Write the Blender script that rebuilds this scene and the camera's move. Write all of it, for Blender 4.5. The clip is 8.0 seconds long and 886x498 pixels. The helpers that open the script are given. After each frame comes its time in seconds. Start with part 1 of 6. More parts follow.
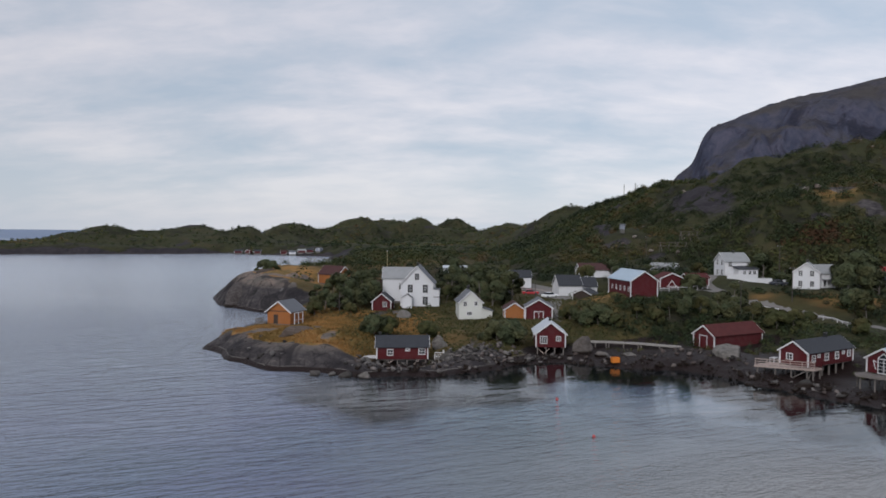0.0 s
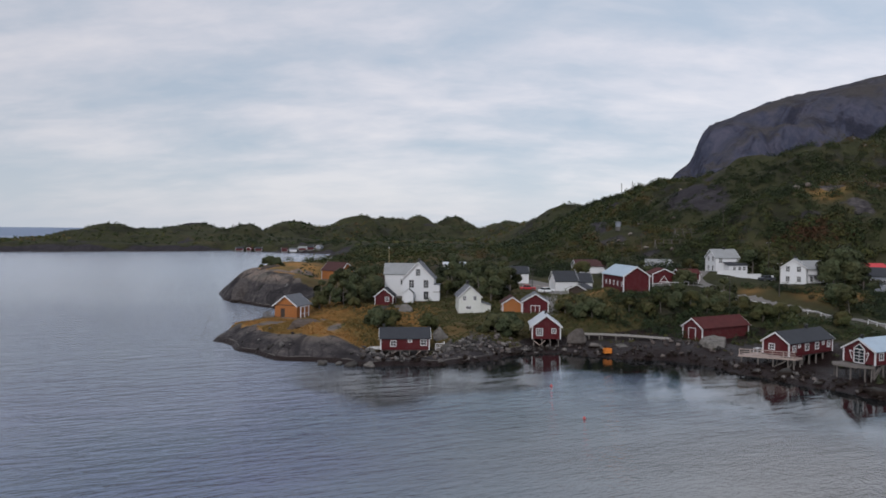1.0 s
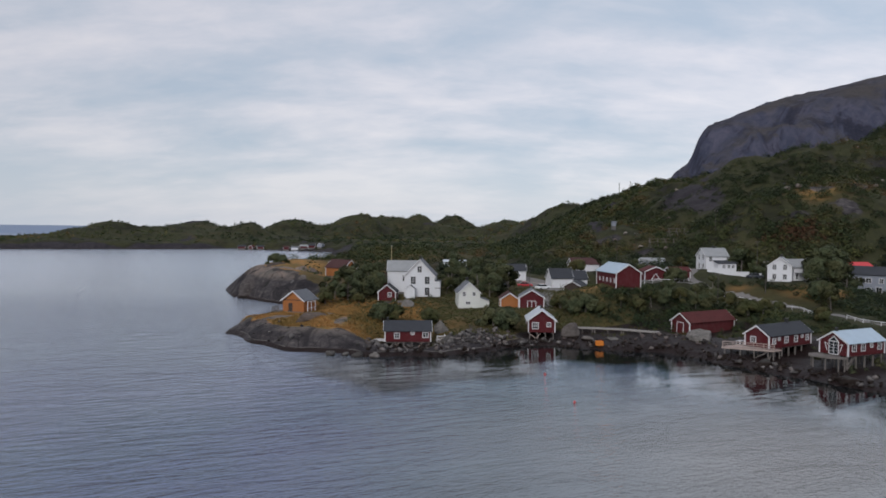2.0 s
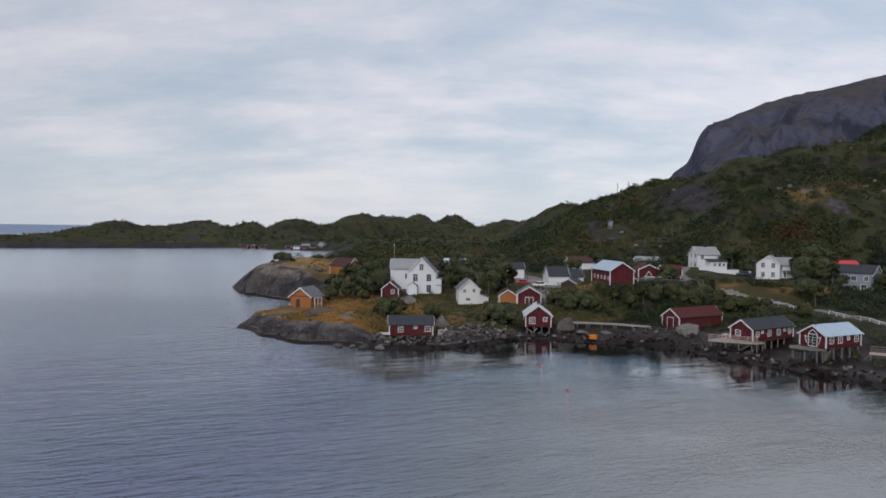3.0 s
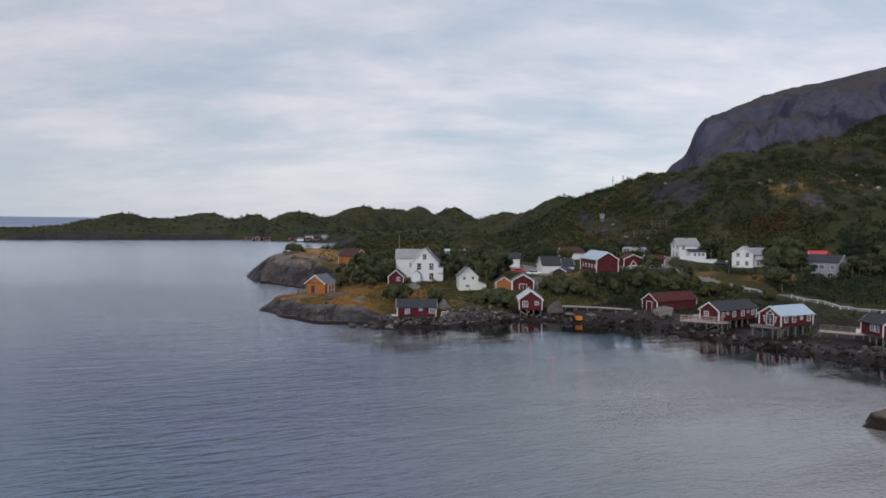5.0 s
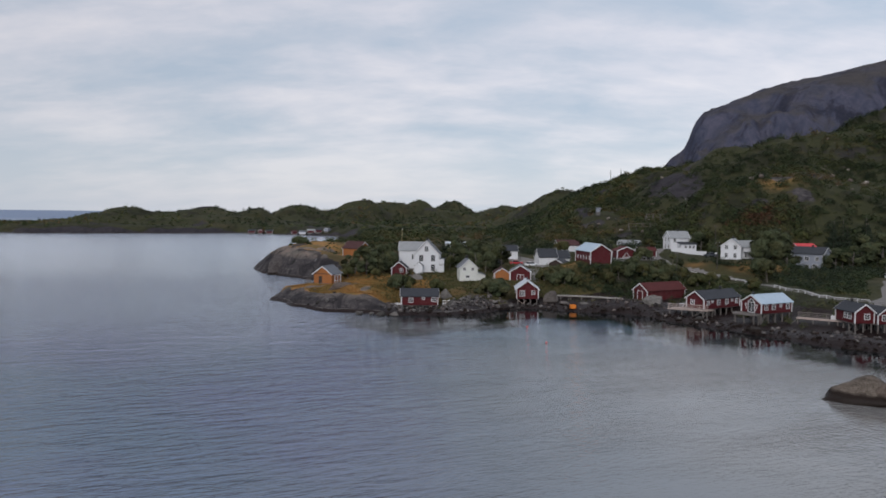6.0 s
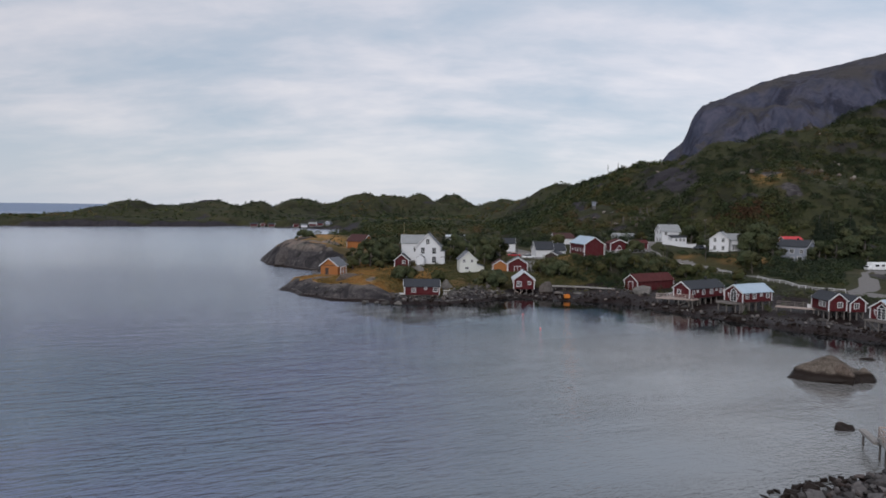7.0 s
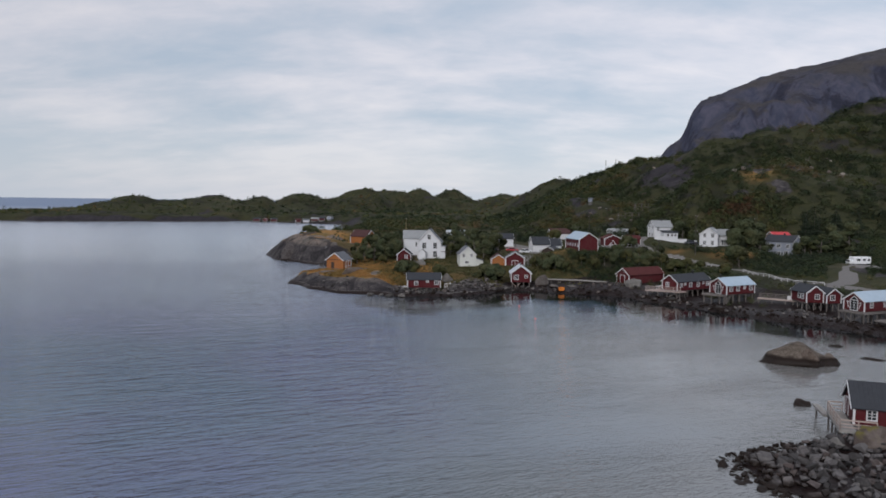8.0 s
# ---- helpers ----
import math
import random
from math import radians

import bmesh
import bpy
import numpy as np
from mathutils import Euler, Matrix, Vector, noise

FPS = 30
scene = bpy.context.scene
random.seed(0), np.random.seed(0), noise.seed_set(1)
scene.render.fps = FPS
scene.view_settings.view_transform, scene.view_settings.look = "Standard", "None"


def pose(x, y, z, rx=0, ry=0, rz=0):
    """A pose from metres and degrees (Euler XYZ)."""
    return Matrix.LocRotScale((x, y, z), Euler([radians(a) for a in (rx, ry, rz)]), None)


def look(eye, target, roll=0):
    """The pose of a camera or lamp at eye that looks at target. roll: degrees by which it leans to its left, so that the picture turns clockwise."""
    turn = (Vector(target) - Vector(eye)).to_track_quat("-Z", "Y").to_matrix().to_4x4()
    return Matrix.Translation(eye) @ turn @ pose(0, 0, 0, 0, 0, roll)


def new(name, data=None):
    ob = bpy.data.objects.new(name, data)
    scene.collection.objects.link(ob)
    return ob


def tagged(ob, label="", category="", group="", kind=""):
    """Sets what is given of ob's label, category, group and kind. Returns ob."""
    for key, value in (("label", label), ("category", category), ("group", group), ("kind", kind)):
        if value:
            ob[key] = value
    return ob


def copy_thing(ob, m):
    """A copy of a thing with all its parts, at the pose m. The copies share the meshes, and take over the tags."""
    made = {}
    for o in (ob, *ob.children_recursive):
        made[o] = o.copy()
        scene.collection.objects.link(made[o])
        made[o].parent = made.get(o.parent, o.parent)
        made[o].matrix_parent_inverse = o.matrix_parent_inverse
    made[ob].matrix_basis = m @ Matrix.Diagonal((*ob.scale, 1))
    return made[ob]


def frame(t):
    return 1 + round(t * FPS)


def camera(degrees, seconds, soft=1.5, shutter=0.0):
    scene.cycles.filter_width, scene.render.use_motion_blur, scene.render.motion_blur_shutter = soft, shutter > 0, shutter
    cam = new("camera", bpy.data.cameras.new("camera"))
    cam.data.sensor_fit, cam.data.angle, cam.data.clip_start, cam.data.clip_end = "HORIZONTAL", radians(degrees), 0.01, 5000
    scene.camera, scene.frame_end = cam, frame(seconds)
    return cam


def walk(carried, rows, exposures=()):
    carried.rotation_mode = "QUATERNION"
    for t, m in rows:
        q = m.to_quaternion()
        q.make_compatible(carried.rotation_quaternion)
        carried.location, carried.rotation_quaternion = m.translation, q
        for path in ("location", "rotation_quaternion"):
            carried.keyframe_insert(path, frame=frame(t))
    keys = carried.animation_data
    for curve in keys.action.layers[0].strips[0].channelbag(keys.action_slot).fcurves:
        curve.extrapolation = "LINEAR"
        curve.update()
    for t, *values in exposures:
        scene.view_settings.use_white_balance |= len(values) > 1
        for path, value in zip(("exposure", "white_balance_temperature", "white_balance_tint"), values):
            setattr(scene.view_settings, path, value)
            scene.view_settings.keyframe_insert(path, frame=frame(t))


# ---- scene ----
cam = camera(62.0, 8.0, soft=1.7)
PATH = [
    (0, (-0.243, -0.36, 22.378), (-0.289, 1.639, 22.326), 0.5),
    (0.5, (-0.232, -3.152, 22.387), (-0.277, -1.154, 22.331), 0.5),
    (1, (-0.4, -6.57, 22.262), (-0.443, -4.572, 22.204), 0.5),
    (1.5, (-0.496, -10.351, 22.243), (-0.538, -8.352, 22.183), 0.6),
    (3, (-0.684, -21.082, 22.173), (-0.725, -19.084, 22.111), 0.7),
    (3.5, (-0.825, -25.105, 22.192), (-0.865, -23.107, 22.128), 0.7),
    (4, (-0.893, -29.293, 22.221), (-0.933, -27.295, 22.153), 0.8),
    (4.5, (-0.943, -33.698, 22.31), (-0.982, -31.7, 22.235), 0.7),
    (6, (-1.252, -47.475, 22.488), (-1.289, -45.478, 22.387), 0.7),
    (6.5, (-1.442, -52.338, 22.636), (-1.478, -50.342, 22.525), 0.7),
    (7, (-1.466, -57.173, 22.931), (-1.501, -55.177, 22.811), 0.7),
    (7.5, (-1.469, -61.915, 23.313), (-1.504, -59.919, 23.184), 0.7),
    (8, (-1.614, -66.597, 23.652), (-1.648, -64.601, 23.517), 0.7),
]
walk(cam, [(t, look(eye, target, roll)) for t, eye, target, roll in PATH])

# ---- light ----
SUN_EL, SUN_AZ = 32.0, 200.0
world = bpy.data.worlds.new("overcast_sky")
scene.world = world
world.use_nodes = True
wn, wl = world.node_tree.nodes, world.node_tree.links
wn.clear()
w_out = wn.new("ShaderNodeOutputWorld")
w_bg = wn.new("ShaderNodeBackground")
w_sky = wn.new("ShaderNodeTexSky")
w_sky.sky_type = "NISHITA"
w_sky.sun_disc = False
w_sky.sun_elevation = radians(SUN_EL)
w_sky.sun_rotation = radians(SUN_AZ)
w_co = wn.new("ShaderNodeTexCoord")
w_sep = wn.new("ShaderNodeSeparateXYZ")
wl.new(w_co.outputs["Generated"], w_sep.inputs[0])


def wmath(op, a, b=None, c=None):
    n = wn.new("ShaderNodeMath")
    n.operation = op
    for i, v in enumerate((a, b, c)):
        if v is None:
            continue
        if isinstance(v, (int, float)):
            n.inputs[i].default_value = v
        else:
            wl.new(v, n.inputs[i])
    return n.outputs[0]


# the cloud deck lies on a high plane: the way from the eye is laid out on it
w_up = wmath("MAXIMUM", w_sep.outputs[2], 0.0)
w_div = wmath("ADD", w_up, 0.3)
w_comb = wn.new("ShaderNodeCombineXYZ")
wl.new(wmath("DIVIDE", w_sep.outputs[0], w_div), w_comb.inputs[0])
wl.new(wmath("DIVIDE", w_sep.outputs[1], w_div), w_comb.inputs[1])


def wnoise(scale, detail, rough, stretch, shift, distort=0.0):
    m = wn.new("ShaderNodeMapping")
    m.inputs["Scale"].default_value = stretch
    m.inputs["Location"].default_value = shift
    m.inputs["Rotation"].default_value = (0, 0, radians(-6))
    wl.new(w_comb.outputs[0], m.inputs[0])
    n = wn.new("ShaderNodeTexNoise")
    n.inputs["Scale"].default_value = scale
    n.inputs["Detail"].default_value = detail
    n.inputs["Roughness"].default_value = rough
    n.inputs["Distortion"].default_value = distort
    wl.new(m.outputs[0], n.inputs["Vector"])
    return n.outputs["Fac"]


w_a = wnoise(1.15, 5, 0.5, (0.75, 1.1, 1), (3.1, 0.4, 0), 0.25)
w_b = wnoise(3.0, 6, 0.54, (0.66, 1.25, 1), (7.3, 2.0, 0), 0.3)
w_c = wnoise(8.0, 5, 0.6, (0.7, 1.2, 1), (1.7, 5.2, 0), 0.4)
w_mix = wmath("ADD", wmath("ADD", wmath("MULTIPLY", w_a, 0.42), wmath("MULTIPLY", w_b, 0.42)), wmath("MULTIPLY", w_c, 0.16))
w_ramp = wn.new("ShaderNodeValToRGB")
e = w_ramp.color_ramp.elements
e[0].position, e[0].color = 0.40, (0.414, 0.478, 0.572, 1)
e[1].position, e[1].color = 0.60, (0.690, 0.670, 0.712, 1)
e.new(0.47).color = (0.496, 0.532, 0.61, 1)
e.new(0.53).color = (0.593, 0.598, 0.662, 1)
wl.new(w_mix, w_ramp.inputs[0])
# pale rim of light low over the sea
w_low = wn.new("ShaderNodeMapRange")
w_low.inputs["From Min"].default_value = 0.0
w_low.inputs["From Max"].default_value = 0.12
w_low.inputs["To Min"].default_value = 0.62
w_low.inputs["To Max"].default_value = 0.0
wl.new(w_up, w_low.inputs["Value"])
w_rim = wn.new("ShaderNodeMixRGB")
w_rim.inputs[2].default_value = (0.585, 0.62, 0.70, 1)
wl.new(w_low.outputs[0], w_rim.inputs[0])
wl.new(w_ramp.outputs[0], w_rim.inputs[1])
w_thin = wn.new("ShaderNodeMixRGB")
w_thin.blend_type = "ADD"
w_thin.inputs[0].default_value = 0.015
wl.new(w_rim.outputs[0], w_thin.inputs[1])
wl.new(w_sky.outputs[0], w_thin.inputs[2])
w_side = wn.new("ShaderNodeMixRGB")
w_side.blend_type = "MULTIPLY"
w_side.inputs[0].default_value = 1.0
wl.new(w_thin.outputs[0], w_side.inputs[1])
wl.new(wmath("ADD", 1.0, wmath("MULTIPLY", w_sep.outputs[0], 0.16)), w_side.inputs[2])
wl.new(w_side.outputs[0], w_bg.inputs[0])
w_bg.inputs[1].default_value = 1.0
wl.new(w_bg.outputs[0], w_out.inputs[0])

sun_data = bpy.data.lights.new("sun", "SUN")
sun_data.energy = 1.45
sun_data.angle = radians(24)
sun_data.color = (1.0, 0.975, 0.96)
sun = new("sun", sun_data)
SUN_WAY = Vector((math.sin(radians(SUN_AZ)) * math.cos(radians(SUN_EL)), math.cos(radians(SUN_AZ)) * math.cos(radians(SUN_EL)), math.sin(radians(SUN_EL))))
sun.matrix_world = look(SUN_WAY * 500, (0, 0, 0))
scene.view_settings.exposure = 0.0


# ---- materials ----
class Nodes:
    """A node tree that is written as nested calls."""

    def __init__(self, name):
        self.mat = bpy.data.materials.new(name)
        self.mat.use_nodes = True
        self.tree = self.mat.node_tree
        self.n, self.l = self.tree.nodes, self.tree.links
        self.bsdf = self.n["Principled BSDF"]
        self.geo = self.n.new("ShaderNodeNewGeometry")
        self.pos = self.geo.outputs["Position"]
        self.co = self.n.new("ShaderNodeTexCoord")
        self.info = self.n.new("ShaderNodeObjectInfo")

    def put(self, v, sock):
        if hasattr(v, "is_linked"):
            self.l.new(v, sock)
        elif isinstance(v, tuple) and len(v) == 3 and sock.type == "RGBA":
            sock.default_value = (*v, 1)
        else:
            sock.default_value = v

    def math(self, op, a, b=0.0, c=0.0, clamp=False):
        n = self.n.new("ShaderNodeMath")
        n.operation, n.use_clamp = op, clamp
        for i, v in enumerate((a, b, c)):
            self.put(v, n.inputs[i])
        return n.outputs[0]

    def noise(self, scale, detail=3, rough=0.55, vec=None, stretch=None, distort=0.0):
        v = vec or self.pos
        if stretch:
            m = self.n.new("ShaderNodeMapping")
            m.inputs["Scale"].default_value = stretch
            self.l.new(v, m.inputs[0])
            v = m.outputs[0]
        n = self.n.new("ShaderNodeTexNoise")
        for k, x in (("Scale", scale), ("Detail", detail), ("Roughness", rough), ("Distortion", distort)):
            n.inputs[k].default_value = x
        self.l.new(v, n.inputs["Vector"])
        return n.outputs["Fac"]

    def voronoi(self, scale, stretch=None, feature="F1", vec=None):
        v = vec or self.pos
        if stretch:
            m = self.n.new("ShaderNodeMapping")
            m.inputs["Scale"].default_value = stretch
            self.l.new(v, m.inputs[0])
            v = m.outputs[0]
        n = self.n.new("ShaderNodeTexVoronoi")
        n.feature = feature
        n.inputs["Scale"].default_value = scale
        self.l.new(v, n.inputs["Vector"])
        return n.outputs["Distance"]

    def span(self, v, a, b, lo=0.0, hi=1.0):
        n = self.n.new("ShaderNodeMapRange")
        n.interpolation_type = "SMOOTHSTEP"
        for k, x in (("Value", v), ("From Min", a), ("From Max", b), ("To Min", lo), ("To Max", hi)):
            self.put(x, n.inputs[k])
        return n.outputs[0]

    def mix(self, f, a, b, mode="MIX"):
        n = self.n.new("ShaderNodeMixRGB")
        n.blend_type = mode
        for i, v in enumerate((f, a, b)):
            self.put(v, n.inputs[i])
        return n.outputs[0]

    def axis(self, v, i):
        n = self.n.new("ShaderNodeSeparateXYZ")
        self.l.new(v, n.inputs[0])
        return n.outputs[i]

    def attribute(self, name):
        n = self.n.new("ShaderNodeAttribute")
        n.attribute_name = name
        return n.outputs["Fac"]

    def bump(self, height, strength=0.5, distance=0.1, after=None):
        n = self.n.new("ShaderNodeBump")
        n.inputs["Strength"].default_value = strength
        n.inputs["Distance"].default_value = distance
        self.l.new(height, n.inputs["Height"])
        if after:
            self.l.new(after, n.inputs["Normal"])
        return n.outputs[0]

    def done(self, color, rough=0.8, normal=None, metal=0.0, spec=0.5):
        self.put(color, self.bsdf.inputs["Base Color"])
        self.put(rough, self.bsdf.inputs["Roughness"])
        self.put(metal, self.bsdf.inputs["Metallic"])
        self.put(spec, self.bsdf.inputs["Specular IOR Level"])
        if normal:
            self.l.new(normal, self.bsdf.inputs["Normal"])
        return self.mat


def painted(name, color, board=7.0, wear=0.25, upright=True, rough=0.7):
    """Painted boards: dark joints, faded and dirty patches."""
    m = Nodes(name)
    loc = m.co.outputs["Object"]
    n1 = m.noise(0.9, 4, 0.6, loc)
    n2 = m.noise(9.0, 3, 0.6, loc, (1, 1, 0.12) if upright else (0.12, 0.12, 1))
    along = m.axis(loc, 2) if not upright else m.math("ADD", m.axis(loc, 0), m.axis(loc, 1))
    saw = m.math("FRACT", m.math("MULTIPLY", along, board))
    joint = m.span(saw, 0.0, 0.16)
    dark = tuple(c * 0.55 for c in color)
    pale = tuple(c * 0.8 + 0.06 for c in color)
    c = m.mix(m.span(n1, 0.35, 0.75, 0.0, wear), color, pale)
    c = m.mix(m.span(n2, 0.45, 0.8, 0.0, wear * 1.4), c, dark)
    c = m.mix(m.math("MULTIPLY", m.math("SUBTRACT", 1.0, joint), 0.35), c, dark)
    c = m.mix(m.math("MULTIPLY", m.info.outputs["Random"], 0.12), c, dark)
    return m.done(c, rough, m.bump(joint, 0.5, 0.03), spec=0.3)


def roofing(name, color, pitch=3.0, rough=0.7, metal=0.0, spots=0.3):
    m = Nodes(name)
    loc = m.co.outputs["Object"]
    saw = m.math("FRACT", m.math("MULTIPLY", m.axis(loc, 0), pitch))
    ridge = m.span(saw, 0.0, 0.22)
    n1 = m.noise(0.7, 5, 0.62, loc)
    n2 = m.noise(6.0, 3, 0.6, loc)
    c = m.mix(m.span(n1, 0.35, 0.7, 0.0, spots), color, tuple(x * 0.6 for x in color))
    c = m.mix(m.span(n2, 0.5, 0.8, 0.0, spots), c, tuple(x * 0.8 + 0.05 for x in color))
    return m.done(c, rough, m.bump(ridge, 0.6, 0.04), metal, 0.2)


def plain(name, color, rough=0.75, metal=0.0, scale=3.0, spread=0.3, bump=0.2, stretch=None):
    m = Nodes(name)
    loc = m.co.outputs["Object"]
    n1 = m.noise(scale, 4, 0.6, loc, stretch)
    n2 = m.noise(scale * 7, 3, 0.6, loc, stretch)
    c = m.mix(m.span(n1, 0.3, 0.75, 0.0, spread), color, tuple(x * 0.45 for x in color))
    c = m.mix(m.span(n2, 0.45, 0.8, 0.0, spread), c, tuple(min(1, x * 1.25 + 0.02) for x in color))
    c = m.mix(m.math("MULTIPLY", m.info.outputs["Random"], 0.25), c, tuple(x * 0.55 for x in color))
    return m.done(c, rough, m.bump(n2, bump, 0.03), metal)


RED = painted("falu_red_boards", (0.0783, 0.0052, 0.0087))
RED_DULL = painted("weathered_red_boards", (0.081, 0.0084, 0.0108), wear=0.4)
WHITE = painted("white_boards", (0.66, 0.67, 0.70), 6.0, 0.16, upright=False)
CREAM = painted("cream_boards", (0.62, 0.63, 0.60), 6.0, 0.15, upright=False)
OCHRE = painted("ochre_boards", (0.3312, 0.1224, 0.036), 6.0, 0.3)
BROWN = painted("dark_brown_boards", (0.045, 0.03, 0.024), 6.0, 0.3)
GREYBLUE = painted("grey_blue_boards", (0.2475, 0.27, 0.3225), 6.0, 0.15, upright=False)
TRIM = plain("white_trim_paint", (0.66, 0.66, 0.68), 0.6, spread=0.12, bump=0.05)
SLATE = roofing("dark_slate_roof", (0.0385, 0.042, 0.0504), 2.5)
GREYROOF = roofing("grey_slate_roof", (0.1275, 0.136, 0.153), 2.5)
PALEROOF = roofing("pale_metal_roof", (0.36, 0.45, 0.54), 3.0, 0.45, 0.0, 0.2)
WHITEROOF = roofing("white_sheet_roof", (0.47, 0.51, 0.56), 3.0, 0.5, 0.0, 0.15)
RUSTROOF = roofing("rusty_red_roof", (0.0813, 0.0195, 0.0195), 3.0, 0.8, 0.0, 0.6)
ASHROOF = roofing("pale_grey_sheet_roof", (0.27, 0.28, 0.29), 2.5)
BROWNROOF = roofing("brown_tile_roof", (0.066, 0.030, 0.030), 3.0, 0.8)
BRIGHTROOF = roofing("bright_red_tile_roof", (0.54, 0.063, 0.072), 3.0, 0.7)
WOOD = plain("weathered_grey_wood", (0.165, 0.148, 0.138), 0.85, scale=1.5, spread=0.5, stretch=(1, 1, 0.2))
PALEWOOD = plain("pale_new_timber", (0.416, 0.336, 0.304), 0.8, scale=1.5, spread=0.35)
GREYPLANK = plain("bleached_grey_planks", (0.29, 0.275, 0.262), 0.85, scale=1.5, spread=0.4)
DARKWOOD = plain("wet_dark_timber", (0.07, 0.06, 0.055), 0.7, spread=0.4)
STONE = plain("foundation_stone", (0.132, 0.126, 0.12), 0.9, scale=1.2, spread=0.5, bump=0.5)
BLACK = plain("black_metal", (0.02, 0.02, 0.022), 0.5, spread=0.1)
ORANGE = plain("orange_plastic", (0.675, 0.216, 0.027), 0.5, spread=0.2)
BUOY = plain("red_buoy_plastic", (0.42, 0.05, 0.05), 0.4, spread=0.1)


def glass_material():
    m = Nodes("window_glass")
    n = m.noise(0.8, 2, 0.5)
    c = m.mix(n, (0.008, 0.009, 0.011), (0.035, 0.04, 0.045))
    return m.done(c, 0.12, spec=0.35)


GLASS = glass_material()


def rock_material(name, base, wet=True, weed=1.2, joined=False, tan=0.6):
    """Smooth sea-worn granite: grey slabs with streaks, dark weed band at the water."""
    m = Nodes(name)
    chance = m.geo.outputs["Random Per Island"] if joined else m.info.outputs["Random"]
    big = m.noise(0.12, 5, 0.6)
    mid = m.noise(0.8, 5, 0.62, stretch=(1, 1, 2.2), distort=0.4)
    fine = m.noise(5.0, 4, 0.65)
    cleft = m.noise(0.3, 4, 0.55, stretch=(1.3, 0.9, 0.7), distort=1.0)
    crack = m.span(m.math("ABSOLUTE", m.math("SUBTRACT", cleft, 0.5)), 0.0, 0.016)
    c = m.mix(m.span(big, 0.35, 0.65), tuple(x * 0.7 for x in base), base)
    c = m.mix(m.span(mid, 0.4, 0.75, 0, 0.7), c, tuple(x * 1.5 + 0.02 for x in base))
    c = m.mix(m.span(mid, 0.5, 0.25, 0, 0.6), c, tuple(x * 0.4 for x in base))
    c = m.mix(m.span(fine, 0.45, 0.8, 0, 0.35), c, (0.30, 0.27, 0.24))
    c = m.mix(m.math("MULTIPLY", m.math("SUBTRACT", 1.0, crack), 0.6), c, tuple(x * 0.3 for x in base))
    c = m.mix(m.span(chance, 0.15, 0.85, 0.0, 0.85), c, tuple(x * 0.2 for x in base))
    c = m.mix(m.span(m.math("FRACT", m.math("MULTIPLY", chance, 7.3)), 0.75, 0.95, 0.0, 0.5), c, tuple(x * 1.7 + 0.03 for x in base))
    c = m.mix(m.span(m.math("FRACT", m.math("MULTIPLY", chance, 3.7)), 0.55, 0.9, 0.0, tan), c, (0.15, 0.098, 0.085))
    rough = 0.8
    if wet:
        z = m.math("ADD", m.axis(m.pos, 2), m.math("MULTIPLY", m.math("SUBTRACT", mid, 0.5), 0.5))
        c = m.mix(m.span(z, weed + 0.15, weed - 0.3), c, m.mix(fine, (0.005, 0.004, 0.004), (0.024, 0.015, 0.011)))
        rough = m.span(z, 0.5, 0.9, 0.6, 0.9)
    h = m.math("ADD", m.math("MULTIPLY", mid, 0.7), m.math("MULTIPLY", fine, 0.3))
    return m.done(c, rough, m.bump(h, 0.6, 0.25), spec=0.2)


ROCK = rock_material("sea_rock", (0.0684, 0.0619, 0.0612))
PALEROCK = rock_material("pale_boulder", (0.130, 0.122, 0.115), tan=0.15)
SHOREROCK = rock_material("grey_shore_rock", (0.135, 0.126, 0.123), weed=0.5, joined=True, tan=0.25)
DARKSHORE = rock_material("weedy_shore_rock", (0.055, 0.049, 0.048), weed=1.5, joined=True, tan=0.2)
HEAPROCK = rock_material("breakwater_heap_rock", (0.092, 0.086, 0.088), weed=0.75, joined=True, tan=0.3)
RUBBLE = rock_material("breakwater_rock", (0.092, 0.086, 0.088), weed=0.75, tan=0.3)
SLAB = rock_material("sea_worn_slab", (0.072, 0.068, 0.069), weed=0.9)
HILLSTONE = rock_material("pale_hill_stone", (0.19, 0.165, 0.145), wet=False, joined=True, tan=0.3)
TANROCK = rock_material("tan_slab", (0.185, 0.142, 0.118), wet=False)
BLEACHED = rock_material("bleached_shore_boulder", (0.15, 0.14, 0.132), weed=0.2, tan=0.1)
ISLE = rock_material("islet_rock", (0.092, 0.074, 0.060), weed=1.25, tan=0.3)


def mossy_material():
    """Brown boulder with moss on its upper side."""
    m = Nodes("mossy_boulder")
    big, fine = m.noise(0.7, 5, 0.6, distort=0.5), m.noise(6.0, 4, 0.65)
    c = m.mix(m.span(big, 0.35, 0.65), (0.062, 0.048, 0.044), (0.13, 0.108, 0.098))
    c = m.mix(m.span(fine, 0.5, 0.8, 0, 0.5), c, (0.19, 0.165, 0.15))
    up = m.axis(m.geo.outputs["Normal"], 2)
    moss = m.math("MULTIPLY", m.span(up, 0.45, 0.8), m.span(m.noise(0.9, 3), 0.46, 0.6))
    c = m.mix(m.math("MULTIPLY", moss, 0.85), c, m.mix(fine, (0.075, 0.075, 0.018), (0.17, 0.14, 0.035)))
    return m.done(c, 0.9, m.bump(m.math("ADD", big, m.math("MULTIPLY", fine, 0.4)), 0.6, 0.2), spec=0.2)


MOSSY = mossy_material()


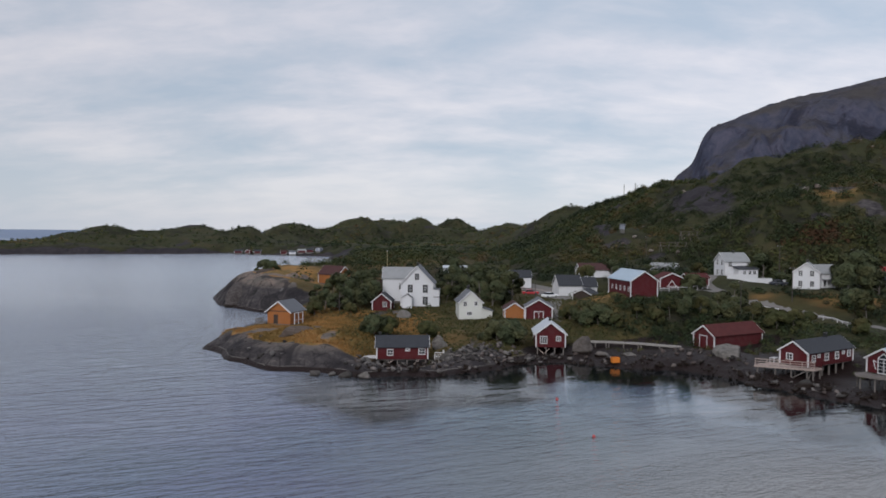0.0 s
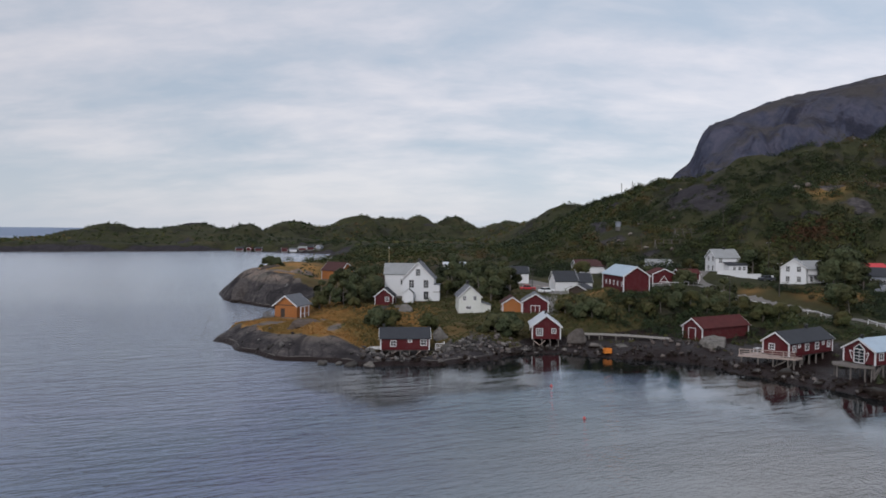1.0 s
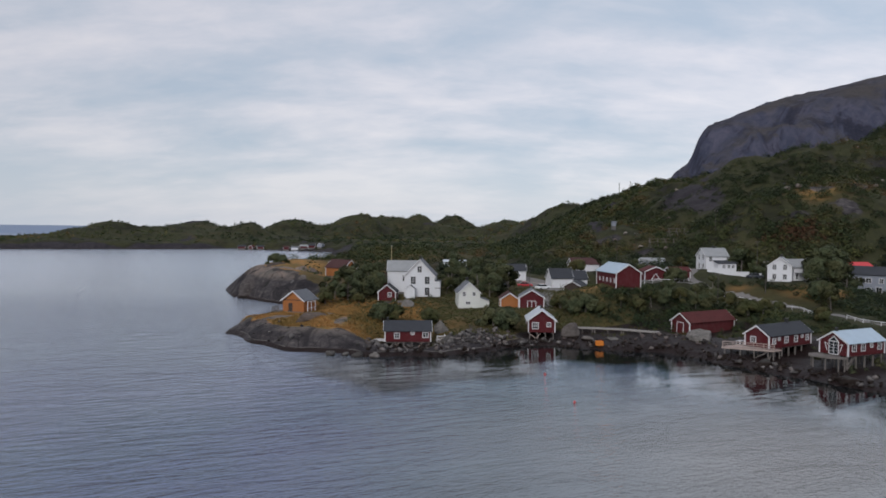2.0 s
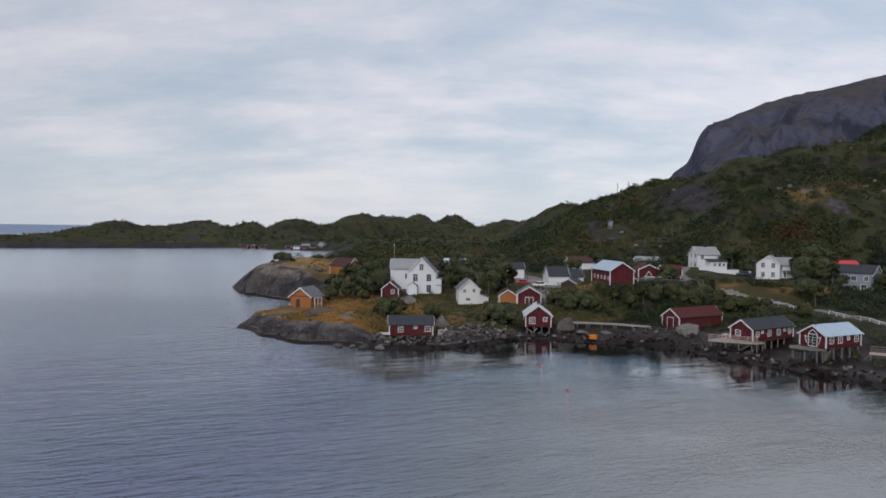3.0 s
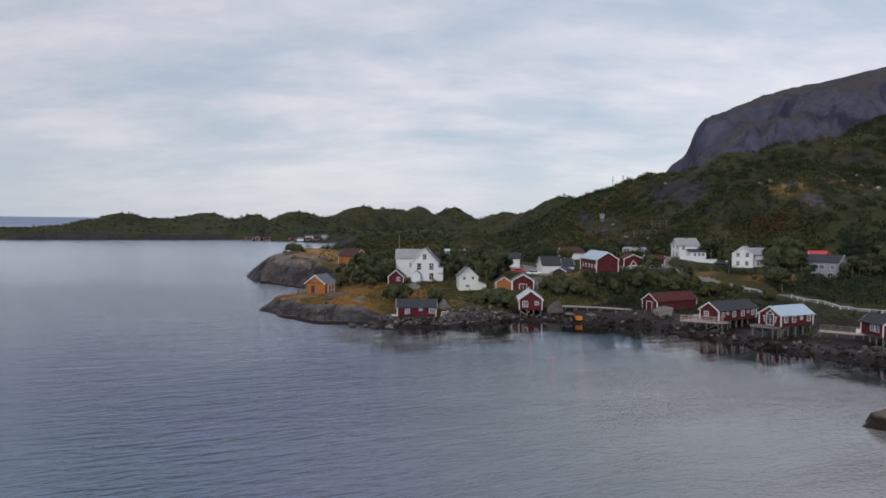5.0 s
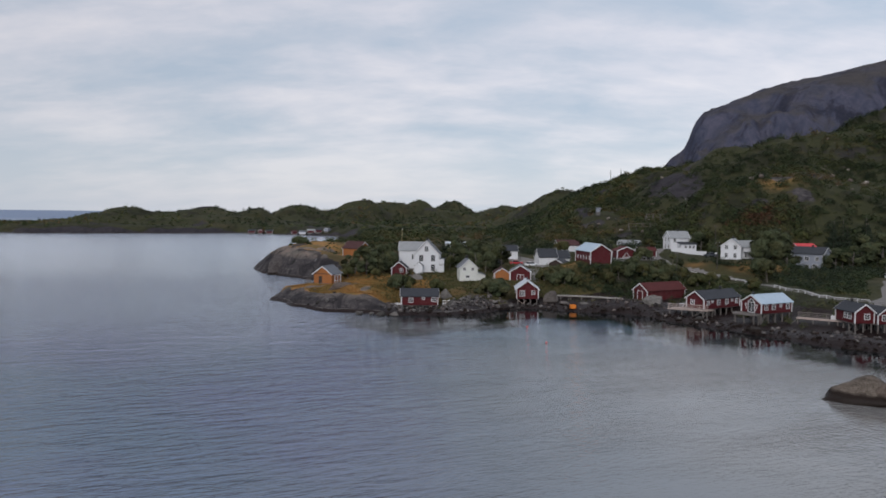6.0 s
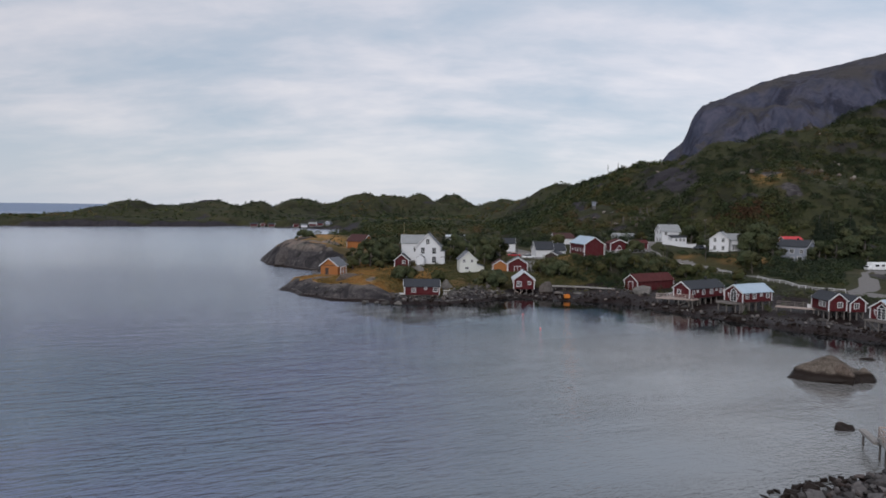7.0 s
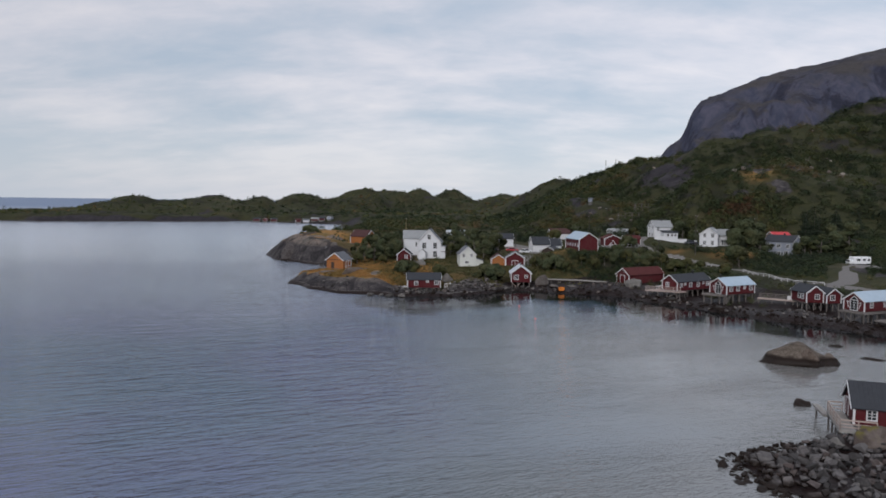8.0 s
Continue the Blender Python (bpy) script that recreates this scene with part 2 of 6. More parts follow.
def ground_material():
    """Rock, heather, dry and green grass: rock where steep, weed at the water, and the vegetation by zone."""
    m = Nodes("ground_cover")
    dry, bare, field, path = (m.attribute(k) for k in ("dry", "bare", "field", "path"))
    up = m.axis(m.geo.outputs["Normal"], 2)
    z = m.axis(m.pos, 2)
    big = m.noise(0.05, 5, 0.6)
    mid = m.noise(0.28, 5, 0.62, distort=0.3)
    fine = m.noise(2.2, 5, 0.7)
    grain = m.noise(9.0, 3, 0.7)
    streak = m.noise(0.5, 5, 0.62, stretch=(1, 1, 2.4), distort=0.5)
    cleft = m.noise(0.16, 4, 0.55, stretch=(1.6, 0.7, 0.5), distort=1.2)
    crack = m.span(m.math("ABSOLUTE", m.math("SUBTRACT", cleft, 0.5)), 0.0, 0.012)
    # rock
    rock = m.mix(m.span(big, 0.35, 0.65), (0.026, 0.0238, 0.0266), (0.058, 0.053, 0.055))
    rock = m.mix(m.span(streak, 0.45, 0.8, 0, 0.75), rock, (0.128, 0.112, 0.107))
    rock = m.mix(m.span(streak, 0.5, 0.25, 0, 0.8), rock, (0.0176, 0.0163, 0.0195))
    rock = m.mix(m.span(fine, 0.5, 0.8, 0, 0.35), rock, (0.1258, 0.1132, 0.1074))
    dryrock = m.mix(m.span(mid, 0.35, 0.65), (0.1776, 0.1406, 0.1221), (0.111, 0.0999, 0.0888))
    rock = m.mix(m.math("MULTIPLY", m.span(m.math("SUBTRACT", z, m.span(m.axis(m.pos, 1), 170.0, 190.0, 0.0, 3.4)), 2.2, 4.0), m.span(dry, 0.15, 0.6)), rock, dryrock)
    rock = m.mix(m.span(m.noise(0.11, 4, 0.6, stretch=(1.2, 1.2, 0.25), distort=0.8), 0.52, 0.40, 0, 0.75), rock, (0.017, 0.0155, 0.018))
    rock = m.mix(m.math("MULTIPLY", m.math("SUBTRACT", 1.0, crack), 0.5), rock, (0.014, 0.0125, 0.013))
    fissure = m.noise(0.2, 3, 0.5, stretch=(1, 1, 0.14), distort=0.7)
    rock = m.mix(m.span(m.math("ABSOLUTE", m.math("SUBTRACT", fissure, 0.5)), 0.02, 0.0, 0, 0.6), rock, (0.010, 0.009, 0.010))
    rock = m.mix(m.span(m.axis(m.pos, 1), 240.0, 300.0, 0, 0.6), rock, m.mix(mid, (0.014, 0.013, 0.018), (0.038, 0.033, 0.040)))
    # vegetation
    heath = m.mix(m.span(mid, 0.3, 0.7), (0.025, 0.029, 0.014), (0.043, 0.045, 0.020))
    heath = m.mix(m.span(big, 0.52, 0.68, 0, 0.5), heath, (0.075, 0.058, 0.03))
    heath = m.mix(m.span(m.noise(0.035, 5, 0.65), 0.52, 0.38, 0, 0.8), heath, (0.013, 0.0145, 0.008))
    heath = m.mix(m.span(fine, 0.45, 0.75, 0, 0.5), heath, (0.046, 0.041, 0.020))
    straw = m.mix(m.span(mid, 0.3, 0.7), (0.35, 0.18, 0.064), (0.235, 0.14, 0.05))
    straw = m.mix(m.span(fine, 0.4, 0.75, 0, 0.5), straw, (0.1309, 0.0861, 0.0318))
    straw = m.mix(m.span(m.noise(0.11, 4, 0.6), 0.42, 0.56, 0, 0.6), straw, (0.085, 0.078, 0.028))
    lawn = m.mix(m.span(mid, 0.3, 0.7), (0.040, 0.040, 0.017), (0.086, 0.068, 0.027))
    lawn = m.mix(m.span(fine, 0.45, 0.8, 0, 0.5), lawn, (0.0844, 0.0535, 0.0293))
    veg = m.mix(field, heath, lawn)
    veg = m.mix(dry, veg, straw)
    veg = m.mix(m.math("MULTIPLY", grain, 0.22), veg, (0.0148, 0.0133, 0.0074))
    steep = m.math("ADD", m.span(m.math("ADD", up, m.math("MULTIPLY", m.math("SUBTRACT", mid, 0.5), 0.3)), 0.80, 0.62), 0.0)
    is_rock = m.math("MAXIMUM", steep, m.span(m.math("ADD", bare, m.math("MULTIPLY", m.math("SUBTRACT", mid, 0.5), 0.9)), 0.42, 0.6))
    c = m.mix(is_rock, veg, rock)
    gravel = m.mix(fine, (0.12, 0.114, 0.11), (0.21, 0.20, 0.195))
    c = m.mix(m.span(m.math("ADD", path, m.math("MULTIPLY", m.math("SUBTRACT", fine, 0.5), 0.3)), 0.4, 0.6), c, gravel)
    # weed and barnacles at the waterline
    zz = m.math("ADD", z, m.math("MULTIPLY", m.math("SUBTRACT", mid, 0.5), 0.5))
    flats = m.span(m.axis(m.pos, 0), 4.0, 22.0)
    zz = m.math("SUBTRACT", zz, m.math("ADD", flats, m.math("MULTIPLY", m.span(m.axis(m.pos, 0), 26.0, 44.0, 0.0, 1.5), m.span(m.axis(m.pos, 1), 30.0, 55.0))))
    c = m.mix(m.math("MULTIPLY", m.math("SUBTRACT", 1.0, flats), m.math("MULTIPLY", m.math("MULTIPLY", m.span(zz, 0.66, 0.72), m.span(zz, 0.80, 0.75, 0, 0.45)), m.span(m.noise(0.25, 3), 0.42, 0.56))), c, (0.34, 0.32, 0.30))
    c = m.mix(m.span(zz, 0.85, 0.55), c, m.mix(fine, (0.005, 0.004, 0.004), (0.024, 0.014, 0.013)))
    h = m.math("ADD", m.math("MULTIPLY", streak, 0.8), m.math("MULTIPLY", fine, 0.35))
    return m.done(c, m.span(zz, 0.5, 0.9, 0.5, 0.92), m.bump(h, 0.7, 0.35), spec=0.15)


def mountain_material():
    m = Nodes("hazed_mountain_rock")
    up = m.axis(m.geo.outputs["Normal"], 2)
    big = m.noise(0.006, 6, 0.6)
    mid = m.noise(0.03, 6, 0.65, stretch=(1, 1, 0.5), distort=0.6)
    fine = m.noise(0.16, 4, 0.65)
    # distance haze is mixed into these rock colours as a blue-grey tint
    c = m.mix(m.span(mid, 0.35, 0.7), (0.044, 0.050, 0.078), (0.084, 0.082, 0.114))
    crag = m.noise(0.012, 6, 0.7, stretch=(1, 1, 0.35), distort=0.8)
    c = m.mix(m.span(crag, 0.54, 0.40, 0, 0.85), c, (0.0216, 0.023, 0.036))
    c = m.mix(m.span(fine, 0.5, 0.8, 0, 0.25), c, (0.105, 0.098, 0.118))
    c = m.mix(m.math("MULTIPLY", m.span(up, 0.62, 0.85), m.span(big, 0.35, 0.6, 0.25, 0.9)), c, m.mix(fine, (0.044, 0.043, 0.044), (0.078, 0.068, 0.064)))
    return m.done(c, 0.95, m.bump(mid, 0.9, 12.0), spec=0.1)


def water_material():
    """Sea: wind ripples set askew, rougher outside the bay than inside it; the shallow bay has sky sheen painted into
    its colour, the shore dark weed and mirrored land.
    """
    m = Nodes("sea_water")
    x, y = m.axis(m.pos, 0), m.axis(m.pos, 1)
    drift = m.math("MULTIPLY", m.math("SUBTRACT", m.noise(0.02, 4), 0.5), 90.0)
    open_sea = m.span(m.math("ADD", m.math("SUBTRACT", m.math("MULTIPLY", x, -1.0), m.math("MULTIPLY", y, 0.05)), drift), -35.0, 45.0)
    turn = m.n.new("ShaderNodeMapping")
    turn.inputs["Rotation"].default_value = (0, 0, radians(-24))
    m.l.new(m.pos, turn.inputs[0])
    along = turn.outputs[0]
    w1 = m.noise(0.74, 2, 0.5, along, (0.42, 1.5, 1), 0.35)
    w2 = m.noise(2.4, 3, 0.55, along, (0.5, 1.4, 1), 0.4)
    w3 = m.noise(0.2, 3, 0.5, along, (0.5, 1.7, 1), 0.3)
    inner = m.math("MULTIPLY", m.span(m.math("ADD", x, m.math("MULTIPLY", drift, 0.3)), -25.0, 20.0), m.span(m.math("ADD", y, m.math("MULTIPLY", drift, 0.3)), 96.0, 60.0))
    w1 = m.math("MULTIPLY", w1, m.math("SUBTRACT", 1.0, m.math("MULTIPLY", inner, 0.72)))
    w3 = m.math("MULTIPLY", w3, m.math("SUBTRACT", 1.0, m.math("MULTIPLY", inner, 0.6)))
    across = m.n.new("ShaderNodeMapping")
    across.inputs["Rotation"].default_value = (0, 0, radians(-66))
    m.l.new(m.pos, across.inputs[0])
    w4 = m.math("MULTIPLY", m.noise(2.6, 3, 0.55, across.outputs[0], (0.45, 1.3, 1), 0.4), m.math("MULTIPLY", inner, 0.34))
    gust = m.span(m.noise(0.035, 4, 0.6, along, (0.7, 1.8, 1), 0.5), 0.38, 0.62)
    lee = m.attribute("lee")
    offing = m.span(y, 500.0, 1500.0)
    amount = m.math("ADD", 0.24, m.math("ADD", m.math("MULTIPLY", open_sea, 1.2), m.math("MULTIPLY", gust, 0.28)))
    amount = m.math("MULTIPLY", amount, m.span(y, 95.0, 230.0, 1.0, 0.16))
    chop = m.math("ADD", w4, m.math("ADD", m.math("MULTIPLY", w1, 0.8), m.math("MULTIPLY", w2, 0.34)))
    chop = m.math("MULTIPLY", chop, m.math("SUBTRACT", 1.0, m.math("MULTIPLY", lee, 0.88)))
    wake = m.noise(0.3, 3, 0.5, across.outputs[0], (0.4, 1.3, 1), 0.5)
    swell = m.math("ADD", m.math("MULTIPLY", w3, 0.9), m.math("MULTIPLY", wake, m.math("MULTIPLY", lee, 0.5)))
    swell = m.math("MULTIPLY", swell, m.math("SUBTRACT", 1.0, m.math("MULTIPLY", lee, 0.62)))
    n = m.n.new("ShaderNodeBump")
    n.inputs["Distance"].default_value = 0.5
    m.l.new(amount, n.inputs["Strength"])
    m.l.new(m.math("ADD", chop, swell), n.inputs["Height"])
    tint = m.span(m.noise(0.018, 4, 0.6), 0.35, 0.65)
    c = m.mix(tint, (0.088, 0.106, 0.205), (0.083, 0.130, 0.195))
    c = m.mix(m.math("MULTIPLY", m.span(x, -30.0, 10.0), 0.6), c, (0.060, 0.108, 0.124))
    # pale sky reflection painted into the base colour of the inner bay
    bay_sheen = m.math("MULTIPLY", m.span(m.math("ADD", x, m.math("MULTIPLY", drift, 0.4)), -22.0, 34.0), m.span(m.math("ADD", y, m.math("MULTIPLY", drift, 0.3)), 104.0, 55.0))
    c = m.mix(bay_sheen, c, m.mix(tint, (0.150, 0.152, 0.150), (0.178, 0.174, 0.170)))
    # weed shallows, with the land's dark reflection painted in and the gloss cut
    weed_and_mirror = m.span(m.math("ADD", m.attribute("weed_and_mirror"), m.math("MULTIPLY", m.math("SUBTRACT", m.noise(0.06, 4), 0.5), 0.5)), 0.25, 0.75)
    c = m.mix(weed_and_mirror, c, (0.006, 0.008, 0.009))
    # grazing sky reflection put into the base colour of the open water outside
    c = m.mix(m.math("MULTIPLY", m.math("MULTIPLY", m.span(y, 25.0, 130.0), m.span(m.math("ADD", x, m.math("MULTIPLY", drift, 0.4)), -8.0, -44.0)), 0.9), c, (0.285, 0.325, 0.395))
    # towards the horizon painted blue and lower gloss stand in for wave-face reflection
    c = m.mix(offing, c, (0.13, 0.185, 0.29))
    m.bsdf.inputs["IOR"].default_value = 1.9
    return m.done(c, m.math("ADD", m.span(y, 120.0, 420.0, 0.05, 0.2), m.span(y, 500.0, 1500.0, 0.0, 0.3)), n.outputs[0], spec=m.math("MULTIPLY", m.span(y, 500.0, 1500.0, 0.5, 0.10), m.math("SUBTRACT", 1.0, m.math("MULTIPLY", weed_and_mirror, 0.45))))


GROUND, MOUNTAIN, WATER = ground_material(), mountain_material(), water_material()


def leaf_material(name, a, b, c2, patch=0.35):
    """Leaves that differ one from the next, with lighter patches of the plants about them."""
    m = Nodes(name)
    isl = m.geo.outputs["Random Per Island"]
    c = m.mix(m.math("ADD", 0.25, m.math("MULTIPLY", isl, 0.5)), a, b)
    c = m.mix(m.span(m.noise(patch, 4), 0.43, 0.6, 0, 0.85), c, c2)
    c = m.mix(m.span(m.noise(patch * 2.3, 3), 0.56, 0.7, 0, 0.35), c, (0.065, 0.044, 0.026))
    c = m.mix(m.span(m.noise(patch * 0.4, 3), 0.48, 0.36, 0, 0.4), c, a)
    c = m.mix(m.math("MULTIPLY", m.info.outputs["Random"], 0.4), c, b)
    return m.done(c, 0.8, spec=0.12)


def scrub_material(name, lift=1.0):
    """Birch scrub: each bush has its own green, from deep bottle green to olive and autumn brown."""
    m = Nodes(name)
    tone = m.attribute("tone")
    isl = m.geo.outputs["Random Per Island"]
    ramp = m.n.new("ShaderNodeValToRGB")
    e = ramp.color_ramp.elements
    e[0].position, e[0].color = 0.08, (0.019 * lift, 0.029 * lift, 0.0165 * lift, 1)
    e[1].position, e[1].color = 0.97, (0.125 * lift, 0.078 * lift, 0.040 * lift, 1)
    for at, col in ((0.35, (0.029, 0.043, 0.0195)), (0.55, (0.046, 0.061, 0.025)), (0.74, (0.072, 0.076, 0.026)), (0.87, (0.098, 0.080, 0.034))):
        e.new(at).color = (*(v * lift for v in col), 1)
    m.l.new(tone, ramp.inputs[0])
    c = m.mix(m.math("MULTIPLY", isl, 0.22), ramp.outputs[0], (0.018, 0.022, 0.013))
    c = m.mix(m.span(m.noise(0.6, 3), 0.5, 0.7, 0, 0.4), c, (0.085 * lift, 0.082 * lift, 0.032 * lift))
    return m.done(c, 0.8, spec=0.12)


LEAF = leaf_material("birch_leaves", (0.040, 0.054, 0.031), (0.074, 0.088, 0.044), (0.088, 0.088, 0.042))
NEEDLES = leaf_material("spruce_needles", (0.014, 0.022, 0.015), (0.024, 0.034, 0.020), (0.032, 0.040, 0.022))
LEAF_PALE = leaf_material("willow_leaves", (0.0362, 0.0462, 0.0185), (0.0723, 0.0770, 0.0324), (0.0884, 0.0770, 0.0324))
SCRUB = scrub_material("hill_scrub_leaves")
# same scrub for the far knolls, lifted to put distance haze in its greens
HAZED_SCRUB = scrub_material("hazed_scrub_leaves", 1.35)
THICKET = scrub_material("thicket_leaves", 1.25)
RUSTLEAF = leaf_material("autumn_heather_leaves", (0.066, 0.032, 0.020), (0.095, 0.046, 0.026), (0.055, 0.042, 0.022))
BARK = plain("birch_bark", (0.16, 0.14, 0.125), 0.9, scale=4)
TUSSOCK = leaf_material("dry_grass_blades", (0.36, 0.185, 0.065), (0.24, 0.14, 0.05), (0.13, 0.098, 0.034), 0.1)

# ---- mesh helpers ----
def empty(name, m, label, category, group="", kind=""):
    ob = new(name)
    ob.empty_display_size = 0.5
    ob.matrix_basis = m
    return tagged(ob, label, category, group, kind)


def part(name, bm, material, parent, label="", kind=""):
    """Links a bmesh as one mesh under a thing or a part."""
    mesh = bpy.data.meshes.new(name)
    bm.to_mesh(mesh)
    bm.free()
    mesh.materials.append(material)
    ob = new(name, mesh)
    ob.parent = parent
    if label or kind:
        tagged(ob, label, kind=kind)
    return ob


def box(bm, c, s, turn=0.0, bevel=0.0):
    """A box of size s about c, turned about z."""
    m = Matrix.Translation(c) @ Matrix.Rotation(turn, 4, "Z") @ Matrix.Diagonal((*s, 1))
    r = bmesh.ops.create_cube(bm, size=1.0, matrix=m)
    if bevel:
        ed = list({e for v in r["verts"] for e in v.link_edges})
        bmesh.ops.bevel(bm, geom=ed, offset=bevel, segments=1, affect="EDGES")
    return bm


def beam(bm, p, q, w, h=None):
    """A squared timber from p to q."""
    p, q = Vector(p), Vector(q)
    h = h or w
    d = q - p
    rot = d.to_track_quat("X", "Z").to_matrix().to_4x4()
    m = Matrix.Translation((p + q) / 2) @ rot @ Matrix.Diagonal((d.length, w, h, 1))
    bmesh.ops.create_cube(bm, size=1.0, matrix=m)
    return bm


def solid(verts, faces):
    bm = bmesh.new()
    vs = [bm.verts.new(v) for v in verts]
    for f in faces:
        bm.faces.new([vs[i] for i in f])
    bmesh.ops.recalc_face_normals(bm, faces=bm.faces)
    return bm


def smooth(a, b, v):
    t = np.clip((v - a) / (b - a), 0, 1)
    return t * t * (3 - 2 * t)


# ---- value noise for the land, on arrays ----
_tab = np.random.RandomState(7).rand(256, 256)


def vnoise(x, y):
    xi, yi = np.floor(x).astype(int), np.floor(y).astype(int)
    fx, fy = x - xi, y - yi
    fx, fy = fx * fx * (3 - 2 * fx), fy * fy * (3 - 2 * fy)
    a, b = _tab[xi & 255, yi & 255], _tab[(xi + 1) & 255, yi & 255]
    c, d = _tab[xi & 255, (yi + 1) & 255], _tab[(xi + 1) & 255, (yi + 1) & 255]
    return (a * (1 - fx) + b * fx) * (1 - fy) + (c * (1 - fx) + d * fx) * fy - 0.5


def fractal(x, y, scale, octaves=4, gain=0.5):
    out, amp, k = 0.0, 1.0, 1.0 / scale
    for i in range(octaves):
        out = out + amp * vnoise(x * k + 17.3 * i, y * k + 5.1 * i)
        amp, k = amp * gain, k * 2.03
    return out


# ---- the lie of the land ----
COAST = [(-900, 500), (-363, 573), (-289, 602), (-240, 622), (-205, 640), (-190, 615), (-150, 612), (-97, 590), (-78, 500), (-66, 380), (-66, 290),
         (-81, 239), (-68, 211), (-52, 195), (-43, 184), (-43, 168), (-47, 150), (-49, 134), (-39, 122), (-31, 114.5), (-22, 111.5), (-14, 109.5),
         (-4, 110.5), (2, 115), (8, 120), (17, 122.5), (28, 119), (36, 119), (41, 113), (44.3, 106), (49, 98.5), (54, 91), (61, 83.5)]
COAST += [(68, 76), (75, 66.5), (86, 56), (94, 36), (78, 20), (56, 14), (43, 9), (35, 5), (29, 3), (23.5, 0), (23.5, -4.5), (27, -10), (34, -18),
          (46, -40), (70, -90), (220, -300), (3500, -600), (4000, 3800), (300, 3800), (150, 1500), (-100, 1150), (-260, 900), (-420, 720), (-900, 640)]
# hills: centre, half widths, height
HILLS = [(-350, 640, 60, 50, 9), (-337, 690, 44, 60, 25), (-262, 715, 30, 50, 27), (-214, 725, 24, 40, 25), (-184, 820, 44, 70, 31), (-124, 870, 46, 80, 36),
         (-51, 915, 34, 60, 34), (-8, 960, 44, 70, 34), (60, 900, 60, 90, 28), (-95, 900, 150, 60, 29.5), (-275, 705, 110, 60, 21), (88, 800, 50, 90, 33), (112, 740, 55, 90, 42)]
SLOPES = [(140, 600, 75, 150, 46.5), (150, 500, 62, 110, 49.5), (172, 440, 70, 100, 62), (215, 440, 80, 120, 70), (300, 450, 110, 150, 80), (450, 460, 200, 200, 105),
          (126, 262, 46, 42, 41), (75, 305, 50, 60, 26), (170, 290, 60, 70, 46)]
# level ground: x, y, height, reach
SPOTS = [(-34, 126, 3.2, 8), (-26, 130, 4.4, 8), (-38, 149, 3.0, 8), (-18, 169, 3.6, 9), (-9, 174, 4.6, 12), (-20, 150, 3.6, 9), (2, 159, 3.4, 8), (14, 153, 4.0, 9), (17, 141, 2.4, 6), (30, 133, 1.0, 6), (24, 130, 0.8, 5),
         (38, 157, 8.9, 10), (29, 174, 5.9, 8), (28, 193, 5.2, 10), (39, 218, 9.0, 12), (67, 187, 11.2, 12), (83, 174, 9.6, 11), (104, 174, 6.4, 12)]
SPOTS += [(119, 203, 9.0, 14), (52, 177, 9.3, 8), (49, 137, 1.4, 10), (87, 109, 4.5, 9), (78, 129, 5.0, 10), (114, 146, 6.0, 12), (-37, 218, 6.2, 12),
          (-58, 222, 10.5, 14), (-66, 226, 9.5, 8), (0, 230, 8, 20), (0, 330, 9, 40), (-40, 420, 7, 40), (56, 112, 0.7, 6), (63, 104, 0.8, 6), (67, 122, 3.2, 8), (77, 92, 0.6, 6), (82, 79, 0.5, 6), (67, 95, 0.4, 5), (60, 99, 0.5, 5), (90, 72, 0.6, 6), (52, 108, 0.5, 4), (71, 103, 0.9, 4), (-9.7, 121, 0.3, 6), (16, 131, 0.3, 5), (0, 128, 2.4, 5), (93, 96, 3.4, 7), (41, 4.5, 2.8, 5), (32, -3, 0.8, 5), (40, -7, 1.0, 6), (48, -20, 1.6, 10), (62, 150, 4.5, 12), (-5, 140, 3.0, 9)]


def coast_distance(x, y):
    """Metres to the waterline, positive on land."""
    best = np.full(x.shape, 1e12)
    inside = np.zeros(x.shape, bool)
    n = len(COAST)
    for i in range(n):
        (ax, ay), (bx, by) = COAST[i], COAST[(i + 1) % n]
        dx, dy = bx - ax, by - ay
        t = np.clip(((x - ax) * dx + (y - ay) * dy) / (dx * dx + dy * dy), 0, 1)
        best = np.minimum(best, (x - ax - t * dx) ** 2 + (y - ay - t * dy) ** 2)
        if ay != by:
            cross = ((ay > y) != (by > y)) & (x < dx * (y - ay) / dy + ax)
            inside ^= cross
    return np.where(inside, 1, -1) * np.sqrt(best)


def level(x, y):
    """Height of the village ground, drawn between the level spots."""
    top, low = 7.0 * 0.02, 0.02
    for sx, sy, sz, r in SPOTS:
        d2 = ((x - sx) ** 2 + (y - sy) ** 2) / (r * r)
        w = 1.0 / (0.04 + d2) ** 2
        top, low = top + w * sz, low + w
    return top / low


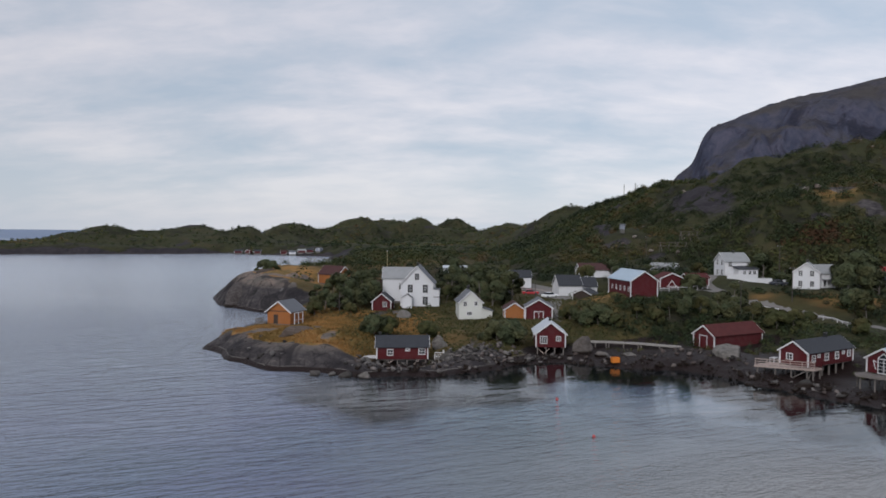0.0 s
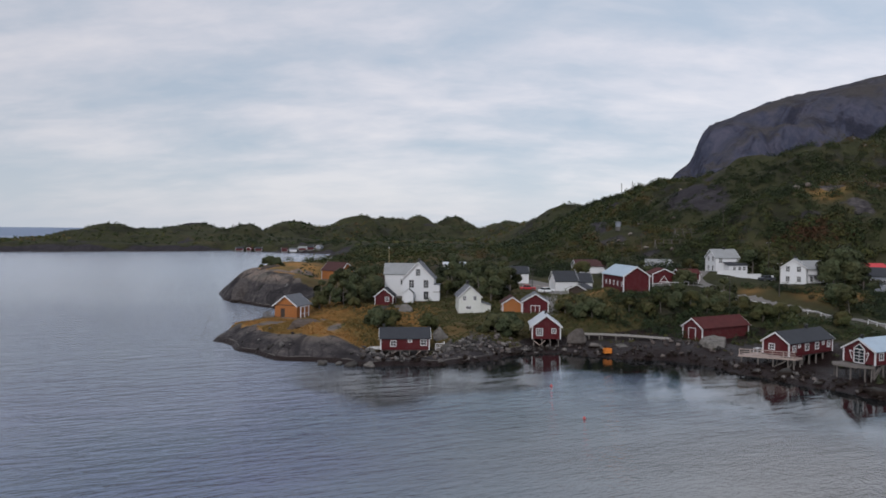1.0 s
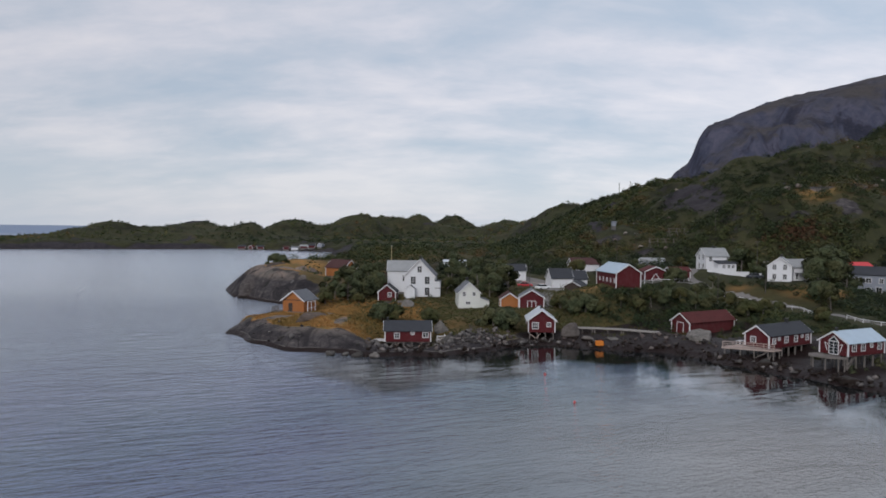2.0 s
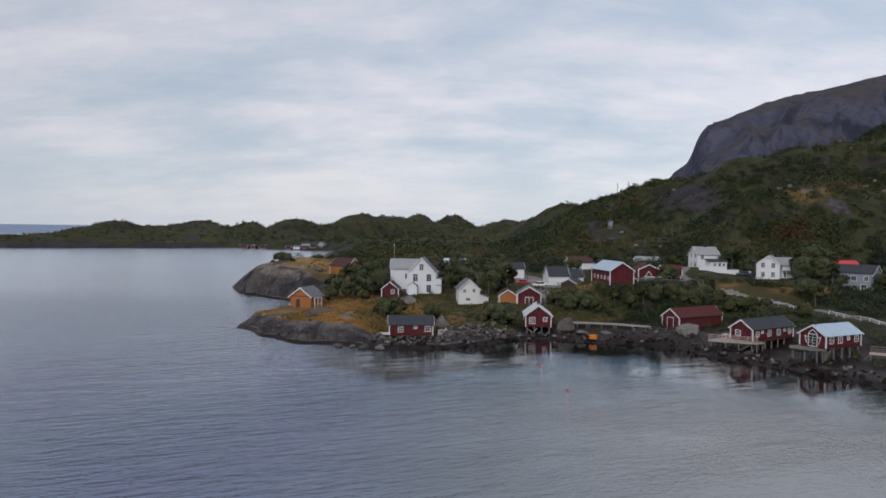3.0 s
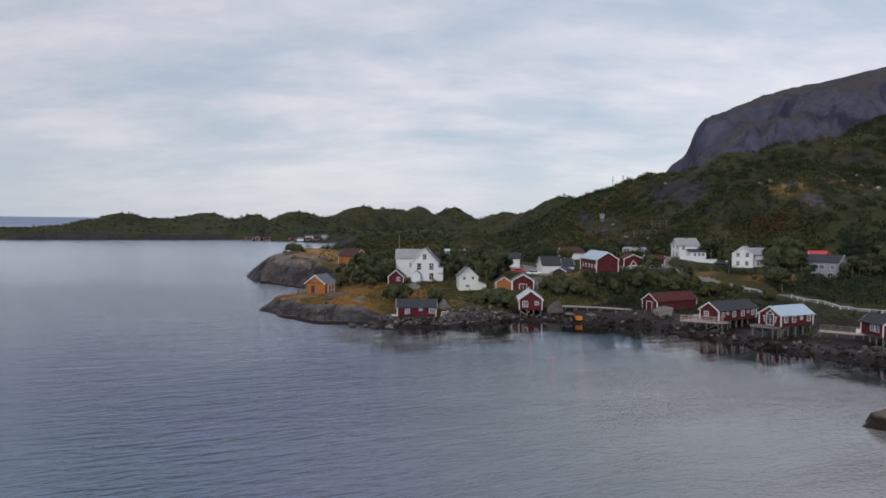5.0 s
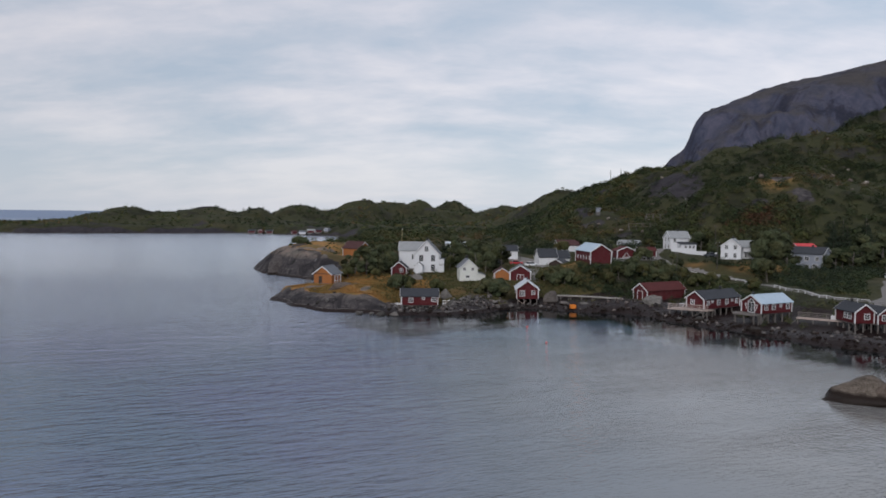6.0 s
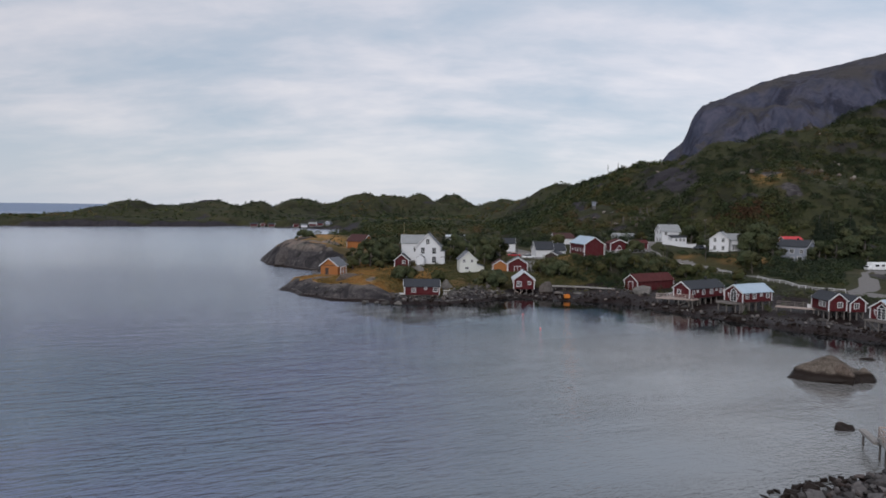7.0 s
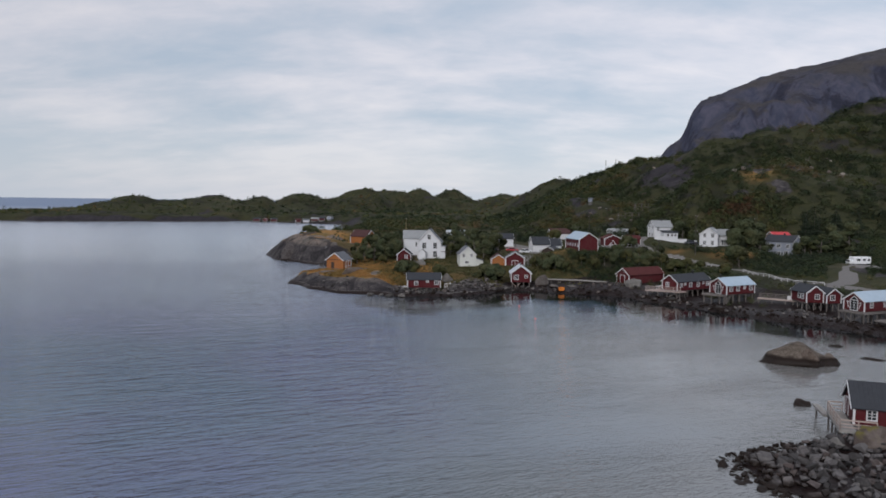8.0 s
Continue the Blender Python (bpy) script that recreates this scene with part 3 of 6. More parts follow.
def land(x, y):
    x, y = np.asarray(x, float), np.asarray(y, float)
    # a ragged waterline
    d = coast_distance(x + 3.0 * fractal(x, y, 14, 3), y + 3.0 * fractal(x + 90, y, 14, 3))
    far = smooth(150, 500, y)
    d = d + far * 16 * fractal(x, y, 60, 3)
    h = level(x, y)
    hill = 0.0
    for cx, cy, rx, ry, top in HILLS:
        hill = np.maximum(hill, top * np.exp(-((x - cx) / rx) ** 2 - ((y - cy) / ry) ** 2))
    slope = 0.0
    for cx, cy, rx, ry, top in SLOPES:
        g = top * np.exp(-((x - cx) / rx) ** 2 - ((y - cy) / ry) ** 2)
        slope = (slope ** 4 + g ** 4) ** 0.25
    high = (hill ** 4 + slope ** 4) ** 0.25
    high = high * (1 + 0.25 * fractal(x, y, 45, 3))
    h = (h ** 3 + high ** 3) ** (1 / 3)
    rough = smooth(190, 260, y) + smooth(90, 140, x)
    h = h + np.minimum(rough, 1) * 5.0 * fractal(x + 31, y, 32, 4) + 0.9 * fractal(x, y + 77, 9, 4) * smooth(2, 12, d)
    # the shore: rounded slabs out of the water
    right = smooth(0, 12, x) * smooth(165, 140, y)
    head = np.exp(-((x + 54) / 17) ** 2 - ((y - 214) / 26) ** 2)
    run = 5.5 + 6.0 * right - 2.0 * head
    bluff = 4.4 + 5.5 * head + 1.2 * np.exp(-((x + 28) / 16) ** 2 - ((y - 120) / 16) ** 2) - 1.9 * right
    shore = np.where(d > 0, bluff * (1 - np.exp(-np.maximum(d, 0) / run)) + 0.22 * np.maximum(d, 0), 0.35 * d)
    left = smooth(-8, -20, x) * smooth(200, 170, y)
    slab = (1.1 + 3.2 * head + 1.0 * left) * np.abs(fractal(x * 0.8 + 0.5 * y, y - 0.2 * x, 7, 3)) * smooth(-3, 3, d) - 1.4 * head * smooth(0.18, 0.3, np.abs(fractal(x * 1.1, y * 0.25, 6, 2))) * smooth(0, 4, d)
    cleft = np.maximum(0, 1 - np.abs(fractal(x * 1.3 + 0.3 * y, y * 0.45, 11, 2)) / 0.05)
    slab = slab - (1.6 * head + 0.5 * left) * cleft * smooth(0.5, 4, d)
    shore = shore + slab - 0.15 - 0.2 * left
    k = 0.7
    low = -np.log(np.exp(-np.minimum(h, 60) / k) + np.exp(-np.clip(shore, -20, 60) / k)) * k
    return np.where(h > 40, np.minimum(h, shore + 40), np.maximum(low, -7))


def steps(*runs):
    out = [runs[0][0]]
    for a, b, s in runs:
        n = max(1, round((b - a) / s))
        out += [a + (b - a) * (i + 1) / n for i in range(n)]
    return np.array(out)


def sheet(name, xs, ys, height, material, attributes=None):
    gx, gy = np.meshgrid(xs, ys)
    gz = height(gx, gy)
    nx, ny = len(xs), len(ys)
    idx = np.arange(nx * ny).reshape(ny, nx)
    quads = np.stack([idx[:-1, :-1], idx[:-1, 1:], idx[1:, 1:], idx[1:, :-1]], -1).reshape(-1, 4)
    mesh = bpy.data.meshes.new(name)
    mesh.vertices.add(nx * ny)
    mesh.vertices.foreach_set("co", np.stack([gx, gy, gz], -1).ravel())
    mesh.loops.add(quads.size)
    mesh.loops.foreach_set("vertex_index", quads.ravel())
    mesh.polygons.add(len(quads))
    mesh.polygons.foreach_set("loop_start", np.arange(len(quads)) * 4)
    mesh.polygons.foreach_set("use_smooth", np.ones(len(quads), bool))
    mesh.update(calc_edges=True)
    for key, value in (attributes or {}).items():
        mesh.attributes.new(key, "FLOAT", "POINT").data.foreach_set("value", value(gx, gy).ravel().astype(np.float32))
    mesh.materials.append(material)
    return new(name, mesh)


def near_line(x, y, pts, width):
    best = np.full(np.shape(x), 1e9)
    for (ax, ay), (bx, by) in zip(pts, pts[1:]):
        dx, dy = bx - ax, by - ay
        t = np.clip(((x - ax) * dx + (y - ay) * dy) / (dx * dx + dy * dy), 0, 1)
        best = np.minimum(best, np.hypot(x - ax - t * dx, y - ay - t * dy))
    return smooth(width * 1.3, width * 0.7, best)


ROAD = [(125, 152), (106, 138), (100, 126), (94, 113.5), (88, 111), (82.7, 114), (79.9, 119), (77.4, 129), (77.3, 140), (76, 151), (70.3, 161.3), (67.5, 164.7), (62.9, 166.7), (57, 171), (44, 172), (36, 176), (24, 178), (20, 200), (14, 230)]
YARD = [(88, 107), (98, 101)]
LANE = [(24, 178), (20, 162), (19, 150)]


def dry_zone(x, y):
    a = np.exp(-((x + 30) / 20) ** 2 - ((y - 132) / 24) ** 2) * 1.6
    b = np.exp(-((x + 55) / 24) ** 2 - ((y - 220) / 22) ** 2) * 1.3
    c = np.exp(-((x - 128) / 9) ** 2 - ((y - 252) / 5) ** 2) * 1.3 + 0.6 * np.exp(-((x - 68) / 4) ** 2 - ((y - 167.5) / 1.8) ** 2)
    d = np.exp(-((x + 38) / 34) ** 2 - ((y - 290) / 46) ** 2) * 0.4
    e = np.exp(-((x - 26) / 9) ** 2 - ((y - 157) / 5) ** 2) + 0.8 * np.exp(-((x - 86) / 12) ** 2 - ((y - 160) / 5) ** 2)
    base = a + b + c + d + 0.8 * e
    return np.clip(base + 0.5 * fractal(x, y, 12, 3) * smooth(0.05, 0.4, base), 0, 1)


def bare_zone(x, y):
    d = coast_distance(x, y)
    reach = 7 * smooth(10, 25, x) * smooth(150, 130, y)
    shore = smooth(9, 2, d - reach + 7 * fractal(x, y, 10, 3) + 3 * smooth(420, 520, y))
    knob = smooth(0.36, 0.5, fractal(x + 200, y, 22, 4)) * 0.8
    top = smooth(-0.1, 0.1, fractal(x + 40, y - 60, 8, 3)) * np.exp(-((x + 29) / 13) ** 2 - ((y - 128) / 13) ** 2) * 1.5 * smooth(-18, -25, x)
    top = top + smooth(-0.12, 0.1, fractal(x + 10, y, 7, 3)) * np.exp(-((x + 57) / 15) ** 2 - ((y - 216) / 11) ** 2) * 1.4
    crag = np.exp(-((x - 94) / 12) ** 2 - ((y - 300) / 8) ** 2) + np.exp(-((x - 115) / 4) ** 2 - ((y - 238) / 3) ** 2) + np.exp(-((x - 70) / 5) ** 2 - ((y - 232) / 3) ** 2) + np.exp(-((x - 58) / 7) ** 2 - ((y - 276) / 3) ** 2)
    crag = crag + 1.2 * np.exp(-((x - 134) / 14) ** 2 - ((y - 415) / 38) ** 2) + np.exp(-((x - 67) / 5) ** 2 - ((y - 257) / 3) ** 2) + 0.8 * np.exp(-((x - 150) / 9) ** 2 - ((y - 280) / 5) ** 2)
    return np.clip(shore + knob + top + crag, 0, 1)


def field_zone(x, y):
    return np.clip(smooth(215, 185, y) * smooth(-40, -10, x) + 0.4 * fractal(x, y, 20, 3), 0, 1) * smooth(48, 26, x)


def path_zone(x, y):
    return np.clip(near_line(x, y, ROAD, 0.85) + near_line(x, y, LANE, 1.8) + near_line(x, y, [(60, 170), (59, 179), (63, 184)], 1.3) + near_line(x, y, [(15, 208), (27, 200)], 4.0) + near_line(x, y, YARD, 3.0) + near_line(x, y, [(91, 112), (97, 119), (101, 127)], 2.2) + near_line(x, y, [(112, 136), (116, 140)], 4), 0, 1)


XS = steps((-4800, -1500, 300), (-1500, -500, 60), (-500, -110, 4), (-110, 150, 1.0), (150, 330, 3), (330, 700, 12), (700, 4800, 200))
YS = steps((-900, -120, 60), (-120, -30, 6), (-30, 260, 1.0), (260, 480, 2.5), (480, 1000, 5), (1000, 1600, 30), (1600, 4900, 300))
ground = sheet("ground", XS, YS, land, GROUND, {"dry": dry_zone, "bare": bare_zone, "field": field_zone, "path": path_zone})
tagged(ground, "rocky heath, grass slopes and sea-worn granite shore", "ground", kind="structure")

def lee_zone(x, y):
    """Calm water close under the shore of the bay and round the islet."""
    ragged = 9 * fractal(x, y, 9, 3)
    bay = smooth(30, 12, -coast_distance(x, y) + ragged) * smooth(-34, -12, x) * smooth(40, 62, y)
    return np.maximum(bay, 0.6 * np.exp(-((x - 50) / 13) ** 2 - ((y - 38) / 13) ** 2))


def weed_and_mirror_zone(x, y):
    """Along the inner shore: weed-grown shallows, and the land's dark reflection put into the colour."""
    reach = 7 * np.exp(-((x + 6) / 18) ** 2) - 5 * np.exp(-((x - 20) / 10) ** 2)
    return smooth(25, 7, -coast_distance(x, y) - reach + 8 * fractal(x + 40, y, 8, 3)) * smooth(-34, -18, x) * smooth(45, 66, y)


water = sheet("water", steps((-4900, -100, 400), (-100, 120, 2), (120, 4900, 400)), steps((-900, -60, 200), (-60, 140, 2), (140, 4950, 300)), lambda x, y: 0.0 * x, WATER, {"lee": lee_zone, "weed_and_mirror": weed_and_mirror_zone})
tagged(water, "calm grey-blue sea with small ripples", "water", kind="structure")


def mountain_height(x, y):
    v = x * 1800 / y + 26 * fractal(x, y, 240, 4)
    crest = np.interp(v, [390, 482, 532, 566, 586, 608, 645, 750, 910, 1100, 2200], [0, 95, 165, 192, 252, 278, 294, 332, 366, 420, 700]) * y / 1800
    face = smooth(1400, 1790, y + 90 * fractal(x + 900, y, 200, 4)) ** 0.8
    gully = np.abs(fractal(x, y * 0.4, 120, 5)) * 110 * smooth(1350, 1500, y) * smooth(1840, 1700, y)
    ledge = 14 * np.abs(fractal(x * 0.35 + 0.2 * y, y + 0.5 * x, 70, 4))
    return crest * face - (gully + ledge) * smooth(0, 150, crest) + 9 * fractal(x, y, 50, 4) + 6 * np.abs(fractal(x + 33, y, 22, 3)) - 8


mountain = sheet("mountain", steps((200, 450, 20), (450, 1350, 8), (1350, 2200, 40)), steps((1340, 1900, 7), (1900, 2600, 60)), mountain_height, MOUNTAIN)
tagged(mountain, "bare mountain tinted hazy blue-grey with a sheer rock shoulder", "mountain", kind="structure")


# ---- buildings ----
def window(parent, wall, c, w, h, face, dark=GLASS, bars=(1, 1)):
    """A window on a wall: the frame stands proud of the boards, the pane lies in it. face: outward way in the house's axes."""
    fx, fy = face
    turn = math.atan2(fy, fx) - math.pi / 2
    m = Matrix.Translation(c) @ Matrix.Rotation(turn, 4, "Z")
    t, d = 0.12, 0.07
    lift = m @ Matrix.Translation((0, d / 2 - 0.01, 0))
    ring = [(x, y, z) for y in (-d / 2, d / 2) for k in (0, t) for x, z in ((-w / 2 - k, -h / 2 - k), (w / 2 + k, -h / 2 - k), (w / 2 + k, h / 2 + k), (-w / 2 - k, h / 2 + k))]
    quads = []
    for i in range(4):
        j = (i + 1) % 4
        quads += [(i, j, 4 + j, 4 + i), (8 + i, 12 + i, 12 + j, 8 + j), (i, 8 + i, 8 + j, j), (4 + i, 4 + j, 12 + j, 12 + i)]
    bm = solid(ring, quads)
    bmesh.ops.transform(bm, matrix=lift, verts=bm.verts)
    win = part("window", bm, TRIM, parent)
    for i in range(bars[0]):
        bm = box(bmesh.new(), (-w / 2 + w * (i + 1) / (bars[0] + 1), -0.006, 0), (0.07, d - 0.02, h))
        bmesh.ops.transform(bm, matrix=lift, verts=bm.verts)
        part("glazing_bar", bm, TRIM, win)
    for i in range(bars[1]):
        bm = box(bmesh.new(), (0, -0.012, -h / 2 + h * (i + 1) / (bars[1] + 1)), (w, d - 0.03, 0.055))
        bmesh.ops.transform(bm, matrix=lift, verts=bm.verts)
        part("glazing_bar", bm, TRIM, win)
    bm = box(bmesh.new(), (0, 0.0, 0), (w, 0.03, h))
    bmesh.ops.transform(bm, matrix=m, verts=bm.verts)
    part("pane", bm, dark, win)
    return win


def plank_door(parent, c, w, h, face, material=RED, framed=TRIM, cross=False):
    fx, fy = face
    turn = math.atan2(fy, fx) - math.pi / 2
    m = Matrix.Translation(c) @ Matrix.Rotation(turn, 4, "Z")
    bm = box(bmesh.new(), (0, 0.015, h / 2), (w, 0.05, h))
    bmesh.ops.transform(bm, matrix=m, verts=bm.verts)
    door = part("door", bm, material, parent)
    bm = bmesh.new()
    t = 0.13
    for sx in (-1, 1):
        box(bm, (sx * (w / 2 + t / 2), 0.03, (h + t) / 2), (t, 0.08, h + t))
    box(bm, (0, 0.032, h + t / 2), (w, 0.08, t))
    if cross:
        box(bm, (0, 0.034, h / 2), (0.1, 0.06, h))
    bmesh.ops.transform(bm, matrix=m, verts=bm.verts)
    part("door_frame", bm, framed, door)
    return door


def house(name, label, at, turn, L, W, wall_h, roof_h, wall_mat, roof_mat, trim=TRIM, over=0.3, corners=True, base=0.0, chimney=None, category="house", group="", roof_label=""):
    """A gabled timber house: ridge along its own x, base plate at its origin."""
    ob = empty(name, Matrix.Translation(at) @ Matrix.Rotation(radians(turn), 4, "Z"), label, category, group)
    l, w = L / 2, W / 2
    prof = [(-w, 0), (w, 0), (w, wall_h), (0, wall_h + roof_h), (-w, wall_h)]
    verts = [(-l, y, z) for y, z in prof] + [(l, y, z) for y, z in prof]
    faces = [(0, 1, 2, 3, 4), (5, 6, 7, 8, 9)] + [(i, (i + 1) % 5, 5 + (i + 1) % 5, 5 + i) for i in range(5)]
    part("wall", solid(verts, faces), wall_mat, ob)
    th = 0.12
    k = roof_h / w
    for sy in (-1, 1):
        e, ez = w + over, wall_h - k * over
        pts = []
        for x in (-l - over, l + over):
            pts += [(x, 0, wall_h + roof_h + 0.012), (x, sy * e, ez + 0.012), (x, sy * e, ez + th), (x, 0, wall_h + roof_h + th * 1.12)]
        part("roof_slope", solid(pts, [(0, 1, 2, 3), (7, 6, 5, 4), (0, 4, 5, 1), (1, 5, 6, 2), (2, 6, 7, 3), (3, 7, 4, 0)]), roof_mat, ob)
    if trim:
        for sx in (-1, 1):
            for sy in (-1, 1):
                bm = beam(bmesh.new(), (sx * (l + over + 0.03), 0, wall_h + roof_h - 0.02), (sx * (l + over + 0.03), sy * (w + over), wall_h - k * over - 0.02), 0.05, 0.22)
                part("bargeboard", bm, trim, ob)
        if corners:
            for sx in (-1, 1):
                for sy in (-1, 1):
                    part("corner_board", box(bmesh.new(), (sx * (l + 0.0), sy * (w + 0.0), wall_h / 2 - 0.05), (0.2, 0.2, wall_h - 0.1)), trim, ob)
    if base:
        part("foundation", box(bmesh.new(), (0, 0, -base / 2 - 0.003), (L - 0.1, W - 0.1, base)), STONE, ob)
    for cx, cw, ch in chimney or ():
        bm = box(bmesh.new(), (cx, 0, wall_h + roof_h + ch / 2 - 0.25), (cw, cw, ch + 0.3))
        box(bm, (cx, 0, wall_h + roof_h + ch + 0.0), (cw + 0.12, cw + 0.12, 0.1))
        part("chimney", bm, BLACK, ob)
    return ob


def stilts(ob, L, W, drop, nx, ny=2, braces=True, mat=WOOD):
    """Timber piles below a boathouse, down to the rocks."""
    for i in range(nx):
        for j in range(ny):
            x, y = -L / 2 + 0.3 + (L - 0.6) * i / max(nx - 1, 1), -W / 2 + 0.3 + (W - 0.6) * j / max(ny - 1, 1)
            part("support_post", beam(bmesh.new(), (x, y, -drop), (x, y, -0.05), 0.2), mat, ob)
    for j in range(ny):
        y = -W / 2 + 0.3 + (W - 0.6) * j / max(ny - 1, 1)
        part("bearer", beam(bmesh.new(), (-L / 2 + 0.05, y + 0.12, -0.16), (L / 2 - 0.05, y + 0.12, -0.16), 0.14, 0.2), mat, ob)
    if braces:
        part("brace", beam(bmesh.new(), (-L / 2 + 0.3, -W / 2 + 0.18, -drop * 0.7), (-L / 2 + 0.3 + min(1.6, L / nx), -W / 2 + 0.18, -0.2), 0.12), mat, ob)


def corner_place(x, y, turn, L, W):
    """Centre of a house whose near corner (own -x, -y) is at x, y."""
    a = radians(turn)
    return (x + math.cos(a) * L / 2 - math.sin(a) * W / 2, y + math.sin(a) * L / 2 + math.cos(a) * W / 2)


def rails(ob, pts, height=0.95, step=1.6, mat=PALEWOOD, z=0.0):
    """A timber railing along points of the deck: posts, top rail and two lower rails."""
    for (ax, ay), (bx, by) in zip(pts, pts[1:]):
        n = max(1, round(math.hypot(bx - ax, by - ay) / step))
        for i in range(n + 1):
            x, y = ax + (bx - ax) * i / n, ay + (by - ay) * i / n
            part("post", beam(bmesh.new(), (x, y, z - 0.1), (x, y, z + height), 0.09), mat, ob)
        for k, w in ((1.0, 0.13), (0.62, 0.09), (0.3, 0.09)):
            part("rail", beam(bmesh.new(), (ax, ay, z + height * k), (bx, by, z + height * k), 0.05, w), mat, ob)


def deck(name, label, at, turn, outline, drop, rail_pts=(), mat=PALEWOOD, piles=(), braces=(), board=0.16, rail_mat=None, category="deck"):
    """A timber deck: an outline (convex, own axes) filled with boards along x, on joists and piles."""
    ob = empty(name, Matrix.Translation(at) @ Matrix.Rotation(radians(turn), 4, "Z"), label, category)
    ys = [p[1] for p in outline]
    y, n = min(ys), 0
    while y < max(ys) - 0.02:
        yc = y + board / 2
        xs = []
        for (ax, ay), (bx, by) in zip(outline, outline[1:] + outline[:1]):
            if (ay <= yc) != (by <= yc):
                xs.append(ax + (bx - ax) * (yc - ay) / (by - ay))
        if len(xs) >= 2:
            part("plank", box(bmesh.new(), ((min(xs) + max(xs)) / 2, yc, -0.02 + 0.004 * (n % 3)), (max(xs) - min(xs), board - 0.015, 0.04)), mat, ob)
        y, n = y + board, n + 1
    for (ax, ay), (bx, by) in zip(outline, outline[1:] + outline[:1]):
        part("edge_beam", beam(bmesh.new(), (ax, ay, -0.16), (bx, by, -0.16), 0.1, 0.22), mat, ob)
    for px, py in piles:
        part("support_post", beam(bmesh.new(), (px, py, -drop), (px, py, -0.06), 0.17), WOOD, ob)
    for p, q in braces:
        part("brace", beam(bmesh.new(), p, q, 0.12), WOOD, ob)
    if rail_pts:
        rails(ob, rail_pts, mat=rail_mat or mat)
    return ob


def glazed_gable(ob, x, w=1.5, h=1.9):
    """A white glazed double door with a light above it in a gable, and two open shutters."""
    window(ob, None, (x, 0, 0.12 + h / 2), w, h, (-1, 0), bars=(1, 3))
    bm = solid([(x - 0.04, -w / 2, h + 0.26), (x - 0.04, w / 2, h + 0.26), (x - 0.04, w / 3, h + 0.62), (x - 0.04, 0, h + 0.85), (x - 0.04, -w / 3, h + 0.62),
                (x + 0.02, -w / 2, h + 0.26), (x + 0.02, w / 2, h + 0.26), (x + 0.02, w / 3, h + 0.62), (x + 0.02, 0, h + 0.85), (x + 0.02, -w / 3, h + 0.62)],
               [(0, 1, 2, 3, 4), (9, 8, 7, 6, 5)] + [(i, (i + 1) % 5, 5 + (i + 1) % 5, 5 + i) for i in range(5)])
    part("fanlight", bm, GLASS, ob)
    for s in (-1, 1):
        part("fanlight_trim", beam(bmesh.new(), (x - 0.06, s * w * 0.55, h + 0.25), (x - 0.06, 0, h + 0.98), 0.05, 0.12), TRIM, ob)
        bm = beam(bmesh.new(), (x - 0.05, s * (w / 2 + 0.25), 1.55), (x - 0.05, s * (w / 2 + 0.75), 1.75), 0.06, 0.12)
        beam(bm, (x - 0.055, s * (w / 2 + 0.75), 1.7), (x - 0.055, s * (w / 2 + 0.35), 0.5), 0.06, 0.1)
        part("shutter_brace", bm, TRIM, ob)


# ---- along the shore ----
b = house("boathouse", "small dark-red boathouse with slate roof on piles over the rocks", (-9.7, 121.8, 1.2), 5, 8.3, 4.6, 2.05, 1.45, RED, SLATE, category="boathouse", group="shore houses", chimney=[(-3.7, 0.32, 0.6)])
for wx, ww, wh, wz in ((-2.0, 0.8, 0.85, 1.1), (0.85, 0.5, 0.35, 1.55), (3.2, 0.9, 0.85, 1.25)):
    window(b, None, (wx, -2.3, wz), ww, wh, (0, -1))
stilts(b, 8.3, 4.6, 2.0, 6, 3)
for i, x in enumerate((-2.4, 1.9)):
    part("brace", beam(bmesh.new(), (x, -2.1, -0.95), (x + 0.9, -2.1, -0.12), 0.11), PALEWOOD, b)
deck("porch_deck", "small timber porch with white railing beside the boathouse", (-4.45, 122.2, 1.2), 5, [(0, -1.8), (1.7, -1.8), (1.7, 1.2), (0, 1.2)], 2.0, [(0.05, -1.75), (1.65, -1.75), (1.65, 1.1)], WOOD, [(0.2, -1.6), (1.5, -1.6), (1.5, 1.0)], rail_mat=TRIM)
deck("landing_stage", "grey timber gangway at the boathouse end", (-16.6, 121.6, 1.25), 3, [(0, -0.7), (2.7, -0.7), (2.7, 0.7), (0, 0.7)], 1.4, (), TRIM, [(0.2, -0.5), (0.2, 0.5)])

b = house("boathouse", "red boathouse with white sheet roof on piles above the water", (16.2, 134.6, 1.6), 88, 7.0, 5.2, 2.5, 1.9, RED, WHITEROOF, category="boathouse", over=0.4, group="shore houses", chimney=[(-1.2, 0.35, 0.7)])
window(b, None, (-3.5, 1.25, 1.3), 1.05, 1.15, (-1, 0), bars=(2, 2))
window(b, None, (-3.5, -1.4, 1.55), 0.65, 0.7, (-1, 0))
stilts(b, 7.0, 5.2, 2.6, 3, 4)
part("brace", beam(bmesh.new(), (-3.3, 2.2, -0.4), (-3.3, 1.0, -1.3), 0.12), PALEWOOD, b)
part("brace", beam(bmesh.new(), (-3.3, 0.2, -0.3), (-3.3, 1.2, -1.3), 0.12), PALEWOOD, b)

c = corner_place(45.0, 131.0, 31, 12.9, 4.6)
b = house("boathouse", "long red boathouse with rusty red roof on the shore", (*c, 1.5), 31, 12.9, 4.6, 2.5, 1.6, RED_DULL, RUSTROOF, category="boathouse", group="shore houses", base=1.0)
plank_door(b, (-6.45, 0.1, 0.1), 1.5, 2.1, (-1, 0))

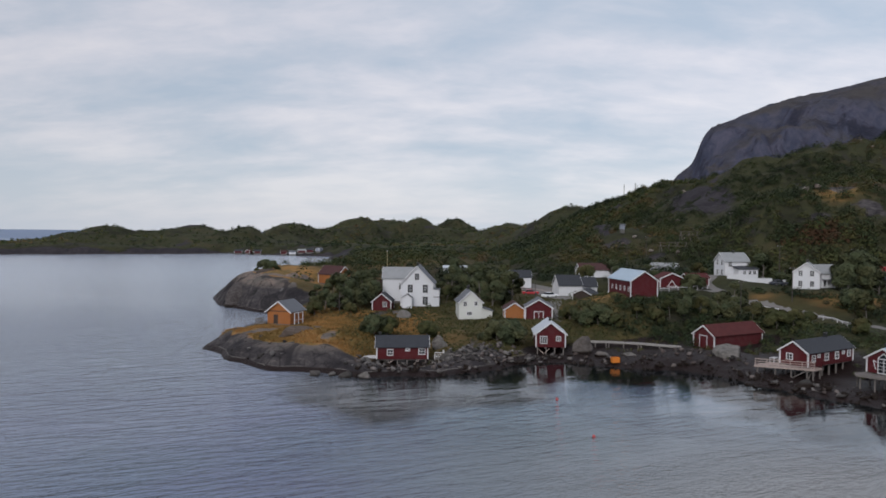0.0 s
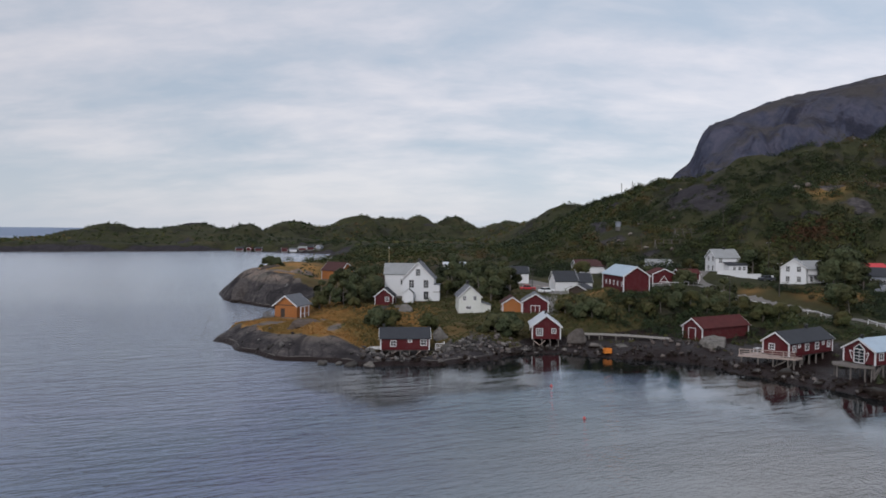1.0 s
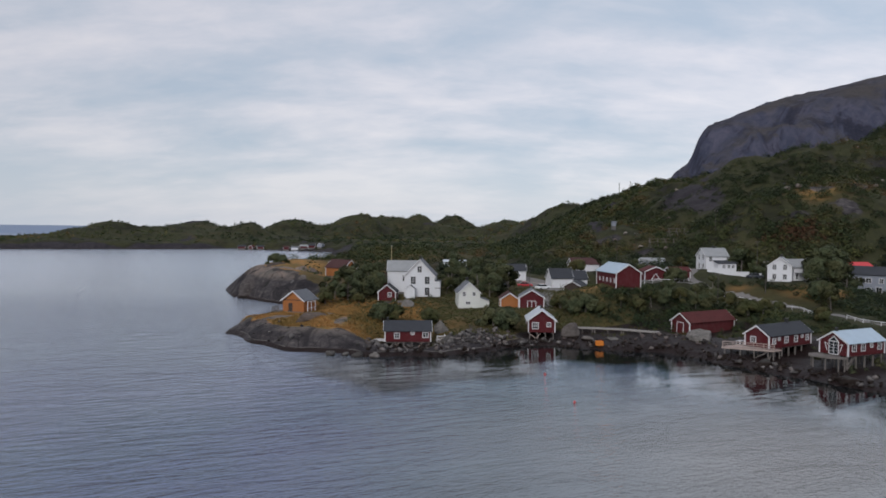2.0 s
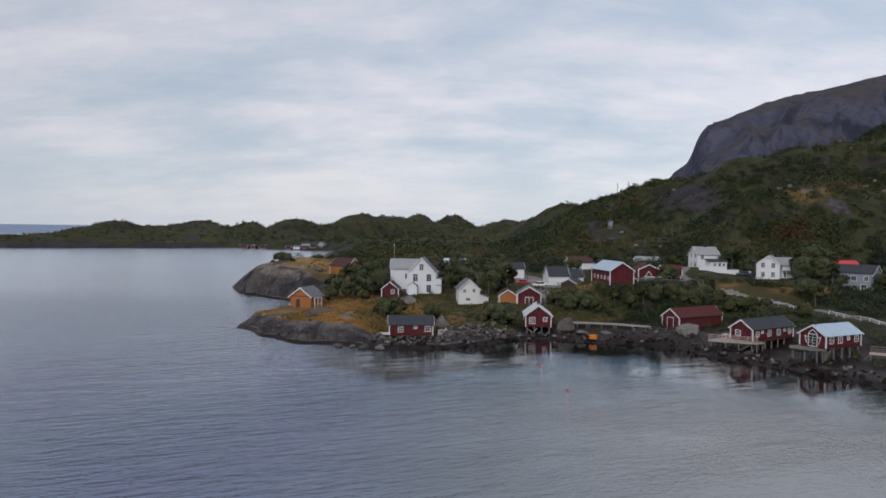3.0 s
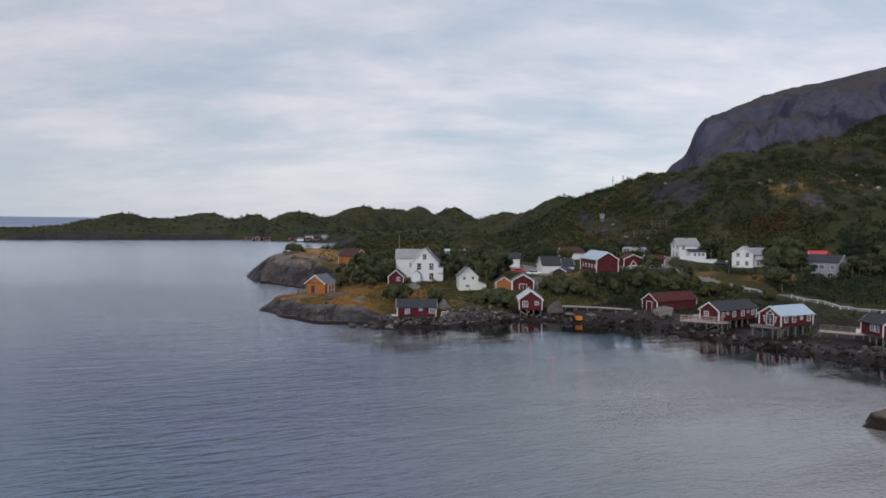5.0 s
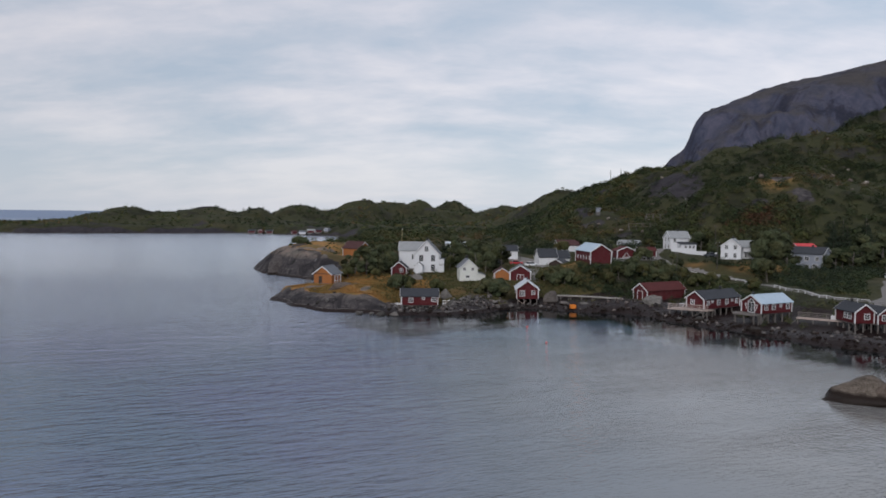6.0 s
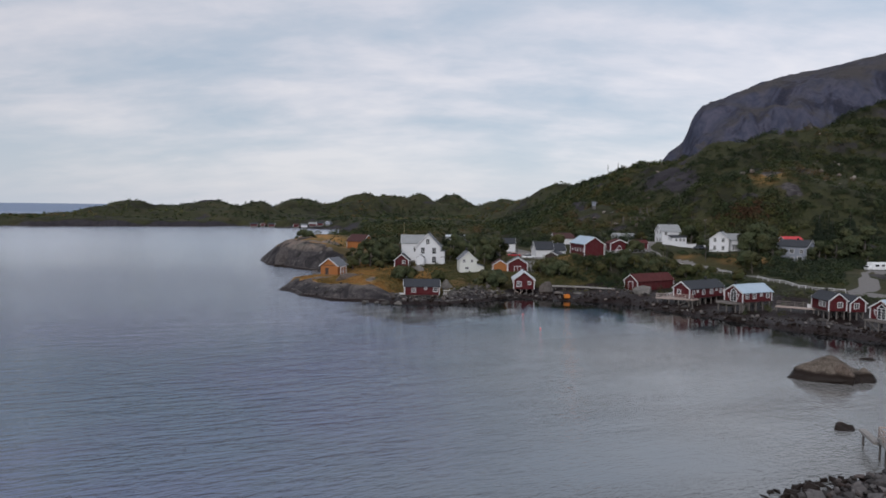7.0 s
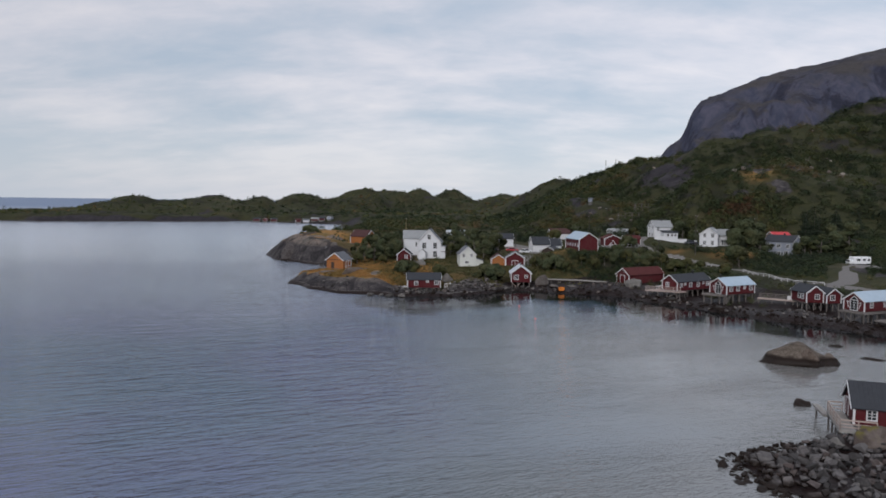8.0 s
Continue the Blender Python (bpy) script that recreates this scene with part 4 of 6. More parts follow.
c = corner_place(51.6, 109.9, 34, 12.2, 4.5)
b = house("cabin", "long red cabin with dark slate roof on piles, beside its terrace", (*c, 2.4), 34, 12.2, 4.5, 2.15, 1.5, RED, SLATE, category="cabin", group="shore houses", chimney=[(2.2, 0.45, 0.7)])
window(b, None, (-6.1, 0.7, 1.25), 0.85, 0.8, (-1, 0))
for wx, ww, wh, wz in ((-4.7, 0.75, 0.85, 1.2), (-3.3, 0.5, 0.35, 1.5), (-1.2, 0.85, 0.95, 1.2), (1.6, 0.85, 0.95, 1.2), (3.4, 0.5, 0.35, 1.5), (5.0, 0.7, 0.85, 1.25)):
    window(b, None, (wx, -2.25, wz), ww, wh, (0, -1))
stilts(b, 12.2, 4.5, 2.6, 7, 3)
deck("terrace", "pale timber terrace with railing on piles before the red cabin", (*c, 2.3), 34, [(-10.6, 3.6), (-6.2, -3.4), (-6.2, 3.6)], 2.4,
     [(-10.5, 3.5), (-6.2, -3.3)], PALEWOOD, [(-10.2, 3.3), (-8.9, 1.2), (-7.7, -0.6), (-6.5, -2.4), (-8.4, 3.3), (-6.5, 1.0)], [((-7.7, -0.6, -1.6), (-6.5, -2.4, -0.3)), ((-6.5, -2.4, -1.9), (-5.0, -2.4, -0.3))], rail_mat=PALEWOOD)
deck("gallery", "narrow red-edged timber gallery along the cabin wall", (*c, 2.3), 34, [(-6.3, -3.3), (-4.2, -3.3), (-4.2, -2.3), (-6.3, -2.3)], 2.4, [(-6.2, -3.25), (-4.2, -3.25)], PALEWOOD, [(-6.1, -3.1), (-4.4, -3.1)], rail_mat=RED)
tb = empty("garden_table", Matrix.Translation((48.6, 114.6, 2.3)) @ Matrix.Rotation(radians(34), 4, "Z"), "white garden table on the timber terrace", "table")
part("tabletop", box(bmesh.new(), (0, 0, 0.72), (1.4, 0.8, 0.05), bevel=0.01), TRIM, tb)
for sx in (-1, 1):
    for sy in (-1, 1):
        part("leg", box(bmesh.new(), (sx * 0.6, sy * 0.32, 0.35), (0.06, 0.06, 0.7)), TRIM, tb)

c = corner_place(60.3, 101.5, 28, 9.0, 4.9)
b = house("cabin", "red cabin with pale metal roof and white glazed gable door", (*c, 2.7), 28, 9.0, 4.9, 2.1, 1.5, RED, PALEROOF, category="cabin", group="shore houses", chimney=[(-4.0, 0.35, 0.6)])
glazed_gable(b, -4.5)
for wx, ww, wh, wz in ((-3.1, 0.85, 0.95, 1.25), (-0.9, 0.85, 1.0, 1.25), (1.2, 0.5, 0.5, 1.45), (3.3, 0.85, 0.95, 1.25)):
    window(b, None, (wx, -2.45, wz), ww, wh, (0, -1))
stilts(b, 9.0, 4.9, 2.8, 5, 3)
deck("deck", "rounded grey timber deck before the glazed cabin gable", (*c, 2.6), 28, [(-5.0, -2.6), (-4.75, 2.6), (-6.4, 3.0), (-7.6, 2.0), (-7.3, -0.4), (-6.2, -2.2)], 2.6, (), WOOD, [(-7.2, 1.6), (-7.0, -0.4), (-6.1, -2.0), (-5.2, -2.4), (-6.2, 2.7)], [((-5.2, -2.4, -1.8), (-3.4, -2.4, -0.3))])

# gangway between the cabins
deck("gangway", "weathered pale timber gangway over the shore rocks", (71.0, 99.2, 2.2), -32, [(-4.2, -0.7), (4.6, -0.7), (4.6, 0.7), (-4.2, 0.7)], 2.0, [(-4.1, 0.65), (4.5, 0.65)], PALEWOOD, [(-4.0, -0.5), (-1.2, -0.5), (1.6, -0.5), (4.4, -0.5), (-4.0, 0.5), (4.4, 0.5)], [((-4.0, -0.6, -0.2), (-5.6, -0.6, -1.8))], rail_mat=WOOD)
box_ob = empty("storage_box", Matrix.Translation((73.2, 98.2, 2.22)) @ Matrix.Rotation(radians(-32), 4, "Z"), "white fish box on the gangway", "box")
part("body", box(bmesh.new(), (0, 0, 0.35), (1.1, 0.7, 0.7), bevel=0.03), TRIM, box_ob)
part("lid", box(bmesh.new(), (0, 0, 0.73), (1.16, 0.76, 0.05), bevel=0.01), TRIM, box_ob)

b = house("cabin", "red cabin with dark slate roof on piles", (75.2, 94.6, 2.5), 94, 6.2, 3.7, 2.2, 1.4, RED, SLATE, category="cabin", group="shore houses", chimney=[(1.0, 0.35, 0.6)])
window(b, None, (-1.5, 1.85, 1.25), 0.95, 0.95, (0, 1))
window(b, None, (-0.2, 1.85, 1.25), 0.95, 0.95, (0, 1))
window(b, None, (-3.1, -0.5, 1.25), 0.9, 0.9, (-1, 0))
stilts(b, 6.2, 3.7, 2.6, 4, 3)
b = house("cabin", "small red cabin wing with dark roof on piles", (78.9, 94.3, 2.4), 100, 5.8, 3.4, 1.9, 1.25, RED, SLATE, category="cabin", group="shore houses")
window(b, None, (-2.9, 0.3, 1.2), 0.95, 0.95, (-1, 0))
stilts(b, 5.8, 3.4, 2.6, 3, 3)

c = corner_place(78.2, 77.4, 26, 10.5, 4.4)
b = house("cabin", "red cabin with pale metal roof and glazed gable on piles", (*c, 2.7), 26, 10.5, 4.4, 2.1, 1.5, RED, PALEROOF, category="cabin", group="shore houses")
glazed_gable(b, -5.25)
for wx, ww, wh, wz in ((-3.2, 0.8, 0.95, 1.25), (0.8, 0.5, 0.95, 1.25), (3.3, 0.85, 0.95, 1.25)):
    window(b, None, (wx, -2.2, wz), ww, wh, (0, -1))
stilts(b, 10.5, 4.4, 2.9, 5, 3)
deck("deck", "grey timber deck before the glazed cabin gable", (*c, 2.62), 26, [(-7.0, -3.4), (-5.35, -3.4), (-5.35, 2.2), (-7.0, 2.2)], 2.8, (), WOOD,
     [(-6.8, -3.2), (-6.8, -0.6), (-6.8, 2.0), (-5.5, -3.2)], [((-6.8, -0.6, -1.7), (-6.8, 1.6, -0.3)), ((-6.8, -0.8, -1.7), (-6.8, -3.0, -0.3))])
deck("gallery", "grey timber gallery along the cabin's water side", (*c, 2.6), 26, [(-5.3, -3.4), (4.5, -3.4), (4.5, -2.3), (-5.3, -2.3)], 2.8, (), WOOD, [(-2.8, -3.2), (-0.2, -3.2), (2.4, -3.2), (4.3, -3.2)])
b = house("cabin", "small red boathouse with white trim on a grey deck", (84.2, 72.6, 2.2), 112, 5.5, 3.6, 1.9, 1.3, RED, GREYROOF, category="cabin", group="shore houses")
stilts(b, 5.5, 3.6, 2.6, 3, 2)
deck("deck", "pale grey timber quay on piles beside the cabins", (80.6, 71.0, 2.15), 22, [(-3.6, -1.4), (5.0, -1.4), (5.0, 1.6), (-3.6, 1.6)], 2.6, (), WOOD, [(-3.3, -1.2), (-0.6, -1.2), (2.0, -1.2), (4.6, -1.2), (-3.3, 1.3)])

# boathouse above the breakwater
c = corner_place(37.75, 5.3, -17.7, 7.5, 4.6)
b = house("boathouse", "dark-red boathouse with slate roof above the breakwater", (*c, 2.1), -17.7, 7.5, 4.6, 1.8, 1.9, RED, SLATE, category="boathouse", group="shore houses", base=1.0)
window(b, None, (-2.2, -2.3, 1.0), 0.75, 0.9, (0, -1), bars=(1, 2))
window(b, None, (1.6, -2.3, 1.0), 0.75, 0.9, (0, -1), bars=(1, 2))
window(b, None, (-3.75, -0.6, 1.9), 0.5, 0.6, (-1, 0))
plank_door(b, (-3.75, 0.9, 0.05), 0.9, 1.75, (-1, 0))
deck("deck", "grey timber deck with railing on tall piles over the water", (37.75, 5.3, 2.0), -17.7, [(-1.6, -2.2), (-0.12, -2.2), (-0.12, 4.9), (-1.6, 4.9)], 2.9,
     [(-0.2, 4.85), (-1.55, 4.85), (-1.55, -2.15), (1.6, -2.15)], GREYPLANK, [(-1.45, -2.0), (-1.45, -0.8), (-1.45, 0.6), (-1.45, 2.4), (-1.45, 4.6), (-0.3, -2.0)], [((-1.2, -2.0, -0.2), (-0.4, -2.0, -1.2)), ((0.7, -2.0, -0.2), (-0.2, -2.0, -1.2))], rail_mat=PALEWOOD)

# gangplank from the deck to a low float
deck("gangplank", "narrow bleached gangplank out towards a low skerry", (38.2, 12.6, 1.5), 78, [(-2.1, -0.3), (2.1, -0.3), (2.1, 0.3), (-2.1, 0.3)], 1.6, (), GREYPLANK, [(1.8, 0.0)], category="gangplank")

# boardwalk along the rocks
bw = [(22.5, 135.6), (27.0, 135.2), (32.6, 133.7), (38.9, 130.2)]
for (ax, ay), (bx, by) in zip(bw, bw[1:]):
    n = math.hypot(bx - ax, by - ay)
    deck("boardwalk", "grey timber boardwalk on short posts above the shore", ((ax + bx) / 2, (ay + by) / 2, 2.2), math.degrees(math.atan2(by - ay, bx - ax)), [(-n / 2, -0.6), (n / 2, -0.6), (n / 2, 0.6), (-n / 2, 0.6)], 2.0, (), GREYPLANK,
         [(-n / 2 + 0.3, -0.5), (0, -0.5), (n / 2 - 0.3, -0.5)])
deck("landing_stage", "sloping pale timber landing stage", (39.6, 126.6, 1.7), 62, [(-2.6, -0.8), (2.6, -0.8), (2.6, 0.8), (-2.6, 0.8)], 1.4, (), PALEWOOD, [(-2.3, -0.6), (-2.3, 0.6), (2.3, -0.6)])
cr = empty("fish_crate", Matrix.Translation((25.8, 122.6, 0.55)) @ Matrix.Rotation(radians(12), 4, "Z") @ Matrix.Scale(0.78, 4), "bright orange plastic fish crate on the rocks", "crate")
bm = bmesh.new()
for sx in (-1, 1):
    box(bm, (sx * 0.78, 0, 0.55), (0.06, 1.2, 1.1))
for sy in (-1, 1):
    box(bm, (0, sy * 0.57, 0.55), (1.5, 0.06, 1.096))
box(bm, (0, 0, 0.04), (1.5, 1.08, 0.06))
part("body", bm, ORANGE, cr)
for sy in (-1, 1):
    for k in (0.25, 0.6, 0.95):
        part("rib", box(bmesh.new(), (0, sy * 0.62, k), (1.66, 0.05, 0.07)), ORANGE, cr)
for bx, by, r in ((12.8, 97.1, 0.2), (14.5, 79.6, 0.17)):
    bu = empty("buoy", Matrix.Translation((bx, by, 0.05)), "round red mooring buoy afloat", "buoy", "mooring buoys")
    bm = bmesh.new()
    bmesh.ops.create_uvsphere(bm, u_segments=14, v_segments=9, radius=r)
    part("float", bm, BUOY, bu)
    bm = bmesh.new()
    bmesh.ops.create_cone(bm, segments=10, radius1=r * 0.35, radius2=r * 0.25, depth=r * 0.5, cap_ends=True, matrix=Matrix.Translation((0, 0, r * 1.1)))
    part("eye", bm, BUOY, bu)

# ---- the village ----
b = house("house", "large white two-storey timber house with grey roof", (-10.0, 174.0, 4.6), 88, 8.0, 7.4, 5.4, 3.9, WHITE, GREYROOF, category="house", base=1.2, over=0.35, group="village houses", chimney=[(-1.0, 0.5, 0.7)])
for wy, wz, ww, wh in ((1.55, 4.1, 1.15, 1.8), (-1.95, 4.1, 1.15, 1.8), (-1.95, 1.35, 1.15, 1.8), (0.0, 6.85, 1.0, 1.5)):
    window(b, None, (-4.0, wy, wz), ww, wh, (-1, 0), bars=(1, 2))
bm = solid([(-5.6, 1.0, -0.3), (-5.6, 3.2, -0.3), (-5.6, 3.2, 2.0), (-5.6, 2.1, 2.9), (-5.6, 1.0, 2.0), (-4.0, 1.0, -0.3), (-4.0, 3.2, -0.3), (-4.0, 3.2, 2.0), (-4.0, 2.1, 2.9), (-4.0, 1.0, 2.0)],
           [(0, 1, 2, 3, 4), (9, 8, 7, 6, 5)] + [(i, (i + 1) % 5, 5 + (i + 1) % 5, 5 + i) for i in range(5)])
por = part("porch", bm, WHITE, b)
for s in (-1, 1):
    part("porch_roof", solid([(-5.75, 2.1, 3.0), (-3.95, 2.1, 3.0), (-3.95, 2.1 + s * 1.3, 1.95), (-5.75, 2.1 + s * 1.3, 1.95), (-5.75, 2.1, 3.09), (-3.95, 2.1, 3.09), (-3.95, 2.1 + s * 1.3, 2.04), (-5.75, 2.1 + s * 1.3, 2.04)],
         [(0, 1, 2, 3), (7, 6, 5, 4), (0, 4, 5, 1), (1, 5, 6, 2), (2, 6, 7, 3), (3, 7, 4, 0)]), GREYROOF, por)
part("lean_to", box(bmesh.new(), (-2.4, -4.4, 1.95), (3.0, 1.5, 3.9)), WHITE, b)
part("lean_to_roof", box(bmesh.new(), (-2.4, -4.45, 3.98), (3.3, 1.8, 0.12)), GREYROOF, b)
part("ledge", box(bmesh.new(), (-2.4, -4.46, 2.2), (3.15, 1.55, 0.14)), BROWN, b)
b = house("house", "white rear wing of a timber house with pale grey roof", (-14.2, 181.5, 5.0), 2, 9.5, 6.5, 5.6, 2.4, WHITE, ASHROOF, category="house", base=1.2, group="village houses")
window(b, None, (-0.4, -3.25, 3.6), 0.9, 1.5, (0, -1), bars=(1, 2))
b = house("shed", "small dark-red shed with white trim", (-18.0, 170.6, 3.6), 88, 5, 4.3, 2.3, 1.75, RED, SLATE, category="shed", base=0.8, group="village sheds")
window(b, None, (-2.5, -0.7, 1.55), 0.75, 0.95, (-1, 0), bars=(1, 2))
b = house("shed", "red timber outbuilding with brown roof half hidden by trees", (-22.0, 184.0, 5.0), 5, 7.0, 5.0, 2.4, 2.0, RED_DULL, BROWNROOF, category="shed", base=1.0, group="village sheds")
b = house("house", "cream one-and-a-half-storey timber house", (1.8, 159.5, 3.4), 96, 7, 5.0, 3.7, 2.3, CREAM, GREYROOF, category="house", base=1.0, group="village houses", corners=False, chimney=[(1.4, 0.5, 0.8)])
for wy, wz, ww, wh in ((1.2, 3.3, 0.6, 0.85), (-1.1, 3.35, 0.6, 0.85), (0.3, 1.25, 1.0, 0.6)):
    window(b, None, (-3.5, wy, wz), ww, wh, (-1, 0), bars=(2, 0) if wh < 0.7 else (1, 1))
part("lean_to", solid([(-3.2, -2.5, 0), (-3.2, -4.7, 0), (-3.2, -4.7, 1.7), (-3.2, -2.5, 2.4), (1.5, -2.5, 0), (1.5, -4.7, 0), (1.5, -4.7, 1.7), (1.5, -2.5, 2.4)], [(0, 1, 2, 3), (7, 6, 5, 4), (0, 4, 5, 1), (1, 5, 6, 2), (2, 6, 7, 3), (3, 7, 4, 0)]), CREAM, b)
part("lean_to_roof", solid([(-3.5, -2.45, 2.45), (-3.5, -4.95, 1.64), (1.7, -4.95, 1.64), (1.7, -2.45, 2.45), (-3.5, -2.45, 2.55), (-3.5, -4.95, 1.74), (1.7, -4.95, 1.74), (1.7, -2.45, 2.55)], [(0, 1, 2, 3), (7, 6, 5, 4), (0, 4, 5, 1), (1, 5, 6, 2), (2, 6, 7, 3), (3, 7, 4, 0)]), GREYROOF, b)
b = house("shed", "ochre timber shed with dark roof", (11.2, 155, 3.9), 90, 5.5, 4.0, 2.2, 1.3, OCHRE, BROWNROOF, category="shed", base=0.8, group="village sheds")
b = house("shed", "red timber shed with white door frame", (16.2, 153.4, 4.1), 86, 6.0, 5.4, 2.6, 1.6, RED, GREYROOF, category="shed", base=0.8, group="village sheds")
plank_door(b, (-3.0, 0.0, 0.02), 1.7, 1.65, (-1, 0), RED, TRIM, True)
b = house("house", "ochre timber house with grey roof on the grassy point", (-36.1, 151, 3.0), 72, 5.5, 5.3, 2.6, 1.95, OCHRE, GREYROOF, category="house", base=1.0, over=0.4, group="village houses", corners=False)
part("boarded_door", box(bmesh.new(), (-2.76, 0.7, 0.95), (0.06, 1.0, 1.8)), BROWN, b)
for x in (-2.5, -0.9, 0.8):
    part("porch_post", box(bmesh.new(), (x, -3.5, 1.0), (0.13, 0.13, 2.4)), TRIM, b)
part("porch_beam", beam(bmesh.new(), (-2.6, -3.5, 2.26), (0.95, -3.5, 2.26), 0.1, 0.14), TRIM, b)
part("porch_rail", beam(bmesh.new(), (-2.6, -3.5, 0.8), (0.95, -3.5, 0.8), 0.06, 0.1), TRIM, b)
part("gable_board", box(bmesh.new(), (-2.78, 0, 2.55), (0.05, 5.2, 0.16)), BROWN, b)
deck("porch_deck", "weathered timber porch with railing on the grassy point", (-40.8, 149.6, 3.0), 72, [(-1.5, -1.2), (1.6, -1.2), (1.6, 0.6), (-1.5, 0.6)], 1.2, [(-1.4, -1.1), (-1.4, 0.5), (1.5, 0.5)], WOOD, [(-1.3, -1.0), (-1.3, 0.4), (1.4, 0.4)])
b = house("barn", "red barn with pale blue-grey metal roof", (36.6, 157.5, 8.9), 102, 11, 5.9, 3.4, 1.9, RED, PALEROOF, category="barn", base=1.2, group="village sheds")
for i in range(5):
    window(b, None, (-4.6 + 2.05 * i, 2.95, 1.6), 0.42, 0.75, (0, 1), bars=(0, 1))
b = house("shed", "red shed with white cross-braced gate", (49.3, 176.0, 9.3), 95, 5, 5.6, 2.2, 1.2, RED, RUSTROOF, category="shed", base=1.0, group="village sheds")
for s in (-1, 1):
    part("gate_brace", beam(bmesh.new(), (-2.56, s * 1.1, 0.15), (-2.56, 0, 1.7), 0.06, 0.14), TRIM, b)
part("gate_brace", beam(bmesh.new(), (-2.57, -1.2, 0.3), (-2.57, 1.2, 0.3), 0.06, 0.14), TRIM, b)
b = house("shed", "low red shed with pale sheet roof", (56.5, 178.5, 9.6), 5, 5, 4.0, 1.9, 0.9, RED, RUSTROOF, category="shed", base=1.0, group="village sheds")
b = house("house", "white house with grey roof beneath the wooded slope", (68.4, 187.5, 11.2), 8, 6.2, 5.4, 4.0, 2.0, WHITE, ASHROOF, category="house", base=2.0, group="village houses", chimney=[(0.3, 0.5, 0.6)])
for wy, wz in ((1.1, 3.6), (-1.2, 3.6), (1.1, 1.2), (-1.2, 1.2)):
    window(b, None, (-3.1, wy, wz), 0.8, 1.2, (-1, 0), bars=(1, 2))
window(b, None, (-1.8, -2.7, 3.2), 0.8, 1.1, (0, -1), bars=(1, 2))
part("annex", box(bmesh.new(), (1.6, -4.0, 0.9), (5.0, 2.6, 2.6)), WHITE, b)
part("annex_roof", solid([(-1.2, -2.5, 2.75), (4.4, -2.5, 2.75), (4.4, -5.6, 2.1), (-1.2, -5.6, 2.1), (-1.2, -2.5, 2.9), (4.4, -2.5, 2.9), (4.4, -5.6, 2.25), (-1.2, -5.6, 2.25)], [(0, 1, 2, 3), (7, 6, 5, 4), (0, 4, 5, 1), (1, 5, 6, 2), (2, 6, 7, 3), (3, 7, 4, 0)]), SLATE, b)
for x in (0.6, 2.0, 3.2):
    window(b, None, (x, -5.3, 1.3), 0.7, 0.8, (0, -1))
b = house("house", "white house with pale grey roof among bushes", (81.2, 174.2, 9.5), 62, 7.5, 5.4, 4.0, 2.0, WHITE, ASHROOF, category="house", base=2.0, group="village houses", chimney=[(0.5, 0.5, 0.6)])
for wy, wz in ((1.2, 3.6), (-1.2, 3.6), (1.2, 1.2), (-1.2, 1.2)):
    window(b, None, (-3.75, wy, wz), 0.8, 1.2, (-1, 0), bars=(1, 2))
b = house("house", "white side wing with pale grey roof and porch", (85.8, 175.6, 9.5), 15, 5.6, 5.0, 3.6, 1.8, WHITE, ASHROOF, category="house", base=2.0, group="village houses")
part("porch_roof", box(bmesh.new(), (-0.6, -3.2, 2.1), (4.4, 1.6, 0.12)), GREYROOF, b)
for x in (-2.6, -0.6, 1.4):
    part("porch_post", box(bmesh.new(), (x, -3.9, 1.02), (0.12, 0.12, 2.04)), TRIM, b)
for x in (-1.8, 0.6):
    window(b, None, (x, -2.5, 1.1), 0.9, 1.1, (0, -1))
b = house("house", "grey-blue two-storey house with slate roof", (105.8, 177, 6.5), -44, 9.0, 7.0, 4.8, 1.9, GREYBLUE, SLATE, category="house", base=2.0, group="village houses", chimney=[(0.5, 0.5, 0.6)])
for x, z, w, h in ((-3.0, 3.3, 1.3, 1.0), (0.0, 3.3, 1.2, 1.1), (2.9, 3.3, 0.9, 1.1), (0.2, 0.9, 1.0, 1.0), (2.4, 0.9, 1.2, 1.6)):
    window(b, None, (x, -3.5, z), w, h, (0, -1))
b = house("house", "ochre house with bright red tiled roof", (115.6, 203, 9.0), 5, 6.2, 7.0, 2.6, 1.6, OCHRE, BRIGHTROOF, category="house", base=2.0, group="village houses")
b = house("house", "white house with dark slate roof", (27.9, 193, 5.2), 10, 6.0, 5.4, 3.2, 2.4, WHITE, SLATE, category="house", base=1.5, group="village houses")
window(b, None, (1.5, -2.7, 1.3), 0.9, 0.9, (0, -1), BROWN)
b = house("house", "white house wing with dark slate roof", (32.4, 195, 5.4), 6, 5.8, 5.2, 2.6, 2.2, WHITE, SLATE, category="house", base=1.5, group="village houses")
b = house("shed", "dark brown shed with slate roof", (29.6, 174.5, 5.9), 62, 5.2, 4.6, 1.7, 1.15, BROWN, SLATE, category="shed", base=1.0, group="village sheds")
b = house("house", "low house with brown tiled roof", (39, 217, 9.0), 3, 9, 7.0, 2.2, 1.7, WHITE, BROWNROOF, category="house", base=1.0, group="village houses")
b = house("house", "ochre house with brown tiled roof behind the headland", (-37.6, 219, 6.2), -35, 8.0, 5.5, 2.8, 2.3, OCHRE, BROWNROOF, category="house", base=1.0, group="village houses")
b = house("shed", "long low building with white roof behind trees", (-1.5, 232, 8.2), 2, 7.5, 4, 2.2, 0.7, WHITE, WHITEROOF, category="shed", base=1.0, group="village sheds")
b = house("shed", "small white house with grey roof behind trees", (16.5, 205, 6.6), 4, 5.5, 4.5, 3.0, 1.7, WHITE, SLATE, category="house", base=1.5, group="village houses")
